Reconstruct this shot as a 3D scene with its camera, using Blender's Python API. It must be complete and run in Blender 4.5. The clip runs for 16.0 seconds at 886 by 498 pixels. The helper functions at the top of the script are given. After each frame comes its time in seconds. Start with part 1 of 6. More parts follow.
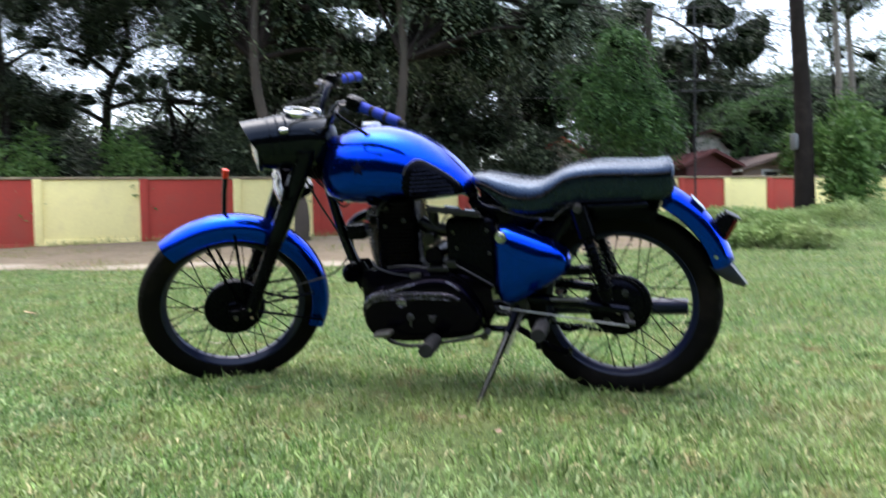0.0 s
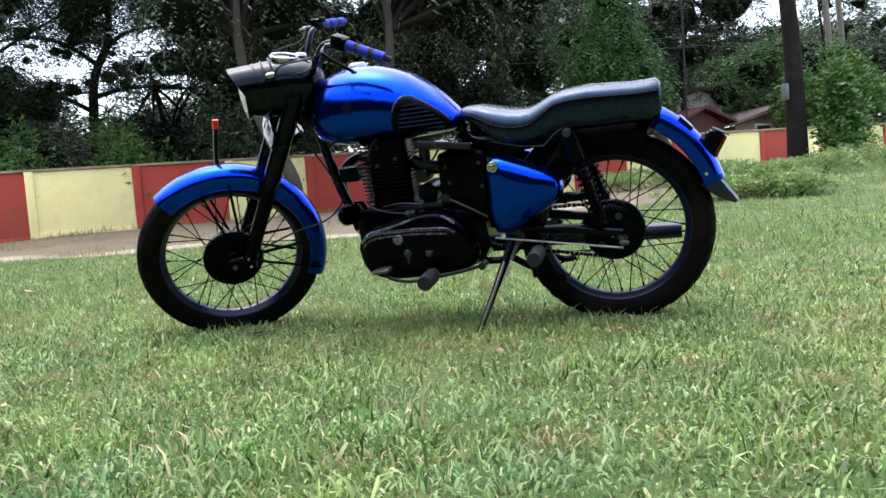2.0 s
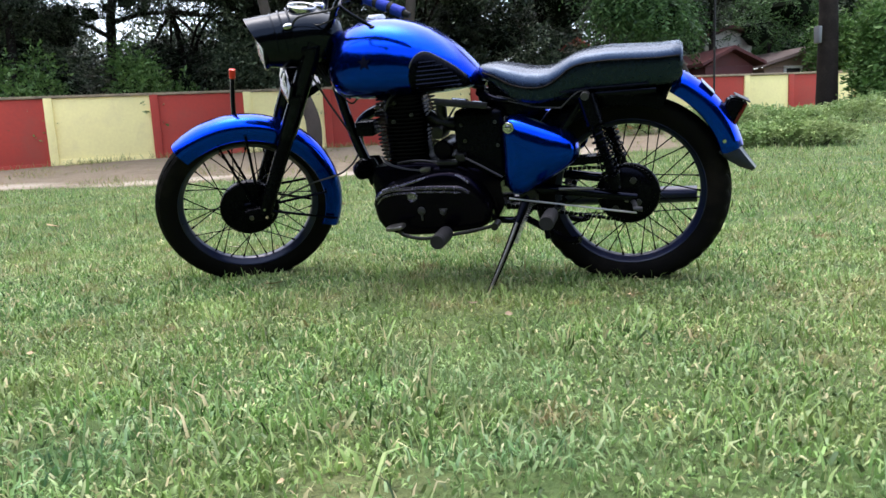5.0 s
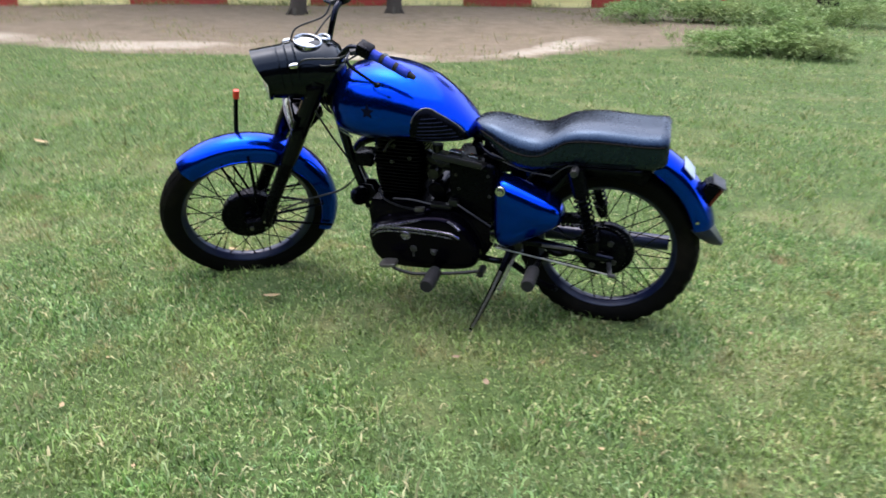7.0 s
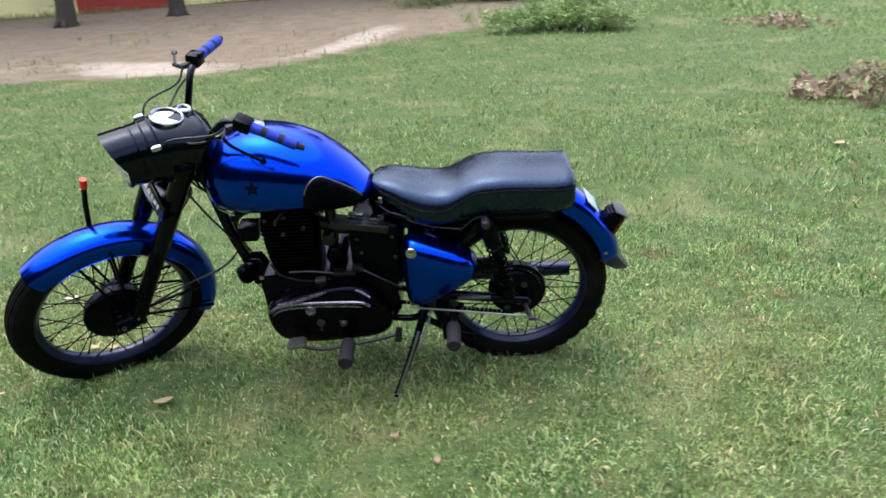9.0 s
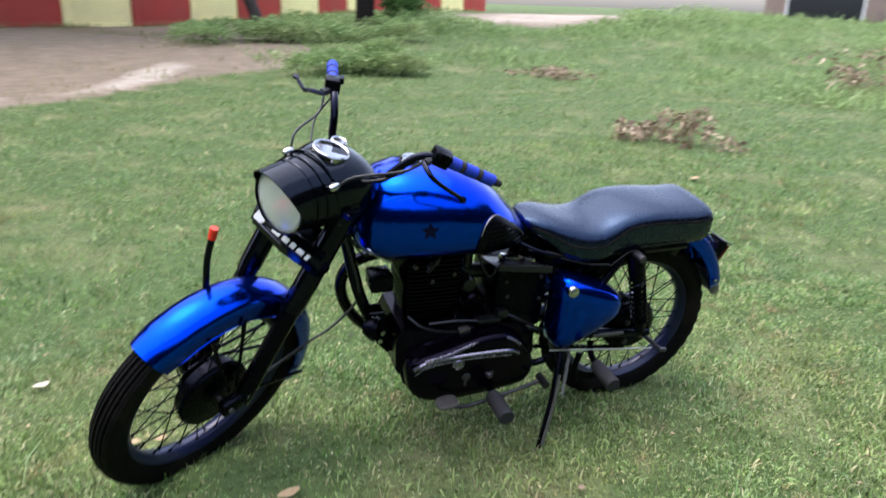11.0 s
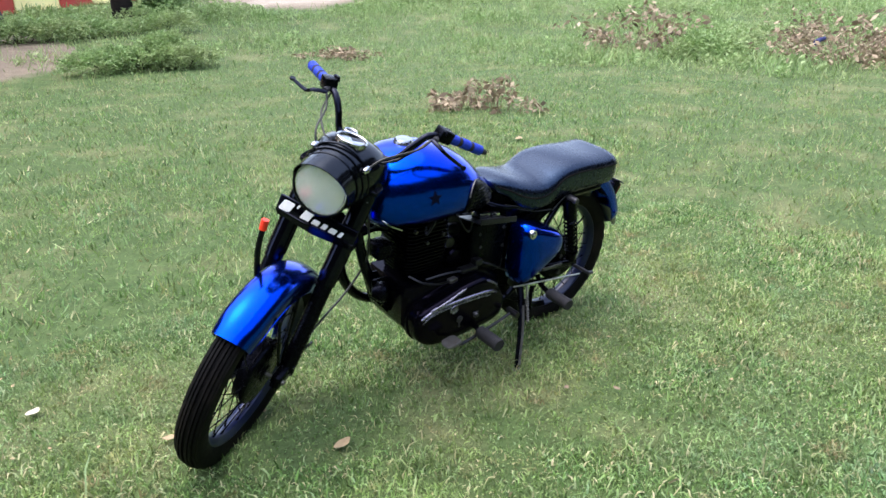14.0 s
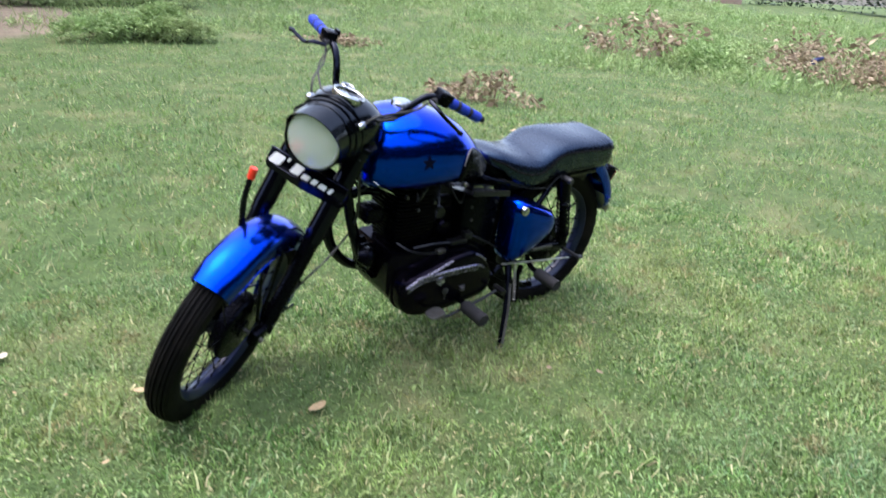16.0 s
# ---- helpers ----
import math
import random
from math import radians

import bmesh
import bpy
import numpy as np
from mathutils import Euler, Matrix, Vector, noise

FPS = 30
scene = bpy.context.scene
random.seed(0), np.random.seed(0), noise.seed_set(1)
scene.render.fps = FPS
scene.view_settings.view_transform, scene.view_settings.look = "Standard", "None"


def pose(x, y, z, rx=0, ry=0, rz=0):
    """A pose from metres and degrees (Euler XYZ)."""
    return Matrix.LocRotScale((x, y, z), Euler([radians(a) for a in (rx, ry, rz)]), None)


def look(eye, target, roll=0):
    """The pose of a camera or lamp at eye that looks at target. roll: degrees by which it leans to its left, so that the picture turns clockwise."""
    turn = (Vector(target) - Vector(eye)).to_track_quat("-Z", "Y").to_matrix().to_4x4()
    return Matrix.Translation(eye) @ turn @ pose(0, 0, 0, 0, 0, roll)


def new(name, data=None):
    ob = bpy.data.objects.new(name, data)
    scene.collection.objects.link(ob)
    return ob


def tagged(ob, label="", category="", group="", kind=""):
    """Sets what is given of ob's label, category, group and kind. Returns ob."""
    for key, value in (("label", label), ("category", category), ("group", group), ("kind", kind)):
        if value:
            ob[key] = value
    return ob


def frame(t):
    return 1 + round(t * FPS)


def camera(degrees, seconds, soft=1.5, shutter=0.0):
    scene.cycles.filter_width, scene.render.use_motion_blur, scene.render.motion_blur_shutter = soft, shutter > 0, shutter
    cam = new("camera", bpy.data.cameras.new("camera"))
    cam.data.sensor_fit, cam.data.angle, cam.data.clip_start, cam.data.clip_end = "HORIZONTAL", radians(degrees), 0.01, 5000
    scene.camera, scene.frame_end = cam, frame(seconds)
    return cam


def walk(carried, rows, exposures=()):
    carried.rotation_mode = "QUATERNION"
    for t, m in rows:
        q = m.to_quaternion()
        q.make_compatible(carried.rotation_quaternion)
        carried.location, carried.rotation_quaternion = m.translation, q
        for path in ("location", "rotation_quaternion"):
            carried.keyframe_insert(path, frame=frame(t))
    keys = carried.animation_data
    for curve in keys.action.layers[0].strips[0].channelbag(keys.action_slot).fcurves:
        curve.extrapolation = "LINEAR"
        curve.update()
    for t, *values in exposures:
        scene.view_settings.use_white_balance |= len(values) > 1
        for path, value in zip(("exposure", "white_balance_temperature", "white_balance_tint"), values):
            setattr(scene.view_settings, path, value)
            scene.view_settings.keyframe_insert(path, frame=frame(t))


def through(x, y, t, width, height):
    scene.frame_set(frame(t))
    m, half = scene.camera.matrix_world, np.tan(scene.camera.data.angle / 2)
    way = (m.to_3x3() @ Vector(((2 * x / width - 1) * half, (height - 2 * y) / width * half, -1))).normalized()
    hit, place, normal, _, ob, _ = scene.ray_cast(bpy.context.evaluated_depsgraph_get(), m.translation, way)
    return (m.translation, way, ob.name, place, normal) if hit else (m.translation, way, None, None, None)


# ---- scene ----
cam = camera(62.8, 16.0, shutter=0.6)
# seconds, eye, point looked at, roll
PATH = [
    (0, (0.579, -2.7, 0.553), (0.201, -0.737, 0.492), -1.3),
    (0.5, (0.559, -2.717, 0.466), (0.296, -0.74, 0.322), -2.5),
    (1, (0.571, -2.713, 0.435), (0.227, -0.748, 0.293), -4.3),
    (1.5, (0.581, -2.72, 0.426), (0.211, -0.76, 0.277), -4.6),
    (2, (0.586, -2.727, 0.413), (0.212, -0.766, 0.284), -4.5),
    (2.5, (0.582, -2.729, 0.403), (0.208, -0.769, 0.27), -4.9),
    (3, (0.589, -2.727, 0.4), (0.225, -0.765, 0.261), -5.3),
    (5.5, (0.616, -2.739, 0.584), (0.202, -0.813, 0.238), -2.3),
    (6, (0.646, -2.684, 0.883), (0.328, -0.754, 0.465), -0.4),
    (6.5, (0.612, -2.681, 1.09), (0.265, -0.802, 0.497), -1.4),
    (7, (0.575, -2.773, 1.208), (0.229, -0.932, 0.506), 1.4),
    (7.5, (0.526, -2.82, 1.354), (0.433, -0.967, 0.606), 2.9),
    (8, (0.551, -2.781, 1.424), (0.493, -0.921, 0.692), -0.5),
    (10.5, (-0.723, -2.176, 1.379), (-0.091, -0.444, 0.604), 0.6),
    (11, (-0.994, -2.059, 1.363), (-0.154, -0.361, 0.719), 1.9),
    (11.5, (-1.243, -1.849, 1.384), (-0.163, -0.308, 0.705), 1.9),
    (12, (-1.596, -1.86, 1.384), (-0.465, -0.41, 0.597), -0.0),
    (12.5, (-1.714, -1.95, 1.42), (-0.576, -0.503, 0.639), -2.1),
    (13, (-1.776, -2.022, 1.427), (-0.498, -0.635, 0.761), -0.7),
    (13.5, (-1.785, -2.01, 1.434), (-0.495, -0.647, 0.741), -1.1),
    (14, (-1.776, -1.99, 1.432), (-0.465, -0.647, 0.742), -0.9),
    (14.5, (-1.789, -1.99, 1.411), (-0.473, -0.636, 0.751), 0.4),
    (15, (-1.779, -1.985, 1.405), (-0.457, -0.631, 0.757), 2.2),
    (15.5, (-1.786, -1.961, 1.405), (-0.47, -0.608, 0.743), 3.0),
    (16, (-1.777, -1.975, 1.315), (-0.438, -0.66, 0.623), 3.4),
]
walk(cam, [(t, look(eye, aim, roll)) for t, eye, aim, roll in PATH], [(0.0, 1.64, 6500, 10), (3.2, 1.64, 6500, 10), (5.5, 1.56, 6450, 12), (8.0, 1.54, 6450, 12), (10.5, 1.53, 6200, 16), (12.0, 1.55, 6200, 15), (13.0, 1.62, 6200, 14), (16.0, 1.62, 6200, 14)])

# ---- light: bright overcast sky ----
world = bpy.data.worlds.new("sky")
scene.world = world
world.use_nodes = True
_n, _l = world.node_tree.nodes, world.node_tree.links
sky = _n.new("ShaderNodeTexSky")
sky.sky_type, sky.sun_disc = "NISHITA", False
sky.sun_elevation, sky.sun_rotation = radians(76), radians(-51)
sky.air_density, sky.dust_density, sky.ozone_density = 1.0, 3.0, 1.0
_hsv = _n.new("ShaderNodeHueSaturation")
_hsv.inputs["Saturation"].default_value = 0.7
_l.new(sky.outputs[0], _hsv.inputs["Color"])
_l.new(_hsv.outputs[0], _n["Background"].inputs[0])
_n["Background"].inputs[1].default_value = 0.2

sun = new("sun", bpy.data.lights.new("sun", "SUN"))
sun.data.energy, sun.data.angle, sun.data.color = 0.85, radians(95), (1.0, 0.98, 0.94)
sun.matrix_world = look((-5, 4, 27), (0, 0, 0))

# ---- materials ----
def mat(name, col, rough=0.5, metal=0.0, var=0.15, scale=12.0, bump=0.0, bscale=120.0, coat=0.0, stain=None, stain_amount=0.0, rvar=0.1, spec=0.5, tint=None):
    """A surface with broad and fine variation of tone and gloss, fine relief and, where given, stains."""
    m = bpy.data.materials.new(name)
    m.use_nodes = True
    n, l = m.node_tree.nodes, m.node_tree.links
    p = n["Principled BSDF"]
    p.inputs["Metallic"].default_value = metal
    p.inputs["Specular IOR Level"].default_value = spec
    if tint:
        p.inputs["Specular Tint"].default_value = (*tint, 1)
    if coat:
        p.inputs["Coat Weight"].default_value = coat
        p.inputs["Coat Roughness"].default_value = 0.04
    tc = n.new("ShaderNodeTexCoord")
    big, fine = n.new("ShaderNodeTexNoise"), n.new("ShaderNodeTexNoise")
    for t, s, d in ((big, scale, 4.0), (fine, scale * 9, 3.0)):
        t.inputs["Scale"].default_value, t.inputs["Detail"].default_value = s, d
        l.new(tc.outputs["Object"], t.inputs["Vector"])
    both = n.new("ShaderNodeMath")
    both.operation = "ADD"
    l.new(big.outputs["Fac"], both.inputs[0])
    l.new(fine.outputs["Fac"], both.inputs[1])
    ramp = n.new("ShaderNodeMapRange")
    ramp.inputs["From Min"].default_value, ramp.inputs["From Max"].default_value = 0.6, 1.4
    l.new(both.outputs[0], ramp.inputs["Value"])
    mix = n.new("ShaderNodeMix")
    mix.data_type = "RGBA"
    mix.inputs["A"].default_value = (*[c * (1 - var) for c in col], 1)
    mix.inputs["B"].default_value = (*[min(c * (1 + var), 1) for c in col], 1)
    l.new(ramp.outputs["Result"], mix.inputs["Factor"])
    last = mix.outputs["Result"]
    if stain:
        st = n.new("ShaderNodeTexNoise")
        st.inputs["Scale"].default_value, st.inputs["Detail"].default_value = scale * 0.6, 8.0
        st.inputs["Roughness"].default_value = 0.65
        l.new(tc.outputs["Object"], st.inputs["Vector"])
        sr = n.new("ShaderNodeMapRange")
        sr.inputs["From Min"].default_value, sr.inputs["From Max"].default_value = 0.5, 0.72
        sr.inputs["To Max"].default_value = stain_amount
        l.new(st.outputs["Fac"], sr.inputs["Value"])
        mx = n.new("ShaderNodeMix")
        mx.data_type = "RGBA"
        mx.inputs["B"].default_value = (*stain, 1)
        l.new(last, mx.inputs["A"])
        l.new(sr.outputs["Result"], mx.inputs["Factor"])
        last = mx.outputs["Result"]
    l.new(last, p.inputs["Base Color"])
    rr = n.new("ShaderNodeMapRange")
    rr.inputs["From Min"].default_value, rr.inputs["From Max"].default_value = 0.6, 1.4
    rr.inputs["To Min"].default_value, rr.inputs["To Max"].default_value = max(rough - rvar, 0.02), min(rough + rvar, 1)
    l.new(both.outputs[0], rr.inputs["Value"])
    l.new(rr.outputs["Result"], p.inputs["Roughness"])
    if bump:
        bn = n.new("ShaderNodeTexNoise")
        bn.inputs["Scale"].default_value, bn.inputs["Detail"].default_value = bscale, 5.0
        l.new(tc.outputs["Object"], bn.inputs["Vector"])
        b = n.new("ShaderNodeBump")
        b.inputs["Strength"].default_value, b.inputs["Distance"].default_value = bump, 0.01
        l.new(bn.outputs["Fac"], b.inputs["Height"])
        l.new(b.outputs["Normal"], p.inputs["Normal"])
    return m


def leaf_mat(name, cols, rough=0.55, through=0.25, patch=0.0, patch_col=(0.3, 0.25, 0.1), more=()):
    """Leaves or blades: each island takes its own tone from cols; broad patches lean to patch_col."""
    m = bpy.data.materials.new(name)
    m.use_nodes = True
    n, l = m.node_tree.nodes, m.node_tree.links
    p, out = n["Principled BSDF"], n["Material Output"]
    geo = n.new("ShaderNodeNewGeometry")
    ramp = n.new("ShaderNodeValToRGB")
    while len(ramp.color_ramp.elements) < len(cols):
        ramp.color_ramp.elements.new(0.5)
    for k, (e, c) in enumerate(zip(ramp.color_ramp.elements, cols)):
        e.position, e.color = k / (len(cols) - 1), (*c, 1)
    l.new(geo.outputs["Random Per Island"], ramp.inputs["Fac"])
    last = ramp.outputs["Color"]
    if patch:
        tc = n.new("ShaderNodeTexCoord")
        no = n.new("ShaderNodeTexNoise")
        no.inputs["Scale"].default_value, no.inputs["Detail"].default_value = 0.9, 5.0
        no.inputs["Roughness"].default_value = 0.7
        l.new(tc.outputs["Object"], no.inputs["Vector"])
        mr = n.new("ShaderNodeMapRange")
        mr.inputs["From Min"].default_value, mr.inputs["From Max"].default_value = 0.42, 0.7
        mr.inputs["To Max"].default_value = patch
        l.new(no.outputs["Fac"], mr.inputs["Value"])
        mx = n.new("ShaderNodeMix")
        mx.data_type = "RGBA"
        mx.inputs["B"].default_value = (*patch_col, 1)
        l.new(last, mx.inputs["A"])
        l.new(mr.outputs["Result"], mx.inputs["Factor"])
        last = mx.outputs["Result"]
        for tone, scale, low, high, amount in more:
            na = n.new("ShaderNodeTexNoise")
            na.inputs["Scale"].default_value, na.inputs["Detail"].default_value = scale, 4.0
            na.inputs["Roughness"].default_value = 0.6
            mv = n.new("ShaderNodeMapping")
            mv.inputs["Location"].default_value = (scale * 3.7, -scale * 1.9, 0)
            l.new(tc.outputs["Object"], mv.inputs["Vector"])
            l.new(mv.outputs["Vector"], na.inputs["Vector"])
            mr = n.new("ShaderNodeMapRange")
            mr.inputs["From Min"].default_value, mr.inputs["From Max"].default_value = low, high
            mr.inputs["To Max"].default_value = amount
            l.new(na.outputs["Fac"], mr.inputs["Value"])
            mx = n.new("ShaderNodeMix")
            mx.data_type = "RGBA"
            mx.inputs["B"].default_value = (*tone, 1)
            l.new(last, mx.inputs["A"])
            l.new(mr.outputs["Result"], mx.inputs["Factor"])
            last = mx.outputs["Result"]
        n2 = n.new("ShaderNodeTexNoise")
        n2.inputs["Scale"].default_value, n2.inputs["Detail"].default_value = 4.5, 6.0
        n2.inputs["Roughness"].default_value = 0.7
        l.new(tc.outputs["Object"], n2.inputs["Vector"])
        m2 = n.new("ShaderNodeMapRange")
        m2.inputs["From Min"].default_value, m2.inputs["From Max"].default_value = 0.3, 0.7
        m2.inputs["To Min"].default_value, m2.inputs["To Max"].default_value = 0.58, 1.30
        l.new(n2.outputs["Fac"], m2.inputs["Value"])
        hs = n.new("ShaderNodeHueSaturation")
        l.new(last, hs.inputs["Color"])
        l.new(m2.outputs["Result"], hs.inputs["Value"])
        last = hs.outputs["Color"]
    l.new(last, p.inputs["Base Color"])
    p.inputs["Roughness"].default_value = rough
    p.inputs["Specular IOR Level"].default_value = 0.3
    tr = n.new("ShaderNodeBsdfTranslucent")
    l.new(last, tr.inputs["Color"])
    sh = n.new("ShaderNodeMixShader")
    sh.inputs["Fac"].default_value = through
    l.new(p.outputs[0], sh.inputs[1])
    l.new(tr.outputs[0], sh.inputs[2])
    l.new(sh.outputs[0], out.inputs["Surface"])
    return m


def ground_mat():
    """Turf soil, bare dirt along the lane and a pale sandy strip, told apart by wavering borders."""
    m = bpy.data.materials.new("turf and dirt")
    m.use_nodes = True
    n, l = m.node_tree.nodes, m.node_tree.links
    p = n["Principled BSDF"]
    p.inputs["Roughness"].default_value = 0.9
    p.inputs["Specular IOR Level"].default_value = 0.2
    tc = n.new("ShaderNodeTexCoord")
    at = n.new("ShaderNodeAttribute")
    at.attribute_name = "dirt"
    sand = n.new("ShaderNodeAttribute")
    sand.attribute_name = "sand"

    def noise_at(scale, detail=6.0):
        t = n.new("ShaderNodeTexNoise")
        t.inputs["Scale"].default_value, t.inputs["Detail"].default_value = scale, detail
        t.inputs["Roughness"].default_value = 0.65
        l.new(tc.outputs["Object"], t.inputs["Vector"])
        return t.outputs["Fac"]

    def mixed(a, b, f):
        x = n.new("ShaderNodeMix")
        x.data_type = "RGBA"
        for key, v in (("A", a), ("B", b)):
            if isinstance(v, tuple):
                x.inputs[key].default_value = (*v, 1)
            else:
                l.new(v, x.inputs[key])
        l.new(f, x.inputs["Factor"])
        return x.outputs["Result"]

    def ranged(f, a, b):
        r = n.new("ShaderNodeMapRange")
        r.inputs["From Min"].default_value, r.inputs["From Max"].default_value = a, b
        l.new(f, r.inputs["Value"])
        return r.outputs["Result"]

    def added(a, b, k):
        q = n.new("ShaderNodeMath")
        q.operation, q.inputs[1].default_value = "MULTIPLY_ADD", k
        l.new(b, q.inputs[0])
        l.new(a, q.inputs[2])
        return q.outputs[0]

    fine = noise_at(60)
    # turf tones and specks darkened to paint shade in gaps between blades
    turf = mixed((0.047, 0.083, 0.023), (0.112, 0.165, 0.055), ranged(noise_at(14), 0.3, 0.7))
    turf = mixed(turf, (0.22, 0.215, 0.10), ranged(noise_at(1.1), 0.50, 0.74))
    turf = mixed(turf, (0.042, 0.047, 0.017), ranged(fine, 0.52, 0.68))
    dirt = mixed((0.17, 0.135, 0.092), (0.26, 0.21, 0.15), ranged(noise_at(3), 0.3, 0.7))
    dirt = mixed(dirt, (0.13, 0.095, 0.07), ranged(fine, 0.5, 0.8))
    pale = mixed((0.32, 0.275, 0.21), (0.46, 0.40, 0.33), ranged(noise_at(7), 0.3, 0.7))
    wob = noise_at(1.6)
    dirt = mixed(dirt, pale, ranged(added(sand.outputs["Fac"], wob, 0.6), 0.7, 0.95))
    l.new(mixed(turf, dirt, ranged(added(at.outputs["Fac"], wob, 0.7), 0.75, 0.95)), p.inputs["Base Color"])
    b = n.new("ShaderNodeBump")
    b.inputs["Strength"].default_value, b.inputs["Distance"].default_value = 0.8, 0.03
    l.new(fine, b.inputs["Height"])
    l.new(b.outputs["Normal"], p.inputs["Normal"])
    return m


def glass_mat(name, col=(1, 1, 1), rough=0.02, clear=1.0):
    m = bpy.data.materials.new(name)
    m.use_nodes = True
    p = m.node_tree.nodes["Principled BSDF"]
    p.inputs["Base Color"].default_value = (*col, 1)
    p.inputs["Transmission Weight"].default_value = clear
    p.inputs["Roughness"].default_value = rough
    p.inputs["IOR"].default_value = 1.45
    return m


blue_paint = mat("blue metallic paint", (0.0003, 0.041, 0.51), 0.16, 0.98, 0.06, 3, coat=0.05, rvar=0.03)
# blue specular tints on the blacks stand in for bluish sky sheen
black_gloss = mat("black enamel", (0.0010, 0.0010, 0.0016), 0.12, 0.0, 0.3, 9, bump=0.015, bscale=60, rvar=0.05, spec=0.24, tint=(0.55, 0.62, 1.0))
black_shell = mat("polished black lamp shell", (0.0012, 0.0014, 0.0022), 0.13, 0.0, 0.3, 9, bump=0.03, bscale=40, rvar=0.05, spec=0.27, tint=(0.60, 0.74, 1.0))
black_satin = mat("worn satin black paint", (0.0012, 0.0012, 0.0018), 0.26, 0.0, 0.35, 14, bump=0.05, bscale=150, stain=(0.005, 0.005, 0.006), stain_amount=0.2, spec=0.09, tint=(0.55, 0.62, 1.0))
navy_rim = mat("dark navy enamel", (0.003, 0.007, 0.035), 0.32, 0.2, 0.2, 6, coat=0.15, rvar=0.06)
rubber = mat("tyre rubber", (0.0035, 0.0032, 0.0034), 0.65, 0.0, 0.3, 10, bump=0.2, bscale=220, stain=(0.022, 0.017, 0.014), stain_amount=0.6, rvar=0.1, spec=0.08)
peg_rubber = mat("grey dusty rubber", (0.02, 0.0195, 0.022), 0.75, 0.0, 0.25, 30, bump=0.2, bscale=300, spec=0.25)
vinyl = mat("black grained vinyl", (0.0018, 0.002, 0.0045), 0.27, 0.0, 0.2, 8, bump=0.03, bscale=420, rvar=0.05, spec=0.72, tint=(0.36, 0.58, 1.0))
chrome = mat("dull chrome", (0.46, 0.47, 0.49), 0.2, 1.0, 0.15, 30, rvar=0.1)
bright_rod = mat("bright plated rod", (0.55, 0.54, 0.54), 0.4, 0.6, 0.1, 30)
line_steel = mat("dull dark steel", (0.03, 0.03, 0.034), 0.36, 0.8, 0.25, 40)
steel = mat("bare greyed steel", (0.17, 0.165, 0.16), 0.42, 0.9, 0.25, 40, stain=(0.12, 0.08, 0.05), stain_amount=0.4)
alloy = mat("dirty cast alloy", (0.05, 0.05, 0.056), 0.42, 0.6, 0.3, 25, bump=0.1, bscale=200, stain=(0.02, 0.018, 0.018), stain_amount=0.7)
engine_black = mat("greasy black engine paint", (0.0008, 0.0008, 0.0016), 0.18, 0.0, 0.4, 18, bump=0.05, bscale=120, stain=(0.003, 0.0027, 0.004), stain_amount=0.2, spec=0.11, tint=(0.66, 0.55, 1.0))
ridge_metal = mat("pale alloy for cap ring and highlight ridges", (0.20, 0.19, 0.25), 0.25, 0.85, 0.2, 20)
star_navy = mat("dark navy sticker", (0.0008, 0.0014, 0.012), 0.5, 0.0, 0.2, 20, spec=0.1)
red_cap = mat("orange red plastic", (0.75, 0.035, 0.01), 0.4, 0.0, 0.1, 20)
grip_blue = mat("royal blue foam grip", (0.002, 0.030, 0.42), 0.7, 0.0, 0.3, 60, bump=0.4, bscale=300)
grip_black = mat("black foam grip", (0.009, 0.009, 0.010), 0.8, 0.0, 0.3, 60, bump=0.4, bscale=300)
white_enamel = mat("white lettering enamel", (0.75, 0.75, 0.73), 0.5, 0.0, 0.06, 40)
sticker_pale = mat("scuffed pale sticker", (0.34, 0.42, 0.56), 0.45, 0.0, 0.35, 60)
# white stands in for sky glare on the dial glass
dial_glare = mat("dial face whitened for glare", (0.62, 0.63, 0.66), 0.12, 0.0, 0.1, 30)
reflector = mat("silvered reflector", (0.84, 0.85, 0.87), 0.22, 1.0, 0.05, 10, rvar=0.04)
red_lens = mat("dark red tail lamp plastic", (0.10, 0.006, 0.006), 0.2, 0.0, 0.2, 20)
ribbed_glass = glass_mat("ribbed headlamp glass", (0.96, 0.97, 0.98), 0.15, 0.9)
bark = mat("rough grey-brown bark", (0.052, 0.041, 0.033), 0.9, 0.0, 0.4, 3, bump=0.9, bscale=14, stain=(0.045, 0.05, 0.028), stain_amount=0.5)
bark_pale = mat("pale smooth bark", (0.17, 0.15, 0.13), 0.85, 0.0, 0.3, 2, bump=0.5, bscale=14)
bark_dark = mat("dark bark", (0.016, 0.0125, 0.011), 0.9, 0.0, 0.5, 3, bump=1.0, bscale=9, stain=(0.045, 0.036, 0.03), stain_amount=0.6, spec=0.15)
yellow_wall = mat("weathered cream yellow limewash", (0.96, 0.83, 0.38), 0.85, 0.0, 0.07, 1.4, bump=0.2, bscale=30, stain=(0.62, 0.50, 0.28), stain_amount=0.4)
red_wall = mat("weathered brick red limewash", (0.43, 0.055, 0.038), 0.85, 0.0, 0.14, 1.4, bump=0.2, bscale=30, stain=(0.30, 0.09, 0.06), stain_amount=0.5)
cap_wall = mat("grimy coping plaster", (0.33, 0.26, 0.17), 0.9, 0.0, 0.3, 3, bump=0.3, bscale=30, stain=(0.09, 0.08, 0.06), stain_amount=0.7)
house_white = mat("aged white plaster", (0.72, 0.70, 0.66), 0.85, 0.0, 0.1, 1.5, stain=(0.4, 0.38, 0.34), stain_amount=0.4)
roof_red = mat("maroon painted sheet roof", (0.075, 0.014, 0.014), 0.7, 0.0, 0.25, 4)
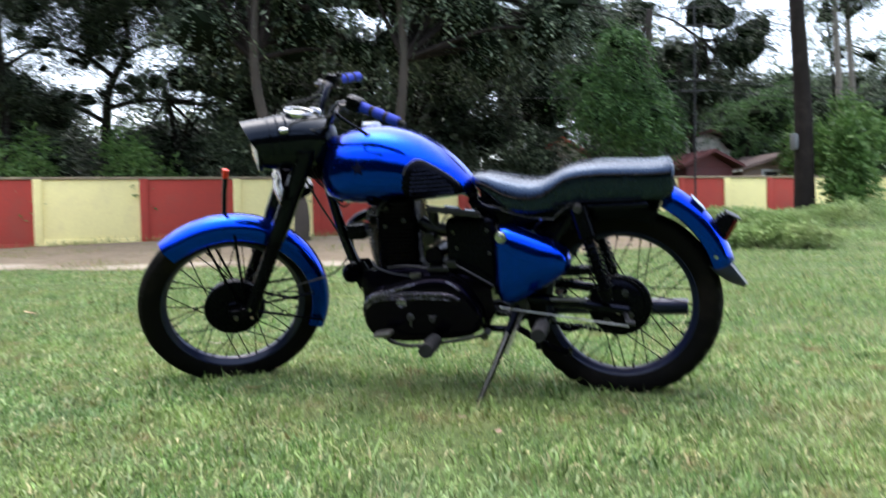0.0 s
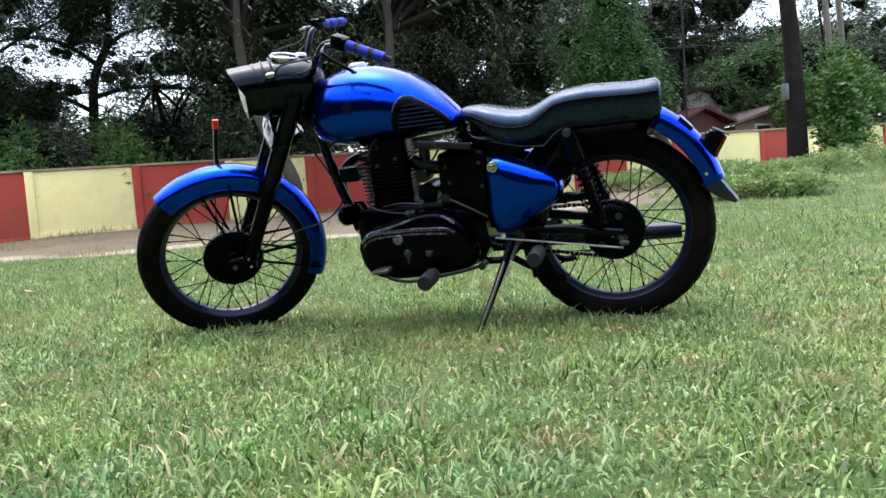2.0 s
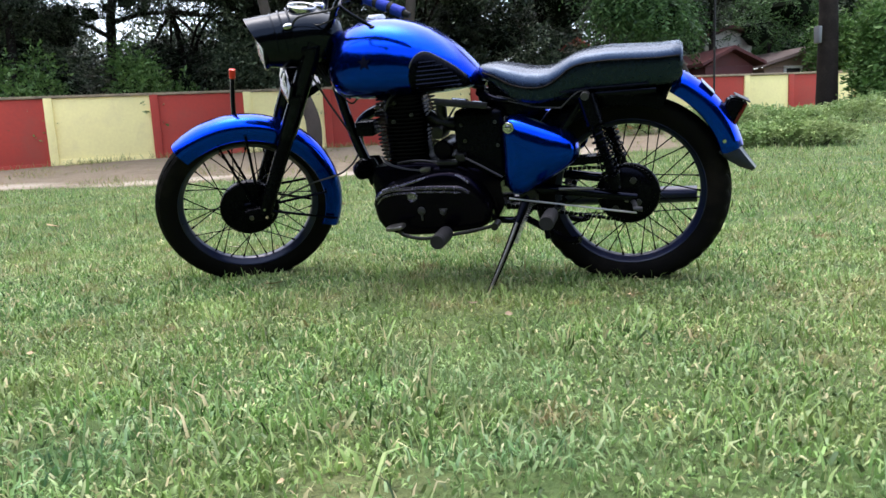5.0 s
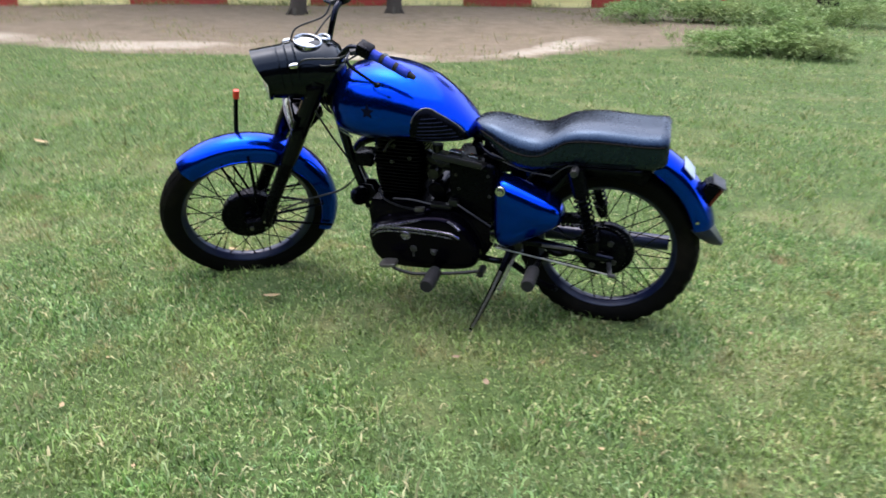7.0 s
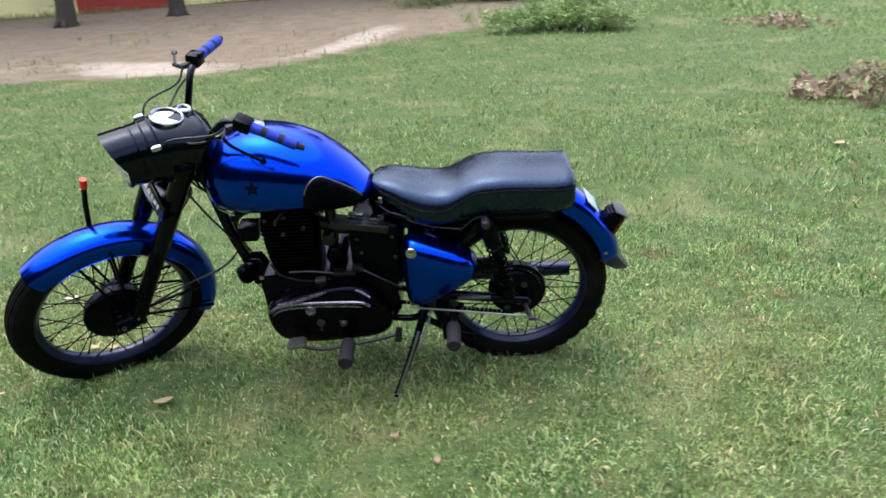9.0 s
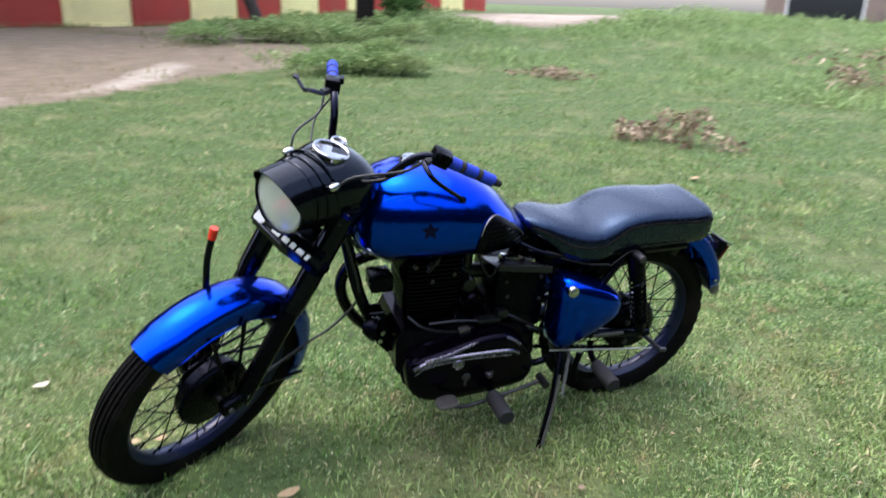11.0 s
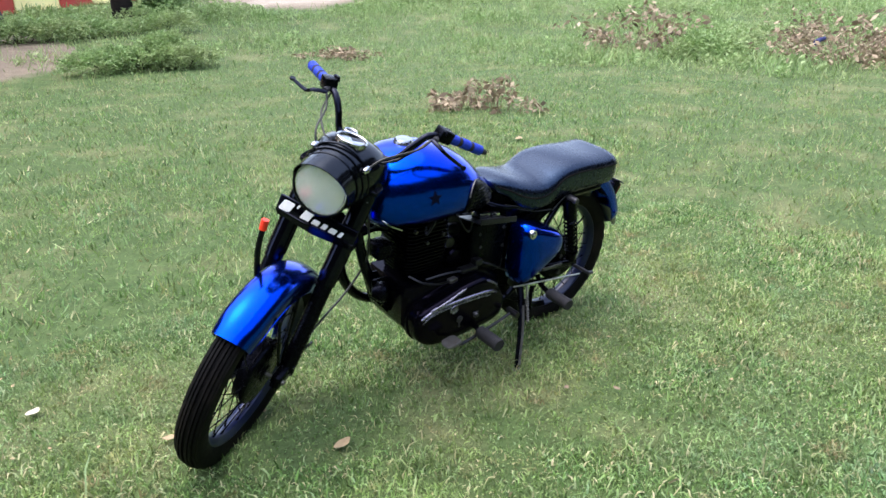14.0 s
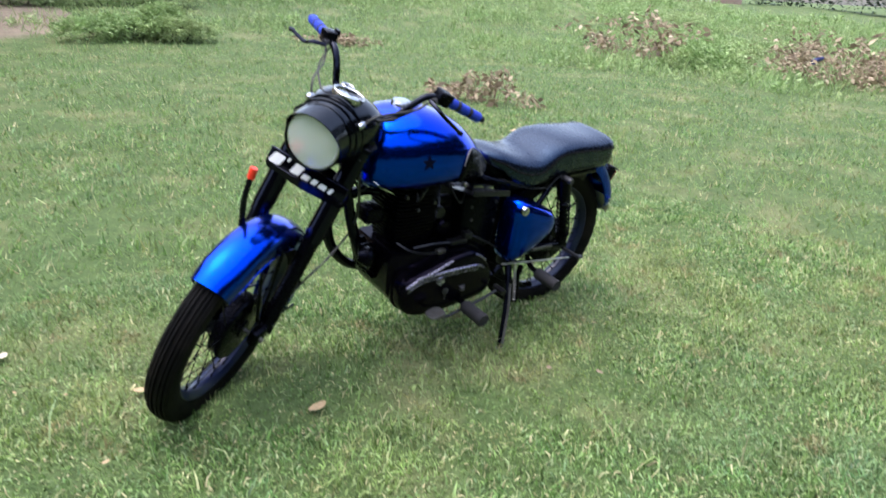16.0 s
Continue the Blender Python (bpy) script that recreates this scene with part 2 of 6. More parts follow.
roof_bright = mat("bright red painted roof", (0.36, 0.035, 0.025), 0.7, 0.0, 0.2, 4)
roof_tile = mat("faded clay tiles", (0.17, 0.12, 0.105), 0.85, 0.0, 0.3, 6, bump=0.4, bscale=20)
dark_hole = mat("dark timber and unlit openings", (0.012, 0.012, 0.014), 0.6, 0.0, 0.3, 4)
pink_wall = mat("faded brownish plaster", (0.31, 0.215, 0.175), 0.85, 0.0, 0.2, 1.2, stain=(0.16, 0.12, 0.11), stain_amount=0.6)
grey_box = mat("grey painted metal box", (0.17, 0.175, 0.185), 0.5, 0.2, 0.15, 8)
wire_black = mat("black cable sheath", (0.012, 0.012, 0.012), 0.5, 0.0, 0.2, 50)
dry_leaf = mat("dried leaf", (0.34, 0.24, 0.13), 0.75, 0.0, 0.3, 40)
stalk_brown = mat("dry brown stalks", (0.22, 0.155, 0.10), 0.8, 0.0, 0.35, 30)
pale_leaf = mat("bleached dry leaf", (0.44, 0.39, 0.30), 0.75, 0.0, 0.25, 40)
cloth_blue = mat("dark blue rag", (0.02, 0.025, 0.10), 0.85, 0.0, 0.3, 20)
turf_mat = ground_mat()
blade_mat = leaf_mat("lawn blades", ((0.016, 0.042, 0.008), (0.050, 0.12, 0.022), (0.115, 0.24, 0.055), (0.185, 0.335, 0.085), (0.27, 0.42, 0.135), (0.13, 0.28, 0.07), (0.35, 0.47, 0.17), (0.22, 0.36, 0.17), (0.46, 0.50, 0.25), (0.70, 0.58, 0.36)), 0.38, 0.3, 0.5, (0.34, 0.34, 0.125), (((0.17, 0.33, 0.19), 1.7, 0.52, 0.70, 0.35), ((0.33, 0.215, 0.115), 5.5, 0.56, 0.72, 0.8), ((0.30, 0.40, 0.12), 3.1, 0.52, 0.70, 0.45)))
weed_mat = leaf_mat("fresh weeds", ((0.14, 0.23, 0.07), (0.21, 0.33, 0.105), (0.29, 0.42, 0.15), (0.40, 0.50, 0.23)), 0.5, 0.3, 0.45, (0.44, 0.44, 0.22))
husk_mat = leaf_mat("shrivelled brown leaves", ((0.11, 0.080, 0.052), (0.24, 0.175, 0.110), (0.36, 0.275, 0.18), (0.52, 0.42, 0.29)), 0.75, 0.12)
tuft_mat = leaf_mat("straggling tufts", ((0.30, 0.22, 0.08), (0.22, 0.24, 0.08), (0.14, 0.22, 0.06), (0.40, 0.32, 0.16)), 0.6, 0.2)
# Darkest tones carry shade among the leaves; palest stand in for sky-lit tips.
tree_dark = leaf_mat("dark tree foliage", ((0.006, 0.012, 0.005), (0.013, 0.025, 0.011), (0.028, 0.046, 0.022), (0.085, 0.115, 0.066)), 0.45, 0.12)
tree_mid = leaf_mat("tree foliage", ((0.012, 0.024, 0.011), (0.030, 0.052, 0.025), (0.066, 0.10, 0.054), (0.27, 0.33, 0.22)), 0.42, 0.2)
# near-black colour standing in for the shade deep inside foliage
tree_core = mat("near-black shade inside foliage", (0.006, 0.010, 0.005), 0.9, 0.0, 0.5, 3, bump=1.0, bscale=9, spec=0.05)
tree_light = leaf_mat("bright young foliage", ((0.035, 0.085, 0.02), (0.07, 0.15, 0.035), (0.125, 0.23, 0.06), (0.20, 0.31, 0.11)), 0.5, 0.3)
tree_fern = leaf_mat("feathery green foliage", ((0.016, 0.045, 0.012), (0.032, 0.085, 0.022), (0.06, 0.135, 0.036), (0.115, 0.205, 0.07)), 0.5, 0.25)
# ---- mesh helpers ----
def smooth_mesh(me, angle=38):
    me.polygons.foreach_set("use_smooth", [True] * len(me.polygons))
    me.set_sharp_from_angle(angle=radians(angle))


def link(name, bm, material, parent=None, label="", angle=38):
    me = bpy.data.meshes.new(name)
    bmesh.ops.recalc_face_normals(bm, faces=bm.faces)
    bm.to_mesh(me)
    bm.free()
    me.materials.append(material)
    smooth_mesh(me, angle)
    ob = new(name, me)
    if parent:
        ob.parent = parent
    if label:
        ob["label"] = label
    return ob


def part(name, bm, material, parent, label="", steer=False, angle=38):
    """One mesh of its own under a thing or a part; steer turns it with the handlebar."""
    if steer:
        bmesh.ops.transform(bm, matrix=STEER, verts=bm.verts)
    return link(name, bm, material, parent, label, angle)


def loft(bm, rings, caps=True, loop=False):
    rows = [[bm.verts.new(p) for p in ring] for ring in rings]
    pairs = list(zip(rows, rows[1:])) + ([(rows[-1], rows[0])] if loop else [])
    for a, b in pairs:
        for k in range(len(a)):
            q = (k + 1) % len(a)
            bm.faces.new((a[k], a[q], b[q], b[k]))
    if caps and not loop:
        bm.faces.new(rows[0])
        bm.faces.new(rows[-1][::-1])
    return bm


def curve_points(pts, steps=6):
    """Points along a smooth curve through pts."""
    v = [Vector(p) for p in pts]
    if len(v) < 3:
        return v
    v = [2 * v[0] - v[1]] + v + [2 * v[-1] - v[-2]]
    out = []
    for a, b, c, d in zip(v, v[1:], v[2:], v[3:]):
        for k in range(steps):
            t = k / steps
            out.append(0.5 * (2 * b + (c - a) * t + (2 * a - 5 * b + 4 * c - d) * t * t + (3 * b - a - 3 * c + d) * t ** 3))
    return out + [v[-2]]


def tube(bm, pts, r, n=8, steps=6, r_end=None, flat=1.0):
    path = curve_points(pts, steps)
    rings, up = [], None
    for k, p in enumerate(path):
        way = (path[min(k + 1, len(path) - 1)] - path[max(k - 1, 0)]).normalized()
        if up is None:
            up = way.orthogonal().normalized()
        up = (up - up.dot(way) * way).normalized()
        side = way.cross(up)
        f = k / (len(path) - 1)
        rad = r if r_end is None else r + (r_end - r) * f
        rings.append([p + rad * (math.cos(a) * up + flat * math.sin(a) * side) for a in (2 * math.pi * q / n for q in range(n))])
    return loft(bm, rings)


def box(bm, a, b, bevel=0.0, m=None, seg=2):
    part_bm = bmesh.new()
    bmesh.ops.create_cube(part_bm, size=1)
    for v in part_bm.verts:
        v.co = Vector([(p + q) / 2 + c * (q - p) for p, q, c in zip(a, b, v.co)])
    if bevel:
        bmesh.ops.bevel(part_bm, geom=list(part_bm.edges), offset=bevel, segments=seg, affect="EDGES", profile=0.5)
    if m:
        bmesh.ops.transform(part_bm, matrix=m, verts=part_bm.verts)
    return merge(bm, part_bm)


def merge(bm, other):
    me = bpy.data.meshes.new("t")
    other.to_mesh(me)
    other.free()
    bm.from_mesh(me)
    bpy.data.meshes.remove(me)
    return bm


def lathe(bm, profile, n=32, m=None, closed=False):
    """profile of (radius, height) turned about the y axis."""
    rings = []
    for k in range(n):
        a = 2 * math.pi * k / n
        rings.append([Vector((r * math.cos(a), h, r * math.sin(a))) for r, h in profile])
    if m:
        rings = [[m @ p for p in ring] for ring in rings]
    rows = [[bm.verts.new(p) for p in ring] for ring in rings]
    last = len(profile) if closed else len(profile) - 1
    for a, b in zip(rows, rows[1:] + rows[:1]):
        for k in range(last):
            q = (k + 1) % len(profile)
            bm.faces.new((a[k], a[q], b[q], b[k]))
    if not closed:
        for end in (0, -1):
            if profile[end][0] > 1e-4:
                bm.faces.new([row[end] for row in rows])
    bmesh.ops.remove_doubles(bm, verts=bm.verts, dist=1e-6)
    return bm


def rounded(x0, x1, z0, z1, r, y, n=4):
    """A rounded rectangle in the plane of that y."""
    out = []
    for cx, cz, a0 in ((x1 - r, z1 - r, 0), (x0 + r, z1 - r, 90), (x0 + r, z0 + r, 180), (x1 - r, z0 + r, 270)):
        for k in range(n + 1):
            a = radians(a0 + 90 * k / n)
            out.append(Vector((cx + r * math.cos(a), y, cz + r * math.sin(a))))
    return out


def sheet_mesh(name, verts, faces, material):
    me = bpy.data.meshes.new(name)
    me.from_pydata(verts, [], faces)
    me.materials.append(material)
    return me


def fast_mesh(name, co, quads, material):
    """A large mesh from arrays: co (n, 3), quads (m, 4)."""
    me = bpy.data.meshes.new(name)
    me.vertices.add(len(co))
    me.vertices.foreach_set("co", co.astype(np.float32).ravel())
    me.loops.add(quads.size)
    me.loops.foreach_set("vertex_index", quads.astype(np.int32).ravel())
    me.polygons.add(len(quads))
    me.polygons.foreach_set("loop_start", np.arange(0, quads.size, quads.shape[1], dtype=np.int32))
    me.update(calc_edges=True)
    me.materials.append(material)
    return me


def step(a):
    a = np.clip(a, 0, 1)
    return a * a * (3 - 2 * a)


# ---- the ground ----
WALL_FROM, WALL_WAY = np.array((-11.58, 15.92)), np.array((0.8846, 0.4664))


def height(x, y):
    """How high the ground lies: flat lawn, rising to the wall and to the far field."""
    x, y = np.asarray(x, float), np.asarray(y, float)
    z = 0.40 * step((y - 9) / 8) - 0.032
    z = z + 0.62 * step((np.hypot(x, y) - 15) / 16) * step((x + 2) / 12)
    z = z + 0.012 * np.sin(1.3 * x + 0.7) * np.sin(1.1 * y + 0.4) * step((np.hypot(x, y) - 1.2) / 2)
    return z + 0.03 * np.sin(0.5 * x) * np.cos(0.43 * y + 1) * step((np.hypot(x, y) - 4) / 4)


def lane_edge(x):
    """The y at which the lawn gives way to bare dirt."""
    return 0.3 * np.sin(1.3 * x + 1.0) + np.interp(x, [-60, -6.5, -3.7, -1.3, 0.9, 2.4, 3.1, 3.6, 4.0], [7.0, 8.1, 7.9, 8.8, 10.6, 12.0, 12.4, 14.0, 40.0])


def make_ground():
    near = np.concatenate([-np.geomspace(9, 900, 26)[::-1], np.linspace(-8.6, 8.6, 80), np.geomspace(9, 900, 26)])
    xs, ys = near, near + 6
    gx, gy = np.meshgrid(xs, ys)
    co = np.stack([gx, gy, height(gx, gy)], -1).reshape(-1, 3)
    w = len(xs)
    r, c = np.meshgrid(np.arange(len(ys) - 1), np.arange(w - 1), indexing="ij")
    a = (r * w + c).ravel()
    me = fast_mesh("ground", co, np.stack([a, a + 1, a + w + 1, a + w], -1), turf_mat)
    x, y = co[:, 0], co[:, 1]
    u = (x - WALL_FROM[0]) * WALL_WAY[0] + (y - WALL_FROM[1]) * WALL_WAY[1]
    v = -(x - WALL_FROM[0]) * WALL_WAY[1] + (y - WALL_FROM[1]) * WALL_WAY[0]
    dirt = step((y - lane_edge(x) + 1.2) / 2.6) * step((18 - u) / 3)
    far = step(1.6 - np.abs(v + 6.0) / 2.5) * step((u - 20.5) / 3)
    sand = 0.85 * step(1 - np.abs(y - lane_edge(x) - 1.2 - 0.5 * np.sin(0.9 * x)) / 1.8) * step((2.5 - x) / 3) * (0.75 + 0.25 * np.sin(1.7 * x + 1))
    for name, values in (("dirt", np.maximum(dirt, far)), ("sand", np.maximum(sand, 0.6 * far))):
        me.attributes.new(name, "FLOAT", "POINT").data.foreach_set("value", values.astype(np.float32))
    me.polygons.foreach_set("use_smooth", [True] * len(me.polygons))
    return tagged(new("ground", me), "short green lawn turf beside a bare dirt lane", "ground", kind="structure")


make_ground()


# ---- grass ----
def blades(x, y, length, width, lean, rng, plain=False):
    """Bent blades, two quads each (plain: one), rooted at x, y."""
    n = len(x)
    a, b = rng.uniform(0, 2 * np.pi, n), rng.uniform(0, 2 * np.pi, n)
    root = np.stack([x, y, height(x, y) - 0.004], -1)
    side = np.stack([np.cos(a), np.sin(a), np.zeros(n)], -1) * (width / 2)[:, None]
    over = np.stack([np.cos(b), np.sin(b), np.zeros(n)], -1)
    up = np.array([0, 0, 1.0])
    mid = root + (over * np.sin(lean * 0.5)[:, None] + up * np.cos(lean * 0.5)[:, None]) * (length * 0.55)[:, None]
    tip = mid + (over * np.sin(lean * 1.5)[:, None] + up * np.cos(lean * 1.5)[:, None]) * (length * 0.45)[:, None]
    if plain:
        co = np.stack([root - side, root + side, tip + side * 0.3, tip - side * 0.3], 1).reshape(-1, 3)
        return co, np.arange(len(co)).reshape(-1, 4)
    co = np.stack([root - side, root + side, mid - side * 0.8, mid + side * 0.8, tip - side * 0.15, tip + side * 0.15], 1).reshape(-1, 3)
    k = np.arange(n)[:, None] * 6
    return co, np.concatenate([k + [0, 1, 3, 2], k + [2, 3, 5, 4]], 1).reshape(-1, 4)


def lawn():
    rng = np.random.default_rng(4)
    sets = []
    for x0, x1, y0, y1, count, size, wide in (
        (-2.6, 2.9, -2.05, 1.2, 170000, 0.022, 0.0050),
        (-2.4, 2.7, -2.05, 0.6, 24000, 0.025, 0.0062),
        (-5.6, 4.6, 1.2, 4.5, 76000, 0.030, 0.0085),
        (-9.5, 9.0, 4.5, 10.0, 64000, 0.036, 0.011),
        (-1.0, 18.0, 10.0, 22.0, 40000, 0.065, 0.013),
        (9.0, 24.0, -4.0, 10.0, 30000, 0.06, 0.012),
        (2.9, 9.0, -2.0, 4.5, 42000, 0.034, 0.0095),
        (-4.6, -2.6, -2.0, 1.2, 16000, 0.032, 0.007),
        (-4.6, 5.0, -5.5, -2.0, 22000, 0.045, 0.008),
    ):
        x, y = rng.uniform(x0, x1, count), rng.uniform(y0, y1, count)
        keep = (y < lane_edge(x) - 0.2 + 0.35 * np.sin(1.9 * x + 0.6 * np.sin(4.1 * x)) + rng.normal(0, 0.5, count) - np.abs(rng.normal(0, 0.3, count))) | (x > 4.0)
        u = (x - WALL_FROM[0]) * WALL_WAY[0] + (y - WALL_FROM[1]) * WALL_WAY[1]
        v = -(x - WALL_FROM[0]) * WALL_WAY[1] + (y - WALL_FROM[1]) * WALL_WAY[0]
        keep &= (u < 21.5) | (v < -9.4)
        # sparse spots
        thin = np.sin(2.3 * x + 1.7 * np.sin(1.9 * y)) * np.sin(2.9 * y + 1.3 * np.sin(2.1 * x))
        keep &= rng.uniform(0, 1, count) < np.where(thin > 0.55, 0.45, 1.0)
        x, y = x[keep], y[keep]
        n = len(x)
        clump = 0.75 + 0.5 * (0.5 + 0.5 * np.sin(5.1 * x + 2.2 * np.sin(4.3 * y)) * np.sin(4.7 * y + 1.9 * np.sin(3.7 * x)))
        length = size * rng.lognormal(0.05, 0.42, n) * clump ** 1.4
        low = 0.7 if wide == 0.0062 else 0.2
        sets.append(blades(x, y, length, wide * rng.uniform(0.6, 1.6, n), rng.uniform(low, 1.6, n), rng, size > 0.025 and wide > 0.0065))
    base, cos, quads = 0, [], []
    for co, q in sets:
        cos.append(co)
        quads.append(q + base)
        base += len(co)
    return tagged(new("lawn_grass", fast_mesh("lawn_grass", np.concatenate(cos), np.concatenate(quads), blade_mat)), "short pale green lawn grass with straw-coloured dry blades", "grass", kind="stuff")


lawn()


# ---- foliage ----
def sprays(centres, ways, size, rng, leaflets=9, leaf=0.3):
    """Sprays of leaflets: each starts at a centre and droops along its way."""
    n = len(centres)
    t = (np.arange(leaflets) + 0.5) / leaflets
    side = np.cross(ways, [0, 0, 1.0]) + rng.normal(0, 0.15, (n, 3))
    side /= np.linalg.norm(side, axis=1)[:, None] + 1e-9
    along = centres[:, None] + ways[:, None] * (size[:, None] * t)[..., None]
    along[..., 2] -= (size[:, None] * 0.5 * t * t)
    sign = np.where(np.arange(leaflets) % 2, 1.0, -1.0)[None, :, None]
    out = side[:, None] * sign + ways[:, None] * 0.7 - np.array([0, 0, 0.3 if leaflets > 10 else 0.0]) + rng.normal(0, 0.2 if leaflets > 10 else 0.35, (n, leaflets, 3))
    out /= np.linalg.norm(out, axis=2)[..., None]
    length = (size[:, None] * leaf * rng.uniform(0.7, 1.3, (n, leaflets)))[..., None]
    wide = np.cross(out, rng.normal(0, 1, (n, leaflets, 3)))
    wide /= np.linalg.norm(wide, axis=2)[..., None] + 1e-9
    tip = along + out * length
    mid = along + out * length * 0.45
    broad = 0.16 if leaflets > 10 else 0.22
    co = np.stack([along, mid + wide * length * broad, tip, mid - wide * length * broad], 2).reshape(-1, 3)
    return co, np.arange(len(co)).reshape(-1, 4)


def crown_mesh(name, blobs, count, size, material, seed, droop=0.2, leaf=0.3, leaflets=9):
    """blobs of (x, y, z, rx, ry, rz): leaves gather towards their skins."""
    rng = np.random.default_rng(seed)
    b = np.array(blobs, float)
    share = (b[:, 3] * b[:, 4] + b[:, 3] * b[:, 5] + b[:, 4] * b[:, 5])
    pick = rng.choice(len(b), count, p=share / share.sum())
    d = rng.normal(0, 1, (count, 3))
    d /= np.linalg.norm(d, axis=1)[:, None]
    d[:, 2] = np.where((d[:, 2] < -0.2) & (rng.uniform(0, 1, count) < 0.7), -d[:, 2], d[:, 2])
    r = rng.uniform(0.5, 1, count) ** 0.5 * (1 + 0.15 * rng.normal(0, 1, count))
    c = b[pick, :3] + d * b[pick, 3:] * r[:, None]
    ways = d + rng.normal(0, 0.45, (count, 3)) - np.array([0, 0, droop])
    ways /= np.linalg.norm(ways, axis=1)[:, None]
    co, q = sprays(c, ways, size * rng.uniform(0.6, 1.4, count), rng, leaflets, leaf)
    return fast_mesh(name, co, q, material)


def tree(x, y, trunk, blobs, count, size, leaves, wood, seed, label, thick=0.2, droop=0.25, leaf=0.3, limbs=True, core_size=0.66, leaflets=9):
    """A trunk through the points of trunk, limbs to the blobs of its crown, and the crown; x, y: its foot."""
    rng = random.Random(seed)
    z = float(height(x, y))
    ob = new("tree")
    ob.matrix_world = pose(x, y, z)
    bm = bmesh.new()
    tube(bm, [(0, 0, -0.3)] + trunk, thick, 10, 5, thick * 0.45)
    for k in range(5):  # root flare
        a = 1.26 * k + rng.uniform(-0.3, 0.3)
        tube(bm, [(0, 0, thick * 1.8), (math.cos(a) * thick * 0.8, math.sin(a) * thick * 0.8, thick * 0.5), (math.cos(a) * thick * 1.7, math.sin(a) * thick * 1.7, -0.12)], thick * 0.4, 6, 3, thick * 0.12)
    part("trunk", bm, wood, ob, angle=60)
    if limbs:
        for bx, by, bz, rx, ry, rz in blobs:
            foot = Vector(trunk[rng.randrange(max(len(trunk) - 2, 0), len(trunk))])
            end = Vector((bx, by, bz))
            mid = foot.lerp(end, 0.5) + Vector((rng.uniform(-0.3, 0.3), rng.uniform(-0.3, 0.3), 0.25))
            bm = bmesh.new()
            tube(bm, [foot, mid, end, end + (end - mid) * 0.5], thick * 0.38, 6, 4, 0.015)
            for k in range(3):
                tip = end + Vector((rng.uniform(-rx, rx), rng.uniform(-ry, ry), rng.uniform(-rz, rz))) * 0.9
                tube(bm, [mid.lerp(end, 0.3 + 0.25 * k), (mid + tip) / 2 + Vector((0, 0, 0.15)), tip], thick * 0.16, 5, 3, 0.008)
            part("limb", bm, bark_dark, ob, angle=60)
    # solid near-black lumps put the crown's inner shade into the shape
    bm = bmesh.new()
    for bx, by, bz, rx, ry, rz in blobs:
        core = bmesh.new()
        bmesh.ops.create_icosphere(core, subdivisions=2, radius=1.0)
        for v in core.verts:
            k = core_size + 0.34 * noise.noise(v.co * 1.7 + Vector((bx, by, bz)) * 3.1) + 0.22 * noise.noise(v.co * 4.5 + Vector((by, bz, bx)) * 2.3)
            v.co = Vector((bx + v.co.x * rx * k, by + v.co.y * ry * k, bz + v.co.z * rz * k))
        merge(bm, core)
    part("shade_core", bm, tree_core, ob)["kind"] = "stuff"
    crown = new("crown", crown_mesh("crown", blobs, count, size, leaves, seed, droop, leaf, leaflets))
    crown.parent = ob
    return tagged(ob, label, "tree")


def wall_place(u, off):
    return WALL_FROM[0] + WALL_WAY[0] * u - WALL_WAY[1] * off, WALL_FROM[1] + WALL_WAY[1] * u + WALL_WAY[0] * off


def clumps(rng, u0, at, box_u, box_o, box_z, count, r0, r1, squash=0.75):
    """Leaf clumps of a crown, spread over stretches along the wall, away from it and upwards; at: the foot (u, off)."""
    out = []
    for k in range(count):
        du, do = rng.uniform(*box_u) - at[0], rng.uniform(*box_o) - at[1]
        r = rng.uniform(r0, r1)
        out.append((WALL_WAY[0] * du - WALL_WAY[1] * do, WALL_WAY[1] * du + WALL_WAY[0] * do, rng.uniform(*box_z), r, r, r * squash))
    return out


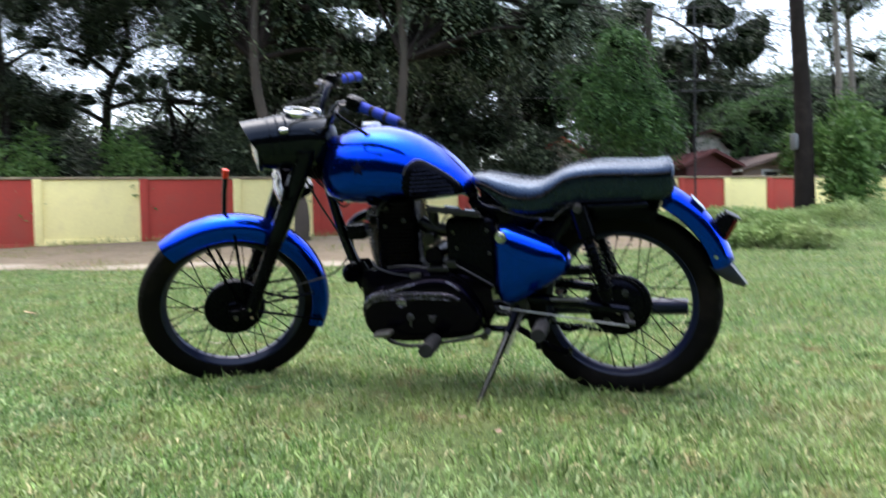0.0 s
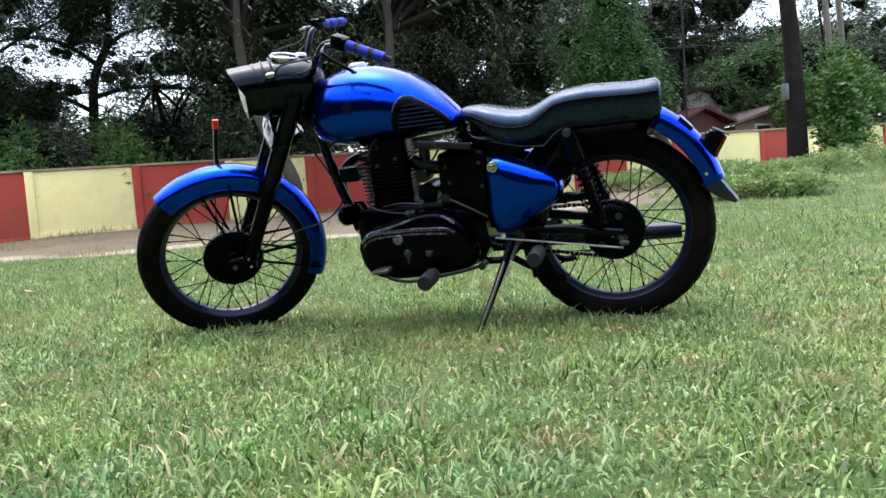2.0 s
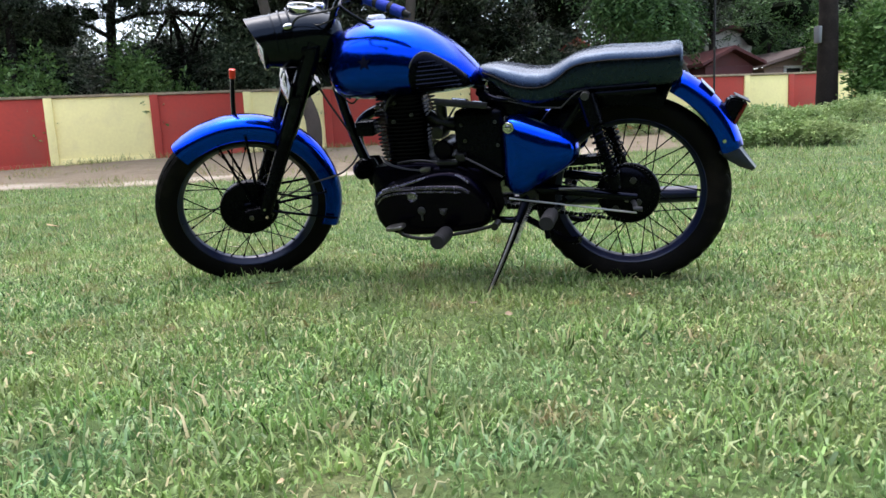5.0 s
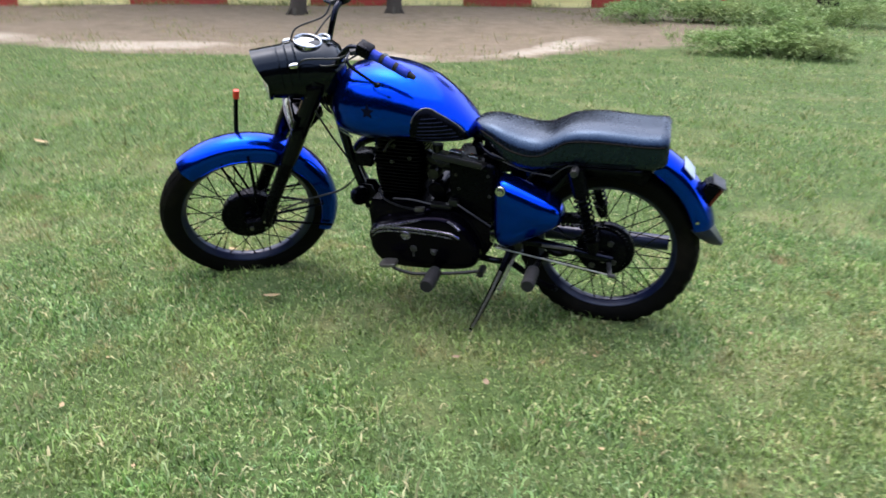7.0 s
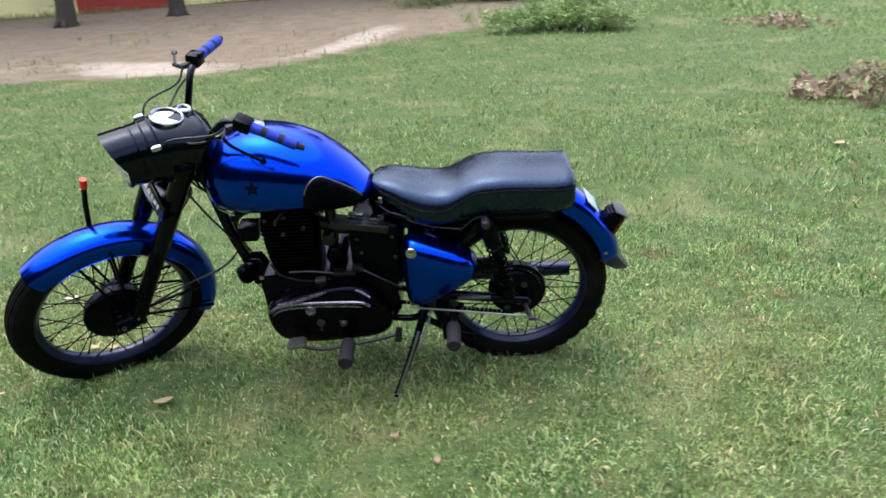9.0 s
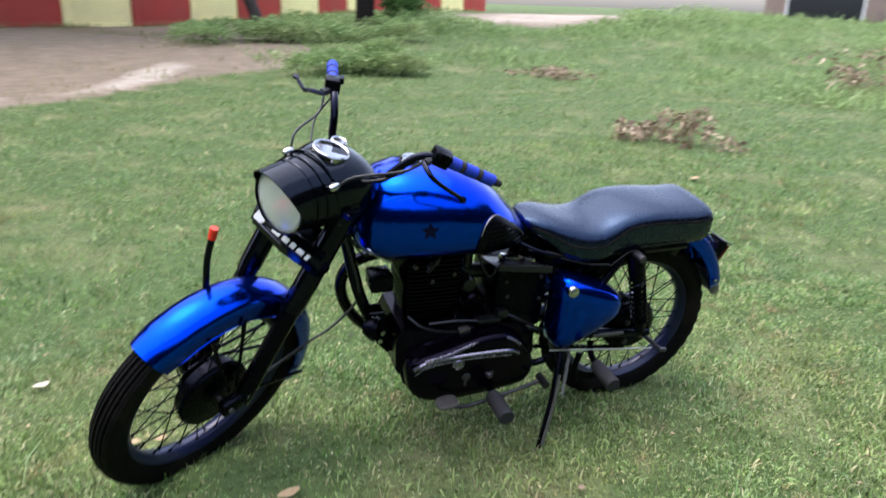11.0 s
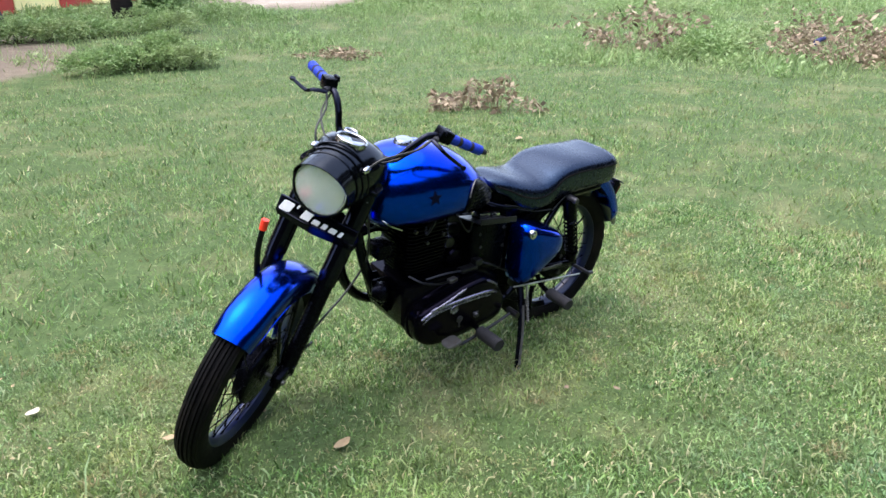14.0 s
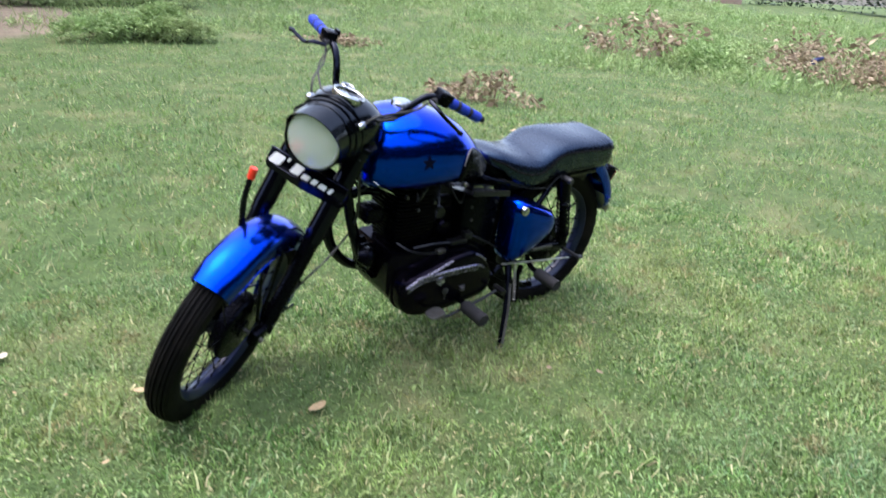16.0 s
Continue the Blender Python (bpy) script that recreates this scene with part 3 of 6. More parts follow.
def make_trees():
    rng = random.Random(8)
    # trees on the lane in front of the wall, with feathery drooping sprays
    at = (3.95, -3.6)
    trunk = [(0.05, 0, 0.8), (-0.35, 0, 1.8), (-0.9, 0.1, 3.0), (-1.1, 0, 4.6), (-1.0, 0, 6.5)]
    # third set, above 8.4 m: unseen canopy added to darken reflections
    blobs = clumps(rng, 0, at, (1.2, 6.6), (-3.6, -0.6), (5.0, 6.6), 15, 0.55, 0.95) + clumps(rng, 0, at, (2.5, 5.5), (-2.5, 0.5), (6.3, 8.0), 9, 0.8, 1.2) + clumps(rng, 0, at, (-2.5, 6.5), (-3.0, 1.0), (8.4, 13.0), 14, 1.2, 1.9)
    tree(*wall_place(*at), trunk, blobs, 4200, 0.85, tree_mid, bark, 20, "tall leaning tree with drooping dark foliage beside the wall", 0.21, 1.3, 0.15, True, 0.72, 13)
    at = (6.4, -3.4)
    trunk = [(0.0, 0, 0.8), (0.05, 0, 1.8), (0.25, 0, 3.0), (0.4, 0, 4.6), (0.3, 0, 6.5)]
    # last set is again unseen, added to keep sky out of reflections
    blobs = clumps(rng, 0, at, (6.4, 12.0), (-4.6, -1.4), (4.5, 6.4), 17, 0.55, 0.95) + clumps(rng, 0, at, (5.2, 9.5), (-4.0, -1.5), (6.0, 7.8), 9, 0.8, 1.2) + clumps(rng, 0, at, (6.0, 14.0), (-4.0, 1.0), (8.2, 13.0), 14, 1.2, 1.9)
    tree(*wall_place(*at), trunk, blobs, 4400, 0.85, tree_mid, bark, 21, "tall tree with drooping foliage on the bare dirt lane", 0.20, 1.3, 0.15, True, 0.72, 13)
    at = (14.3, -5.0)
    trunk = [(-0.12, 0, 0.5), (-0.45, 0, 1.3), (-0.8, 0, 2.2), (-1.0, 0, 3.5), (-0.9, 0, 6)]
    blobs = clumps(rng, 0, at, (11.4, 12.8), (-5.6, -4.2), (2.8, 5.0), 8, 0.4, 0.62) + clumps(rng, 0, at, (12.2, 13.5), (-5.6, -4.4), (2.7, 3.9), 5, 0.35, 0.5)
    tree(*wall_place(*at), trunk, blobs, 2000, 0.55, tree_fern, bark, 22, "slim tree leaning out from the painted wall", 0.19, 1.1, 0.19, True, 0.62, 13)
    # bare tall trunk at the end of the wall, clad with creeper
    tree(6.67, 19.1, [(0, 0, 1.5), (-0.03, 0, 3.5), (-0.17, 0, 6.0), (-0.3, 0, 9.0), (-0.4, 0, 12.0)], [(-0.6, 0, 11.9, 2.0, 2.0, 1.0), (0.6, 0.4, 12.2, 1.8, 1.8, 1.0)], 900, 0.5, tree_mid, bark_dark, 31, "thick bare-trunked tall tree standing before the wall", 0.295, 0.3)
    # thin forked tree at the far end of the wall, the sky showing through
    at = (-1.5, 4.0)
    trunk = [(0.1, 0, 1.6), (0.05, 0, 3.6), (0.25, 0, 5.0), (0.75, 0.2, 6.2), (0.9, 0, 8.2)]
    blobs = clumps(rng, 0, at, (-6.6, 3.2), (2.8, 6.5), (4.0, 7.4), 34, 0.28, 0.58) + clumps(rng, 0, at, (-7.5, 3.0), (2.5, 5.5), (7.6, 10.2), 26, 0.7, 1.1)
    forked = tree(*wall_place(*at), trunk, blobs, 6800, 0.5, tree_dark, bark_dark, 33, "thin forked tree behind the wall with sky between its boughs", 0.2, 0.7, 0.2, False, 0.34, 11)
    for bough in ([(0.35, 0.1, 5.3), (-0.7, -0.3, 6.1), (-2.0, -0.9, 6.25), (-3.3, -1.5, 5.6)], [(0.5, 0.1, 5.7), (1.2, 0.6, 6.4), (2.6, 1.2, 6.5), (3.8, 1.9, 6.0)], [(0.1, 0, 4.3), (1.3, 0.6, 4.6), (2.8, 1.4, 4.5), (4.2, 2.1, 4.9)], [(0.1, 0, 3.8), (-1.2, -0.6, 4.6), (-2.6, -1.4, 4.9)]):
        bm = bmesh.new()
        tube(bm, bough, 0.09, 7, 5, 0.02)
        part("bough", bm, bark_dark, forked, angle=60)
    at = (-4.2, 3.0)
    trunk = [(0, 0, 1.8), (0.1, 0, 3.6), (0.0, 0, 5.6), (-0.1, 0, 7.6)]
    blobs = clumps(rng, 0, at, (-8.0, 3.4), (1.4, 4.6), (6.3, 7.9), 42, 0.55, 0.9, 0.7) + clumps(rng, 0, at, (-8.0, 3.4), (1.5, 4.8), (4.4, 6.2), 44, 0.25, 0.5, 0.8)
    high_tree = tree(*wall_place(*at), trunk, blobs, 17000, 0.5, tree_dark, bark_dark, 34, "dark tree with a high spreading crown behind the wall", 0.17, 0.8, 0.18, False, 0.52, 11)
    for bough in ([(0.05, 0, 4.8), (-0.8, -0.4, 5.7), (-1.9, -1.0, 6.4)], [(0.0, 0, 5.3), (0.9, 0.5, 6.0), (2.2, 1.1, 6.8)]):
        bm = bmesh.new()
        tube(bm, bough, 0.07, 7, 5, 0.02)
        part("bough", bm, bark_dark, high_tree, angle=60)
    # pale thin trunks far behind the wall, sparse at the top
    for x, y, seed in ((11.1, 30.2, 41), (12.0, 31.4, 42)):
        tree(x, y, [(0, 0, 2.0), (0.05, 0, 5.0), (-0.1, 0, 8.0), (0.0, 0, 11.0)], [(rng.uniform(-1.6, 1.6), rng.uniform(-1, 1), rng.uniform(8.2, 11.5), 0.7, 0.7, 0.5) for k in range(9)], 700, 0.5, tree_mid, bark_pale, seed, "thin pale-barked tall tree far behind the wall", 0.17, 0.3, 0.24, True, 0.25)
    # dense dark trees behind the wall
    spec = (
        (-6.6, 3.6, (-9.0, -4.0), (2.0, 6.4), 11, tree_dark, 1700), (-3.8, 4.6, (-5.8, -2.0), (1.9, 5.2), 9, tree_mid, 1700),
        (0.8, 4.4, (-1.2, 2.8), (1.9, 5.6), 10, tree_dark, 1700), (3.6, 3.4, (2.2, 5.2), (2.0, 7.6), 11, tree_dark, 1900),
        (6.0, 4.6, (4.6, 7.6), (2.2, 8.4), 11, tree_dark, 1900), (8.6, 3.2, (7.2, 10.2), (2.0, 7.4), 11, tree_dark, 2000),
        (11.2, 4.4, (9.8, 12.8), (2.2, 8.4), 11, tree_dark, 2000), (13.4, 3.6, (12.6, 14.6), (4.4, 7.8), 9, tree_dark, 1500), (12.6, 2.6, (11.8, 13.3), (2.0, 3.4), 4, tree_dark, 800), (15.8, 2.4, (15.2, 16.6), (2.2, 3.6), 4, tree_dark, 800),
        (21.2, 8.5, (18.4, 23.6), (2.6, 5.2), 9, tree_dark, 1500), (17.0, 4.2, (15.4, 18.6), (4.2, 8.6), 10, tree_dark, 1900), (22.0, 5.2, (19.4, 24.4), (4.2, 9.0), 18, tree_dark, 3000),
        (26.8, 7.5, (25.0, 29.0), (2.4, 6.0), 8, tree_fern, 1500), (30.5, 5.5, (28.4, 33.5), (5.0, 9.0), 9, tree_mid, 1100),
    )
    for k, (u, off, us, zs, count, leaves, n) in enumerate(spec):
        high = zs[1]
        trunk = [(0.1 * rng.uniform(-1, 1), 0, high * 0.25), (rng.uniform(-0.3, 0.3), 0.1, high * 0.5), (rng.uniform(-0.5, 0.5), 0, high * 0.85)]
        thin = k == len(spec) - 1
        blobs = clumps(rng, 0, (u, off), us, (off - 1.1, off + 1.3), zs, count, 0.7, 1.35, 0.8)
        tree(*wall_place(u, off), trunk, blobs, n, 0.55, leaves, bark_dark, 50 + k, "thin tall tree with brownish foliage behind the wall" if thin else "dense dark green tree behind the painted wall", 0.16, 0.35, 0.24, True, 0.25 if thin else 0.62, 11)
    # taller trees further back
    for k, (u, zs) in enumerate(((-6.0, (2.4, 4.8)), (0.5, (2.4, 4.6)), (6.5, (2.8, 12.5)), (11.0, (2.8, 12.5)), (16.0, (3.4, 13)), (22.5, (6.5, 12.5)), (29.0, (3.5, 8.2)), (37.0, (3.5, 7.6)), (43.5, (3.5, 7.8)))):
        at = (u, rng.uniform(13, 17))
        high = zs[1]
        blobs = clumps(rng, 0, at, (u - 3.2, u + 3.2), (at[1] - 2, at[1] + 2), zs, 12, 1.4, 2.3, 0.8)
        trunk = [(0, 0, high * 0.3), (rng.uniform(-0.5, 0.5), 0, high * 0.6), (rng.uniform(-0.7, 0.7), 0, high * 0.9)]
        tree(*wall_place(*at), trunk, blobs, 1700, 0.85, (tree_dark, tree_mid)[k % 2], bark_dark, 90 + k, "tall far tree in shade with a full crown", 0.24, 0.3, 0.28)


make_trees()


def make_woods():
    """Unseen dark woods closing the lawn away from the wall, added to darken reflections."""
    rng = random.Random(5)
    blobs = []
    for k in range(44):
        a = radians(172 + 172 * k / 43)
        d = 17 + rng.uniform(-1.5, 2.5)
        for z in (1.6, 4.4, 7.0):
            r = rng.uniform(1.6, 2.3)
            blobs.append((d * math.cos(a) + rng.uniform(-0.6, 0.6), d * math.sin(a) - 1 + rng.uniform(-0.6, 0.6), z + rng.uniform(-0.5, 0.7), r, r, r * 0.9))
    # near-black lumps paint the belt's inner shade
    co, faces = [], []
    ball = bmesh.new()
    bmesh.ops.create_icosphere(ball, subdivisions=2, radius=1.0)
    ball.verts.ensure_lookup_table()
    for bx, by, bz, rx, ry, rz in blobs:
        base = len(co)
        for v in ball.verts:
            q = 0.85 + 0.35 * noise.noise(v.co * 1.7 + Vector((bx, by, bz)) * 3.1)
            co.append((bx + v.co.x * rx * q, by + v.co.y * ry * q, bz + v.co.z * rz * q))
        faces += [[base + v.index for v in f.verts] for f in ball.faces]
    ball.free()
    ob = new("reflection_woods", sheet_mesh("reflection_woods", co, faces, tree_core))
    leaves = new("leaves", crown_mesh("leaves", blobs, 9000, 0.9, tree_dark, 77, 0.2, 0.4, 5))
    leaves.parent = ob
    return tagged(ob, "unseen dark belt of woods added beyond the lawn to darken reflections", "woods", kind="stuff")


make_woods()


def bush(x, y, rx, ry, high, count, material, label, seed, size=0.16, leaf=0.45, category="bush"):
    """A low bush: stems from the ground and leaves gathered in uneven clumps."""
    rng = random.Random(seed)
    ob = new("bush")
    z = float(height(x, y))
    ob.matrix_world = pose(x, y, z)
    blobs = []
    for k in range(9):
        a, d = rng.uniform(0, 6.28), rng.uniform(0, 1) ** 0.6
        h = high * rng.uniform(0.35, 0.8) * (1.1 - 0.5 * d)
        blobs.append((rx * d * math.cos(a), ry * d * math.sin(a), h, rx * 0.35, ry * 0.45, h * 0.75))
    bm = bmesh.new()
    for bx, by, bz, *_ in blobs:
        for k in range(3):
            tube(bm, [(bx * 0.7 + rng.uniform(-0.05, 0.05), by * 0.7, -0.05), (bx * 0.9, by * 0.9, bz * 0.5), (bx + rng.uniform(-0.15, 0.15), by + rng.uniform(-0.15, 0.15), bz * 1.2)], 0.008, 5, 3, 0.003)
    part("stems", bm, bark_dark, ob)["kind"] = "stuff"
    leaves = new("leaves", crown_mesh("leaves", blobs, count, size, material, seed, -0.25, leaf, 7))
    leaves.parent = ob
    return tagged(ob, label, category)


for k, (u, off, rx, ry, high) in enumerate(((-9.5, 1.1, 1.6, 0.7, 2.6), (-6.3, 1.2, 1.7, 0.7, 3.0), (-3.6, 1.0, 1.6, 0.6, 3.4), (-0.5, 1.3, 1.7, 0.8, 3.0), (2.6, 1.2, 1.7, 0.7, 3.3), (5.8, 1.2, 1.6, 0.7, 3.2), (9.0, 1.3, 1.7, 0.7, 3.1), (12.0, 1.2, 1.4, 0.8, 2.9), (27.5, 1.3, 1.7, 0.8, 2.8), (30.5, 1.3, 1.7, 0.8, 3.2))):
    x, y = wall_place(u, off)
    bush(x, y, rx, ry, high, 1100, tree_light if k in (2, 3) else (tree_dark, tree_mid, tree_dark)[k % 3], "leafy bush growing over the top of the wall", 200 + k, 0.30, 0.36)
bx, by = 7.75, 19.2
bush(bx, by, 0.5, 0.5, 2.3, 1800, tree_light, "bright green creeper and bush against the wall", 230, 0.3, 0.42)
bx, by = wall_place(25.8, 1.6)
bush(bx, by, 1.9, 1.0, 4.2, 2200, tree_light, "bright green tall bush behind the wall", 231, 0.4, 0.4)

for k, (x, y) in enumerate(((47.0, 23.5), (50.0, 17.5), (52.0, 11.0), (53.0, 4.5), (53.0, -2.0))):
    bush(x, y, 2.0, 4.8, 3.0, 1300, tree_mid, "long leafy hedge at the far end of the field", 235 + k, 0.6, 0.4, "hedge")

# low clumps in the field
bush(3.95, 11.1, 1.3, 0.5, 0.42, 4200, weed_mat, "low round clump of fresh green weeds on the lawn", 240, 0.14, 0.32)
for k, (x, y, rx, ry, high, n) in enumerate(((2.7, 15.4, 1.6, 0.8, 0.55, 2400), (5.3, 15.8, 1.7, 0.8, 0.5, 2200), (8.6, 18.5, 2.2, 1.0, 0.5, 1200), (12.8, 4.9, 1.7, 0.7, 0.42, 2000), (16.0, 6.5, 2.4, 1.2, 0.45, 1300), (20.0, 11.0, 3.0, 1.5, 0.6, 1300), (18.0, 18.0, 3.0, 1.6, 0.6, 1300))):
    bush(x, y, rx, ry, high, n, weed_mat, "spreading patch of tall green weeds in the field", 250 + k, 0.17, 0.32)


def field_weeds():
    """Rough leafy growth that covers the field beyond the mown lawn."""
    rng = np.random.default_rng(61)
    n = 60000
    x, y = rng.uniform(2.0, 30, n), rng.uniform(0.5, 27, n)
    edge = np.interp(x, [2.0, 4.5, 6.5, 8.0, 9.2, 10.0], [11.5, 12.5, 11.5, 8.5, 5.0, 1.0])
    rough = np.sin(0.9 * x + 1.6 * np.sin(0.7 * y)) * np.sin(1.1 * y + 1.3 * np.sin(0.8 * x)) + rng.normal(0, 0.35, n)
    u = (x - WALL_FROM[0]) * WALL_WAY[0] + (y - WALL_FROM[1]) * WALL_WAY[1]
    v = -(x - WALL_FROM[0]) * WALL_WAY[1] + (y - WALL_FROM[1]) * WALL_WAY[0]
    keep = (y > edge + 0.6 * rough) & (rough > -0.45) & (v < -0.8) & ((u > 17.5) | (y < 15)) & ((u < 21.5) | (v < -9.6))
    x, y, rough = x[keep], y[keep], rough[keep]
    n = len(x)
    tall = (0.10 + 0.10 * np.clip(rough, 0, 1.2)) * rng.uniform(0.7, 1.5, n) * (1 + 0.04 * np.hypot(x, y))
    co, q = blades(x, y, tall * 0.8, tall * 0.07 + 0.004, rng.uniform(0.2, 1.1, n), rng, True)
    leafy = rng.uniform(0, 1, n) < 0.13 + 0.12 * np.clip(rough, 0, 1)
    c = np.stack([x, y, height(x, y)], -1)[leafy]
    ways = np.stack([rng.normal(0, 0.5, n), rng.normal(0, 0.5, n), np.ones(n)], -1)[leafy]
    ways /= np.linalg.norm(ways, axis=1)[:, None]
    co2, q2 = sprays(c, ways, tall[leafy], rng, 9, 0.26)
    co, q = np.concatenate([co, co2]), np.concatenate([q, q2 + len(co)])
    return tagged(new("field_weeds", fast_mesh("field_weeds", co, q, weed_mat)), "rough yellowish-green weeds over the far field", "weeds", kind="stuff")


field_weeds()


def withered(x, y, r, high, count, label, seed, spread=0.5, leaf=0.09):
    """A dried plant: thin stalks that arch outwards, with shrivelled leaves hanging along them."""
    rng = random.Random(seed)
    ob = new("dried_weeds")
    ob.matrix_world = pose(x, y, float(height(x, y)))
    bm = bmesh.new()
    tips = []
    for k in range(count):
        a, d = rng.uniform(0, 6.28), r * rng.uniform(0, 1) ** 0.8
        foot = Vector((d * math.cos(a), d * math.sin(a), -0.02))
        h = high * rng.uniform(0.35, 1.1) * (1.1 - 0.5 * d / r)
        out = Vector((math.cos(a) + rng.uniform(-0.8, 0.8), math.sin(a) + rng.uniform(-0.8, 0.8), 0)) * spread * h
        mid = foot + out * 0.35 + Vector((0, 0, h * 0.75))
        top = foot + out * 0.8 + Vector((0, 0, h))
        tip = foot + out * 1.25 + Vector((0, 0, h * rng.uniform(0.7, 0.98)))
        tube(bm, [foot, mid, top, tip], 0.005, 4, 3, 0.002)
        tips += [mid, mid.lerp(top, 0.4), mid.lerp(top, 0.8), top, top.lerp(tip, 0.5), tip][rng.randrange(3):]
    part("stalks", bm, stalk_brown, ob)["kind"] = "stuff"
    nr = np.random.default_rng(seed)
    c = np.array([t[:] for t in tips])
    ways = nr.normal(0, 0.5, c.shape) + [0, 0, -0.9]
    ways /= np.linalg.norm(ways, axis=1)[:, None]
    co, q = sprays(c, ways, nr.uniform(0.6, 1.4, len(c)) * leaf, nr, 3, 1.0)
    curled = new("curled_leaves", fast_mesh("curled_leaves", co, q, husk_mat))
    curled.parent = ob
    return tagged(ob, label, "dried weeds")


withered(4.62, 4.42, 0.36, 0.26, 16, "withered brown weed clump standing in the lawn", 300)
withered(4.92, 3.98, 0.58, 0.42, 24, "small withered brown weed clump in the lawn", 301, 0.25)
withered(12.0, 6.4, 0.55, 1.15, 34, "tall withered brown weed clump among green weeds", 302, 0.75, 0.13)
withered(12.6, 2.4, 1.0, 0.65, 70, "heap of withered brown brush beside green weeds", 303, 1.1, 0.10)
withered(7.6, 10.6, 0.8, 0.22, 50, "patch of reddish dried grass in the field", 304)
withered(14.6, 3.2, 0.8, 1.0, 46, "tall withered brush at the edge of the field", 305, 0.8, 0.13)


# ---- the boundary wall ----
def wall_tufts():
    """Dry tufts and stray green along the foot of the wall."""
    rng = np.random.default_rng(91)
    n = 5200
    u = rng.uniform(-8, 31, n)
    thick = 0.5 + 0.5 * np.sin(1.7 * u + 2 * np.sin(0.6 * u))
    off = -0.08 - np.abs(rng.normal(0, 0.22 + 0.2 * thick, n))
    keep = rng.uniform(0, 1, n) < 0.15 + 0.85 * thick
    u, off = u[keep], off[keep]
    x, y = wall_place(u, off)
    n = len(u)
    co, q = blades(x, y, rng.uniform(0.05, 0.24, n), rng.uniform(0.010, 0.026, n), rng.uniform(0.2, 1.2, n), rng, True)
    return tagged(new("wall_tufts", fast_mesh("wall_tufts", co, q, tuft_mat)), "dry straw tufts along the foot of the wall", "grass", kind="stuff")


wall_tufts()


def lane_tufts():
    """Straggling dry and green tufts on the bare lane, thick in patches."""
    rng = np.random.default_rng(97)
    n = 26000
    x, y = rng.uniform(-16, 3.2, n), rng.uniform(7.5, 24, n)
    v = -(x - WALL_FROM[0]) * WALL_WAY[1] + (y - WALL_FROM[1]) * WALL_WAY[0]
    patch = np.sin(0.8 * x + 1.9 * np.sin(0.6 * y)) * np.sin(1.3 * y + 1.4 * np.sin(0.9 * x)) + 0.3 * np.sin(3.1 * x + 2.3 * y)
    keep = (y > lane_edge(x) - 0.6) & (v < -0.5) & (patch + rng.normal(0, 0.25, n) > 0.45)
    x, y = x[keep], y[keep]
    n = len(x)
    co, q = blades(x, y, rng.uniform(0.03, 0.13, n), rng.uniform(0.008, 0.018, n), rng.uniform(0.3, 1.3, n), rng, True)
    return tagged(new("lane_tufts", fast_mesh("lane_tufts", co, q, tuft_mat)), "straggling dry yellow and green tufts on the lane", "grass", kind="stuff")


lane_tufts()


def make_wall():
    ob = new("wall_north")
    a = math.degrees(math.atan2(WALL_WAY[1], WALL_WAY[0]))
    ob.matrix_world = pose(WALL_FROM[0], WALL_FROM[1], 0, 0, 0, a)
    marks = [-13.5, -10.8, -8.1, -5.4, -2.7, 0.0, 2.53, 4.83, 7.21, 9.45, 11.70, 13.78, 15.80, 17.65, 19.55, 21.42, 22.95, 24.35, 25.85, 27.28, 29.1, 30.9, 32.7]
    for k, (p, q) in enumerate(zip(marks, marks[1:])):
        red = k % 2 == 1
        top = 2.08
        bm = bmesh.new()
        box(bm, (p + 0.001, 0.0, -0.4), (q - 0.001, 0.2, top), 0.012)
        panel = link("panel", bm, red_wall if red else yellow_wall, ob)
        bm = bmesh.new()
        box(bm, (p - 0.11, -0.05, -0.4), (p + 0.11, 0.003, top + 0.02), 0.012)
        part("pilaster", bm, red_wall if red else yellow_wall, panel)
        bm = bmesh.new()
        box(bm, (p + 0.002, -0.05, top + 0.003), (q - 0.002, 0.25, top + 0.075), 0.014)
        part("coping", bm, cap_wall, panel)
        bm = bmesh.new()
        box(bm, (p + 0.115, -0.035, -0.4), (q - 0.115, -0.003, height(*wall_place((p + q) / 2, 0)) + 0.12), 0.01)
        part("plinth", bm, red_wall if red else yellow_wall, panel)
    return tagged(ob, "boundary wall of alternating weathered red and yellow panels", "wall", kind="structure")


make_wall()


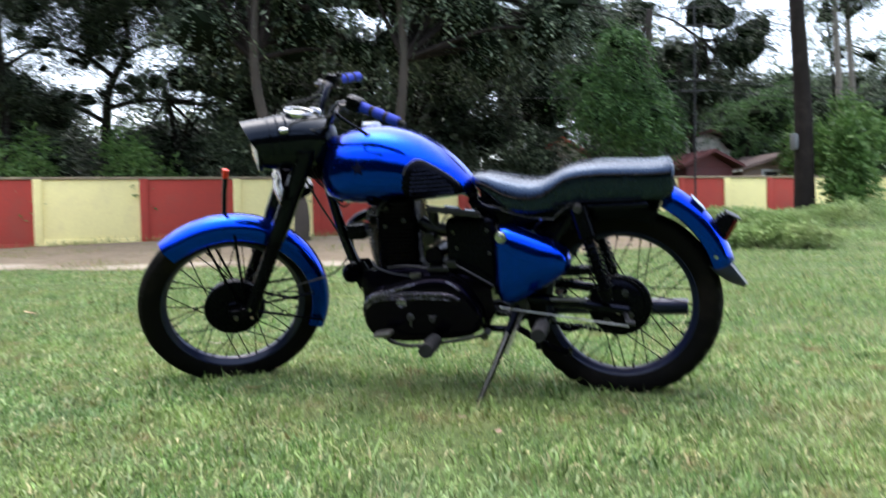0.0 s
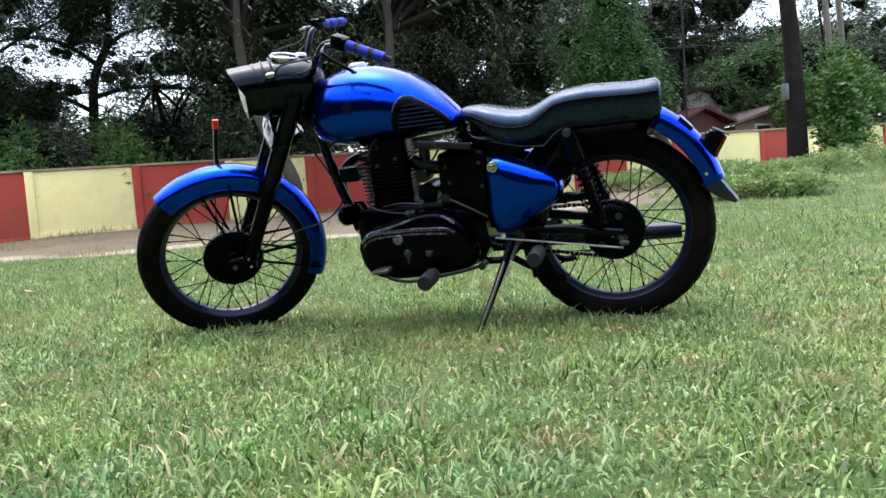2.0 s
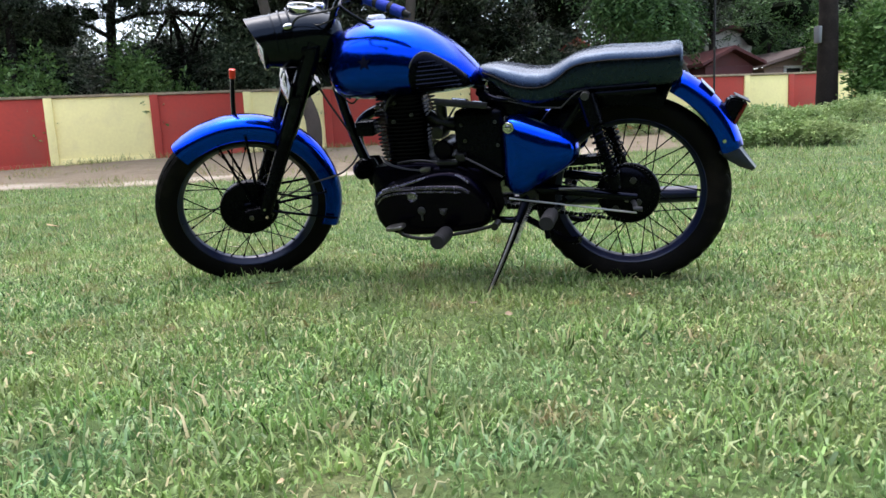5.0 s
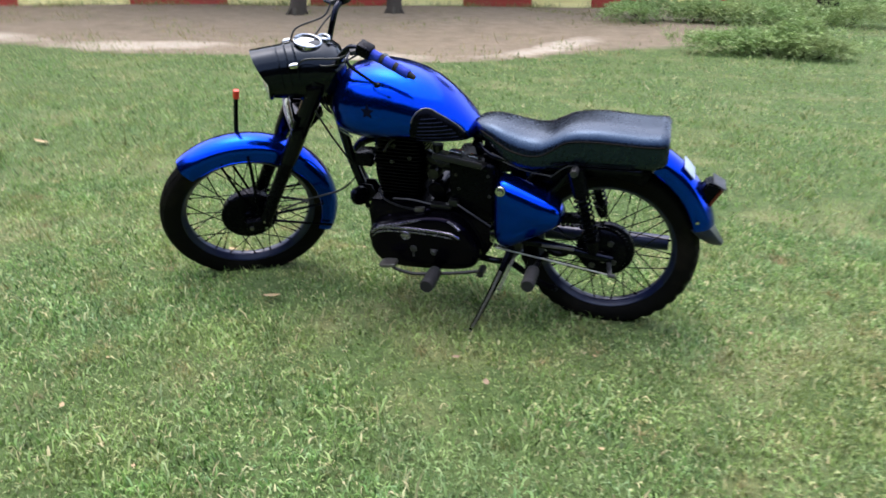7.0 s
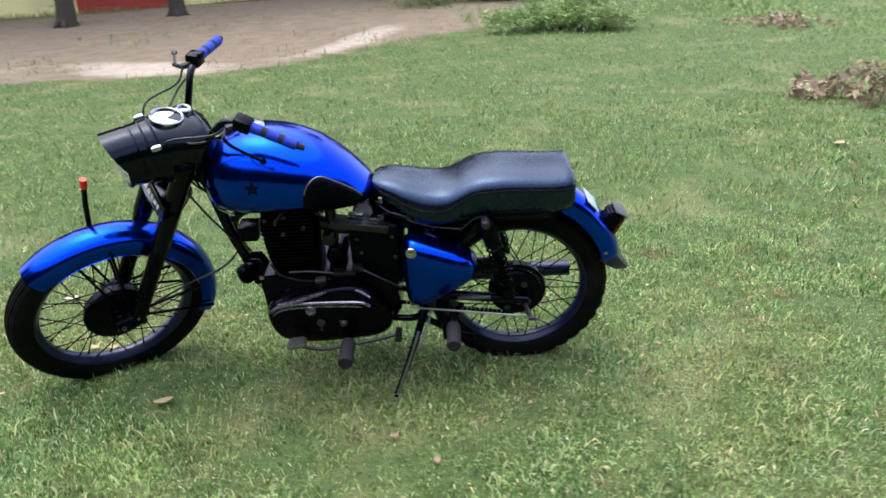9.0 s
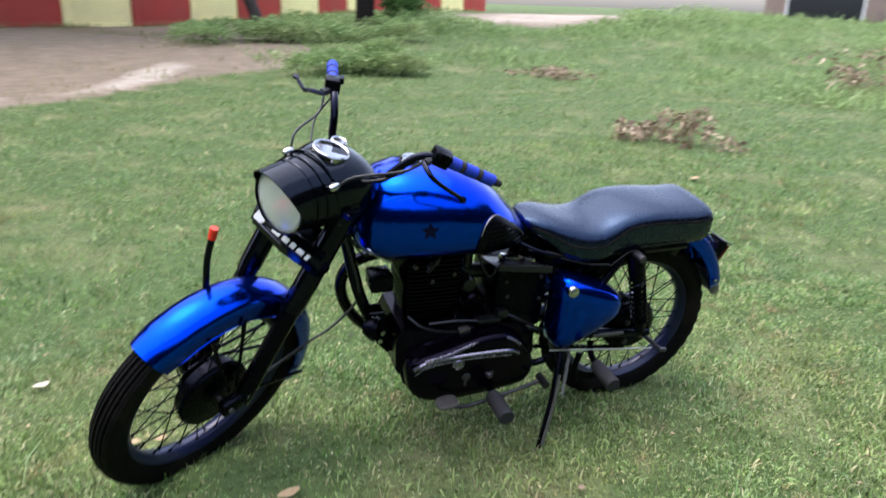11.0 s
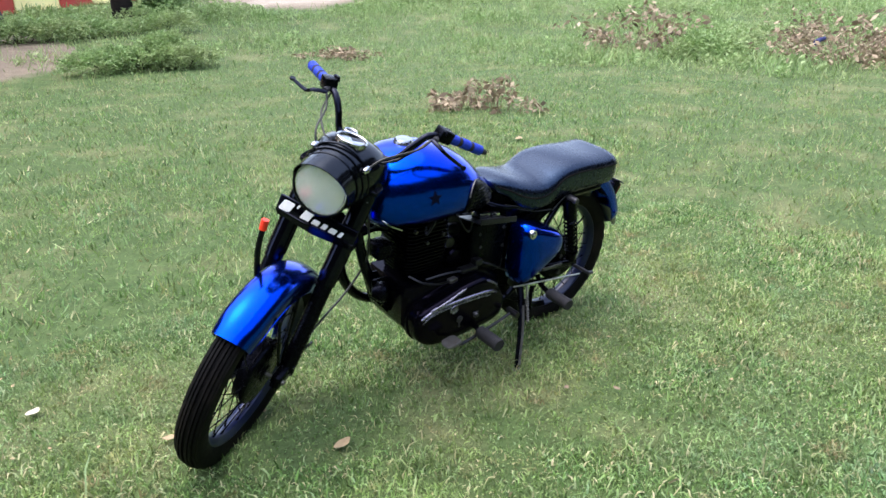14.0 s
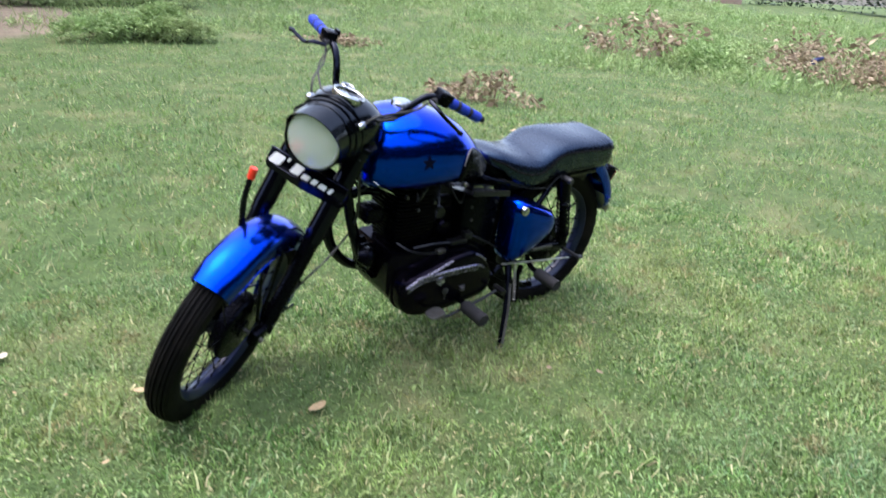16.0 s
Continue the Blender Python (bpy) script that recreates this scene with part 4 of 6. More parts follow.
# ---- buildings beyond ----
def house(x, y, turn, w, d, h, wall_mat, roof_mat, label, windows, rise=1.2, seed=0):
    ob = new("house")
    ob.matrix_world = pose(x, y, float(height(x, y)) - 0.1, 0, 0, turn)
    bm = bmesh.new()
    box(bm, (-w / 2, 0, 0), (w / 2, d, h), 0.03)
    body = part("wall", bm, wall_mat, ob)
    bm = bmesh.new()
    e = 0.35
    rings = []
    for yy in (-e, d + e):
        rings.append([(-w / 2 - e, yy, h), (0, yy, h + rise), (w / 2 + e, yy, h), (w / 2 + e, yy, h + 0.12), (0, yy, h + rise + 0.14), (-w / 2 - e, yy, h + 0.12)])
    loft(bm, rings)
    part("roof", bm, roof_mat, ob)
    if rise > 0.2:
        bm = bmesh.new()
        loft(bm, [[(-w / 2, yy, h), (w / 2, yy, h), (0, yy, h + rise - 0.02)] for yy in (0.0, 0.2)])
        part("gable", bm, wall_mat, ob)
    for wx, wz, ww, wh in windows:
        bm = bmesh.new()
        box(bm, (wx - ww / 2, -0.03, wz - wh / 2), (wx + ww / 2, 0.02, wz + wh / 2), 0.005)
        # near-black slab paints the unlit inside of the opening
        win = part("window", bm, dark_hole, body)
        bm = bmesh.new()
        for sx in (-1, 1):
            box(bm, (wx + sx * ww / 2 - 0.05, -0.07, wz - wh / 2 - 0.05), (wx + sx * ww / 2 + 0.05, -0.004, wz + wh / 2 + 0.05))
        for sz in (-1, 1):
            box(bm, (wx - ww / 2 + 0.055, -0.065, wz + sz * wh / 2 - 0.05), (wx + ww / 2 - 0.055, -0.004, wz + sz * wh / 2 + 0.05))
        part("window_frame", bm, house_white, body)
    return tagged(ob, label, "house")


house(6.5, 33.6, 14, 2.2, 3, 3.55, house_white, roof_red, "two-storey white house glimpsed between the trees", [(0.3, 2.8, 0.5, 0.9), (-0.7, 2.8, 0.4, 0.9), (-0.4, 1.2, 0.8, 1.2)], 0.4)
house(-0.3, 31.0, 8, 2.4, 3, 3.2, house_white, roof_bright, "small pale house with a bright red roof behind the trees", [(-0.5, 2.2, 0.6, 0.8), (0.6, 2.2, 0.6, 0.8)], 0.9)
house(5.7, 28.4, 27.8, 2.2, 3, 2.0, roof_red, roof_red, "small maroon-roofed shed behind the wall", [(0.4, 1.3, 0.6, 0.6)], 0.62)
house(9.6, 31.2, 27.8, 5.2, 4, 1.75, pink_wall, roof_tile, "low pale house with a faded tiled roof", [(-1.2, 1.3, 0.8, 0.9), (1.2, 1.3, 0.8, 0.9)], 0.75)
house(27.1, 19.7, -52, 4.6, 4, 3.0, pink_wall, roof_tile, "low pinkish outbuilding with a dark doorway", [(0.0, 1.1, 2.9, 2.2)], 0.9)
house(41.0, 19.0, -64, 3.0, 4, 2.6, pink_wall, roof_tile, "long faded outbuilding at the edge of the field", [(-0.5, 1.0, 0.5, 1.6)], 0.9)


# ---- pole, wires and the meter box on the trunk ----
def make_pole():
    x, y = wall_place(17.5, -1.0)
    z = float(height(x, y))
    ob = new("utility_pole")
    ob.matrix_world = pose(x, y, z)
    bm = bmesh.new()
    tube(bm, [(0, 0, -0.3), (0.02, 0, 4), (0.05, 0, 9.5)], 0.036, 8, 3, 0.03)
    part("post", bm, dark_hole, ob)
    for zz in (4.4, 4.75, 6.6, 7.2):
        bm = bmesh.new()
        box(bm, (-0.4, -0.03, zz - 0.03), (0.4, 0.03, zz + 0.03), 0.008)
        part("crossarm", bm, dark_hole, ob)
    for k, (zz, lift, end) in enumerate(((4.43, 0.0, 9.0), (4.78, 0.1, 9.2), (6.63, 0.5, 9.5), (7.23, 0.9, 9.5))):
        bm = bmesh.new()
        tube(bm, [(0.3, 0, zz), (4.0, 1.6, zz - 0.22 + lift * 0.3), (8.5, 3.6, zz - 0.15 + lift), (16, 6.6, zz + 0.3 + lift)], 0.012, 5, 6)
        part("wire", bm, wire_black, ob)
        bm = bmesh.new()
        tube(bm, [(-0.3, 0, zz), (-4.5, -1.9, zz - 0.35), (-10, -4.2, zz - 0.2), (-16, -6.6, zz + 0.3)], 0.012, 5, 6)
        part("wire", bm, wire_black, ob)
    tagged(ob, "slim dark utility pole carrying sagging wires by the wall", "pole")
    x, y = 6.36, 18.86
    ob = new("meter_box")
    ob.matrix_world = pose(x, y, float(height(x, y)) + 2.2, 0, 0, 22.7)
    bm = bmesh.new()
    box(bm, (-0.05, -0.08, -0.22), (0.05, 0.12, 0.22), 0.015)
    part("case", bm, grey_box, ob)
    bm = bmesh.new()
    box(bm, (-0.04, -0.095, -0.19), (0.04, -0.084, 0.19), 0.006)
    part("lid", bm, grey_box, ob)
    tagged(ob, "grey metal meter box fixed to the tall trunk", "meter box")


make_pole()


# ---- the motorcycle ----
# its own axes: x to the rear, y to its right, z up; it leans on its side stand with the bars turned left
bike = new("motorcycle")
bike.matrix_world = pose(0.010, -0.019, -0.018) @ pose(0, 0, 0, 0, 0, -5.85) @ pose(0, 0, 0, 9.23, 0, 0)
tagged(bike, "classic blue and black single-cylinder motorcycle leaning on its side stand", "motorcycle")
RAKE = radians(27)
PIVOT = Matrix.Translation((-0.784, 0, 0))
STEER = Matrix.Translation((-0.036, 0, 0)) @ PIVOT @ Matrix.Rotation(radians(36.5), 4, Vector((math.sin(RAKE), 0, math.cos(RAKE)))) @ PIVOT.inverted()
FRONT, REAR = Vector((-0.757, 0, 0.316)), Vector((0.693, 0, 0.313))


def wheel(name, centre, steer, tread, hub_r, label, grow):
    """Rim as the wheel's own mesh; tyre, hub and spokes under it."""
    bm = bmesh.new()
    half = [(0.2345, 0.0), (0.2345, 0.009), (0.238, 0.014), (0.2445, 0.0185), (0.2465, 0.0245), (0.252, 0.0268), (0.2525, 0.030), (0.248, 0.0315), (0.2435, 0.0285), (0.240, 0.022), (0.234, 0.017), (0.2305, 0.011), (0.2295, 0.0)]
    lathe(bm, half + [(r, -h) for r, h in half[::-1][1:-1]], 72, closed=True)
    w = link(name, bm, navy_rim, bike, label)
    w.matrix_basis = (STEER if steer else Matrix()) @ Matrix.Translation(centre) @ Matrix.Diagonal((grow, 1, grow, 1))
    bm = bmesh.new()
    n = 108
    if tread == "ribbed":
        side = [(0.246, 0.027), (0.256, 0.035), (0.270, 0.0415), (0.288, 0.044), (0.303, 0.043), (0.3105, 0.040), (0.3120, 0.0370), (0.3165, 0.0335), (0.3185, 0.0285), (0.3135, 0.0272), (0.3138, 0.0248), (0.3215, 0.0236), (0.3235, 0.0170), (0.3170, 0.0158), (0.3172, 0.0132), (0.3243, 0.0120), (0.3250, 0.0050), (0.3185, 0.0040), (0.3185, 0.0)]
    else:
        side = [(0.246, 0.027), (0.256, 0.036), (0.270, 0.0435), (0.288, 0.0470), (0.303, 0.0455), (0.3120, 0.0420), (0.3175, 0.0360), (0.3215, 0.0300), (0.3225, 0.0240), (0.3160, 0.0225), (0.3165, 0.0195), (0.3245, 0.0180), (0.3260, 0.0070), (0.3195, 0.0055), (0.3195, 0.0)]
    profile = side + [(r, -h) for r, h in side[::-1][1:]]
    lathe(bm, profile, n, closed=True)
    bm.verts.ensure_lookup_table()
    for v in bm.verts:  # tread blocks cut across the shoulders
        r = math.hypot(v.co.x, v.co.z)
        k = round(math.atan2(v.co.z, v.co.x) / (2 * math.pi) * n) % n
        cut = (k % 3 == 0 and abs(v.co.y) > 0.016 and r > 0.311) if tread == "block" else (k % 4 == 0 and 0.028 < abs(v.co.y) < 0.039 and r > 0.311)
        if cut:
            f = (r - (0.007 if tread == "block" else 0.003)) / r
            v.co.x, v.co.z = v.co.x * f, v.co.z * f
    part("tyre", bm, rubber, w, "worn black tyre dusted with dry soil", angle=30)
    bm = bmesh.new()
    lathe(bm, [(0.0, -0.058), (0.026, -0.058), (0.030, -0.052), (hub_r - 0.018, -0.050), (hub_r - 0.004, -0.046), (hub_r, -0.040), (hub_r, -0.030), (hub_r - 0.006, -0.026), (hub_r - 0.006, 0.0), (0.05, 0.008), (0.032, 0.018), (0.030, 0.034), (0.062, 0.037), (0.062, 0.042), (0.028, 0.046), (0.024, 0.062), (0.0, 0.062)], 48)
    part("brake_drum", bm, black_satin, w)
    bm = bmesh.new()
    lathe(bm, [(0.0, -0.125), (0.008, -0.125), (0.008, -0.112), (0.0125, -0.112), (0.0125, -0.100), (0.007, -0.098), (0.007, 0.098), (0.0125, 0.100), (0.0125, 0.112), (0.0, 0.112)], 8)
    part("axle", bm, steel, w, "greyed steel axle with nuts")
    families = []
    for flange, sgn in ((-0.040, 1), (-0.034, -1), (0.038, 1), (0.041, -1)):
        rh = hub_r - 0.004 if flange < 0 else 0.058
        a = radians((24 if flange < 0 else 42) * sgn)
        p, q = Vector((rh, flange, 0)), Vector((0.2335 * math.cos(a), 0.006 * (-1 if flange < 0 else 1), 0.2335 * math.sin(a)))
        bm = bmesh.new()
        tube(bm, [p, q], 0.0021, 5)
        d = (p - q).normalized()
        tube(bm, [q, q + d * 0.016], 0.0036, 5)
        me = bpy.data.meshes.new("spoke")
        bm.to_mesh(me)
        bm.free()
        me.materials.append(black_satin)
        families.append(me)
    for k in range(36):
        f, step_k = k % 4, k // 4
        sp = new("spoke", families[f])
        sp.parent = w
        sp.matrix_basis = Matrix.Rotation(2 * math.pi * step_k / 9 + (0, 0.30, 0.16, 0.47)[f], 4, "Y")
    return w


front_wheel = wheel("front_wheel", FRONT, True, "ribbed", 0.106, "spoked front wheel with a dark navy rim", 1.083)
rear_wheel = wheel("rear_wheel", REAR + Vector((0.010, 0, -0.012)), False, "block", 0.104, "spoked rear wheel with a dark navy rim", 1.016)
bm = bmesh.new()
lathe(bm, [(0.003, 0.0), (0.004, 0.002), (0.0035, 0.012), (0.0, 0.013)], 6, Matrix.Translation((0.2, 0.0, 0.12)))
part("valve", bm, rubber, front_wheel)


def fender(name, centre, radius, a0, a1, width, drop, steer, label, material, grow=0.0):
    """A rolled mudguard blade over a wheel, from angle a0 to a1 (degrees from the rear, upwards)."""
    half = [(1.0, -drop), (1.005, -drop * 0.72), (0.99, -drop * 0.45), (0.93, -drop * 0.2), (0.80, -drop * 0.06), (0.55, 0.006), (0.28, 0.0105), (0.0, 0.012)]
    outer = [(-w * width, o) for w, o in half] + [(w * width, o) for w, o in half[::-1][1:]]
    inner = [(y * 0.965, o - 0.0035) for y, o in outer[::-1]]
    lip = [(-width * 1.03, -drop - 0.001)], [(width * 1.03, -drop - 0.001)]
    section = lip[0] + outer + lip[1] + inner
    rings = []
    steps = 44
    for k in range(steps + 1):
        f = k / steps
        a = radians(a0 + (a1 - a0) * f)
        ends = 0.9 + 0.1 * min(1, 14 * min(f, 1 - f))
        r = radius + grow * f
        rings.append([(centre.x + (r + o) * math.cos(a), y * ends, centre.z + (r + o) * math.sin(a)) for y, o in section])
    bm = bmesh.new()
    loft(bm, rings)
    return part(name, bm, material, bike, label, steer, angle=50)


front_fender = fender("front_mudguard", FRONT, 0.362, 125.0, -27, 0.066, 0.062, True, "glossy blue front mudguard", blue_paint)
rear_fender = fender("rear_mudguard", REAR, 0.388, 20.5, 66, 0.080, 0.058, False, "glossy blue rear mudguard with a pale scuffed top", blue_paint, 0.03)
# forward stretch of the blue mudguard, coloured black for the seat's shade
fender("shaded_mudguard", REAR, 0.366, 66, 150, 0.078, 0.07, False, "forward part of the rear mudguard, blackened for shade under the seat", black_satin)
bm = bmesh.new()
rings = []
for x, z, w, drop in ((1.030, 0.470, 0.076, 0.050), (1.056, 0.438, 0.070, 0.044), (1.080, 0.404, 0.054, 0.030), (1.104, 0.368, 0.018, 0.008)):
    arch = [(-w, drop), (-w * 0.97, drop * 0.4), (-w * 0.8, 0.0), (0.0, -0.006), (w * 0.8, 0.0), (w * 0.97, drop * 0.4), (w, drop)]
    rings.append([(x - 0.8 * d, y, z - 0.6 * d) for y, d in arch] + [(x - 0.8 * (d + 0.004), y * 0.96, z - 0.6 * (d + 0.004)) for y, d in arch[::-1]])
loft(bm, rings)
part("mud_flap", bm, navy_rim, rear_fender, "pointed grey mud flap")
bm = bmesh.new()
for yy in (-0.0865, 0.0865):
    lathe(bm, [(0.0, -0.003), (0.006, -0.003), (0.006, 0.003), (0.0, 0.003)], 8, Matrix.Translation((1.005, yy, 0.475)))
part("fender_bolt", bm, chrome, rear_fender)
# stays of the mudguards
for yy in (-0.075, 0.075):
    for top, foot in (((-0.805, yy, 0.612), (-0.742, yy * 1.1, 0.36)), ((-0.70, yy, 0.63), (-0.715, yy * 1.1, 0.36)), ((-0.432, yy, 0.20), (-0.70, yy * 1.1, 0.315)), ((-0.45, yy, 0.33), (-0.70, yy * 1.1, 0.335))):
        bm = bmesh.new()
        tube(bm, [top, foot], 0.0055, 6)
        part("fender_stay", bm, black_satin, bike, steer=True)

# rod with the orange tip on the front mudguard
bm = bmesh.new()
tube(bm, [(-0.727, 0.062, 0.655), (-0.710, 0.084, 0.735), (-0.692, 0.091, 0.806)], 0.0092, 8)
rod = part("marker_rod", bm, black_gloss, bike, "black marker rod on the front mudguard", True)
bm = bmesh.new()
tube(bm, [(-0.6935, 0.0905, 0.800), (-0.6865, 0.0915, 0.832)], 0.0118, 10)
part("rod_tip", bm, red_cap, rod, "orange red plastic tip", True)


# ---- front fork, steering head, bars ----
def fork_at(z):
    return -0.697 + 0.517 * (z - 0.325)


for yy in (-0.098, 0.098):
    bm = bmesh.new()
    tube(bm, [(fork_at(0.315), yy, 0.315), (fork_at(0.62), yy, 0.62)], 0.0275, 14)
    leg = part("fork_leg", bm, black_satin, bike, steer=True)
    bm = bmesh.new()
    tube(bm, [(fork_at(0.60), yy, 0.60), (fork_at(0.62), yy, 0.62)], 0.031, 14)
    tube(bm, [(fork_at(0.62), yy, 0.62), (fork_at(0.93), yy, 0.93)], 0.0335, 14)
    part("fork_shroud", bm, black_gloss, leg, steer=True)
    bm = bmesh.new()
    box(bm, (-0.779, yy - 0.018, 0.285), (-0.674, yy + 0.018, 0.345), 0.012)
    part("axle_clamp", bm, black_satin, leg, steer=True)
    bm = bmesh.new()
    for zz in (0.305, 0.338):
        lathe(bm, [(0.0, -0.006), (0.007, -0.006), (0.007, 0.006), (0.0, 0.006)], 6, Matrix.Translation((-0.70, yy + math.copysign(0.020, yy), zz)))
    part("clamp_nut", bm, chrome, leg, steer=True)
bm = bmesh.new()
tube(bm, [(-0.375, 0, 0.78), (-0.315, 0, 0.90)], 0.030, 14)
part("steering_head", bm, black_satin, bike, steer=True)
for z0, z1 in ((0.735, 0.765), (0.90, 0.925)):
    bm = bmesh.new()
    x = fork_at(z0)
    loft(bm, [[(x - 0.035, -0.14, z), (x + 0.01, -0.14, z), (x + 0.10, -0.04, z), (x + 0.10, 0.04, z), (x + 0.01, 0.14, z), (x - 0.035, 0.14, z), (x - 0.045, 0, z)] for z in (z0, z1)])
    bmesh.ops.bevel(bm, geom=list(bm.edges), offset=0.005, segments=2, affect="EDGES")
    part("fork_yoke", bm, black_gloss, bike, steer=True)


def nacelle():
    """The headlamp housing, which carries the dials and runs back over the fork."""
    rings = []
    for x, zc, ry, rz, flat in ((-0.495, 0.930, 0.080, 0.080, 0.0), (-0.549, 0.930, 0.088, 0.088, 0.0), (-0.551, 0.930, 0.092, 0.093, 0.0), (-0.53, 0.929, 0.096, 0.097, 0.0), (-0.49, 0.926, 0.103, 0.103, 0.0), (-0.45, 0.922, 0.112, 0.107, 0.15), (-0.40, 0.923, 0.123, 0.108, 0.3), (-0.35, 0.925, 0.128, 0.098, 0.4), (-0.305, 0.925, 0.115, 0.080, 0.45), (-0.275, 0.925, 0.085, 0.055, 0.45)):
        ring = []
        for k in range(28):
            a = 2 * math.pi * k / 28
            c, s = math.cos(a), math.sin(a)
            e = 1 - 0.35 * flat
            ring.append((x, ry * math.copysign(abs(c) ** e, c), zc + rz * math.copysign(abs(s) ** e, s) * (1 if s > 0 else 0.92)))
        rings.append(ring)
    bm = bmesh.new()
    loft(bm, rings)
    lamp = part("headlamp_housing", bm, black_shell, bike, "glossy black headlamp housing", True, 60)
    # lens bowl, glass and its ring
    tip = Matrix.Translation((-0.557, 0, 0.930)) @ Matrix.Rotation(radians(90), 4, "Z") @ Matrix.Rotation(radians(4), 4, "X")
    bm = bmesh.new()
    lathe(bm, [(0.085, 0.002), (0.076, -0.016), (0.058, -0.034), (0.034, -0.048), (0.012, -0.054), (0.012, -0.030), (0.0, -0.028)], 40, tip)
    part("reflector", bm, reflector, lamp, "silvered bowl behind the glass", True, 60)
    bm = bmesh.new()
    outer = [(0.0, 0.024), (0.03, 0.022), (0.055, 0.016), (0.076, 0.008), (0.086, 0.0)]
    lathe(bm, outer + [(r * 0.985, h - 0.003) for r, h in outer[::-1]], 40, tip)
    glass = part("lens", bm, ribbed_glass, lamp, "clear ribbed headlamp glass", True, 60)
    glass.visible_shadow = False
    bm = bmesh.new()
    lathe(bm, [(0.085, -0.010), (0.090, -0.009), (0.0935, 0.000), (0.092, 0.006), (0.088, 0.008), (0.0855, 0.003)], 40, tip, closed=True)
    part("lens_ring", bm, black_gloss, lamp, steer=True)
    # peak over the lens
    rings = []
    for f in (0.0, 0.35, 0.7, 1.0):
        ring_o, ring_i = [], []
        for k in range(15):
            a = radians(-8 + 196 * k / 14)
            reach = max(math.sin(a), 0.0) ** 0.8
            r = 0.0985 - 0.002 * f
            x = -0.525 - 0.028 * f - 0.050 * f * reach
            ring_o.append((x, r * math.cos(a), 0.930 + r * math.sin(a)))
            ring_i.append((x, (r - 0.003) * math.cos(a), 0.930 + (r - 0.003) * math.sin(a)))
        rings.append(ring_o + ring_i[::-1])
    bm = bmesh.new()
    loft(bm, rings)
    part("lamp_peak", bm, black_shell, lamp, "glossy black peak over the headlamp", True, 50)
    for x0 in (-0.512, -0.482, -0.452):
        rings = []
        for k in range(15):
            a = radians(-5 + 190 * k / 14)
            r = 0.1005 + (0.0045 if x0 > -0.5 else 0) + (0.005 if x0 > -0.47 else 0)
            c = Vector((x0, r * math.cos(a), 0.926 + r * math.sin(a)))
            rings.append([c + Vector((0.004 * math.cos(b), 0.004 * math.sin(b) * math.cos(a), 0.004 * math.sin(b) * math.sin(a))) for b in (0, 1.26, 2.51, 3.77, 5.03)])
        bm = bmesh.new()
        loft(bm, rings)
        part("housing_rib", bm, black_shell, lamp, steer=True)
    # dial on top
    for y0, x0, r in ((0.003, -0.395, 0.047), (0.036, -0.332, 0.019)):
        m = Matrix.Translation((x0, y0, 1.024 if r > 0.03 else 1.010)) @ Matrix.Rotation(radians(90), 4, "X") @ Matrix.Rotation(radians(-12), 4, "Z")
        bm = bmesh.new()
        lathe(bm, [(0.0, 0.0), (r, 0.0), (r + 0.004, -0.004), (r + 0.005, 0.012), (r + 0.002, 0.015), (r - 0.002, 0.012), (r - 0.002, 0.006), (0.0, 0.006)], 32, m)
        bezel = part("dial_bezel", bm, chrome, lamp, "chrome dial bezel", True)
    for y0, x0, r in ((0.003, -0.395, 0.0445), (0.036, -0.332, 0.017)):
        m = Matrix.Translation((x0, y0, 1.024 if r > 0.03 else 1.010)) @ Matrix.Rotation(radians(90), 4, "X") @ Matrix.Rotation(radians(-12), 4, "Z")
        bm = bmesh.new()
        lathe(bm, [(0.0, -0.0075), (r, -0.0075), (r, -0.0105), (0.0, -0.0115)], 32, m)
        part("dial", bm, dial_glare, lamp, "glossy dial whitened for sky glare", True)
    # small pilot lamps at the sides
    for y0 in (-0.118, 0.118):
        bm = bmesh.new()
        m = Matrix.Translation((-0.465, y0 * 0.76, 0.998)) @ Matrix.Rotation(radians(90), 4, "Z")
        lathe(bm, [(0.0, 0.016), (0.007, 0.013), (0.0105, 0.006), (0.0115, -0.004), (0.010, -0.016), (0.0, -0.020)], 14, m)
        part("pilot_lamp", bm, chrome, lamp, "small chrome pilot lamp", True)
    return lamp


lamp = nacelle()

# name board under the headlamp, lettering as plain strokes
board_pose = Matrix.Translation((-0.506, 0.004, 0.775)) @ Matrix.Rotation(radians(20), 4, "Y")
bm = bmesh.new()
box(bm, (-0.006, -0.140, -0.029), (0.006, 0.140, 0.029), 0.004, board_pose)
board = part("name_board", bm, black_gloss, bike, "black name board with white lettering strokes", True)
y = 0.126
for width, low, high in ((0.039, -0.017, 0.019), (0.006, 0.009, 0.022), (0.031, -0.020, 0.021), (0.024, -0.017, 0.003), (0.017, -0.017, 0.004), (0.024, -0.017, 0.003), (0.012, -0.025, 0.005)):
    bm = bmesh.new()
    # slanting stroke with softened corners
    rings = []
    for depth in (-0.0085, -0.0060):
        ring = []
        for p in rounded(-width, 0.0, low, high, min(width, high - low) * 0.2, 0.0, 3):
            ring.append(board_pose @ Vector((depth, y + p.x - 0.35 * p.z, p.z)))
        rings.append(ring)
    loft(bm, rings)
    part("lettering_bar", bm, white_enamel, board, "white lettering stroke", True)
    y -= width + (0.022 if width == 0.006 else 0.010)
for yy in (-0.06, 0.06):
    bm = bmesh.new()
    tube(bm, [(-0.497, yy, 0.772), (-0.475, yy, 0.776), (-0.44, yy, 0.780)], 0.006, 6)
    part("board_bracket", bm, black_satin, board, steer=True)

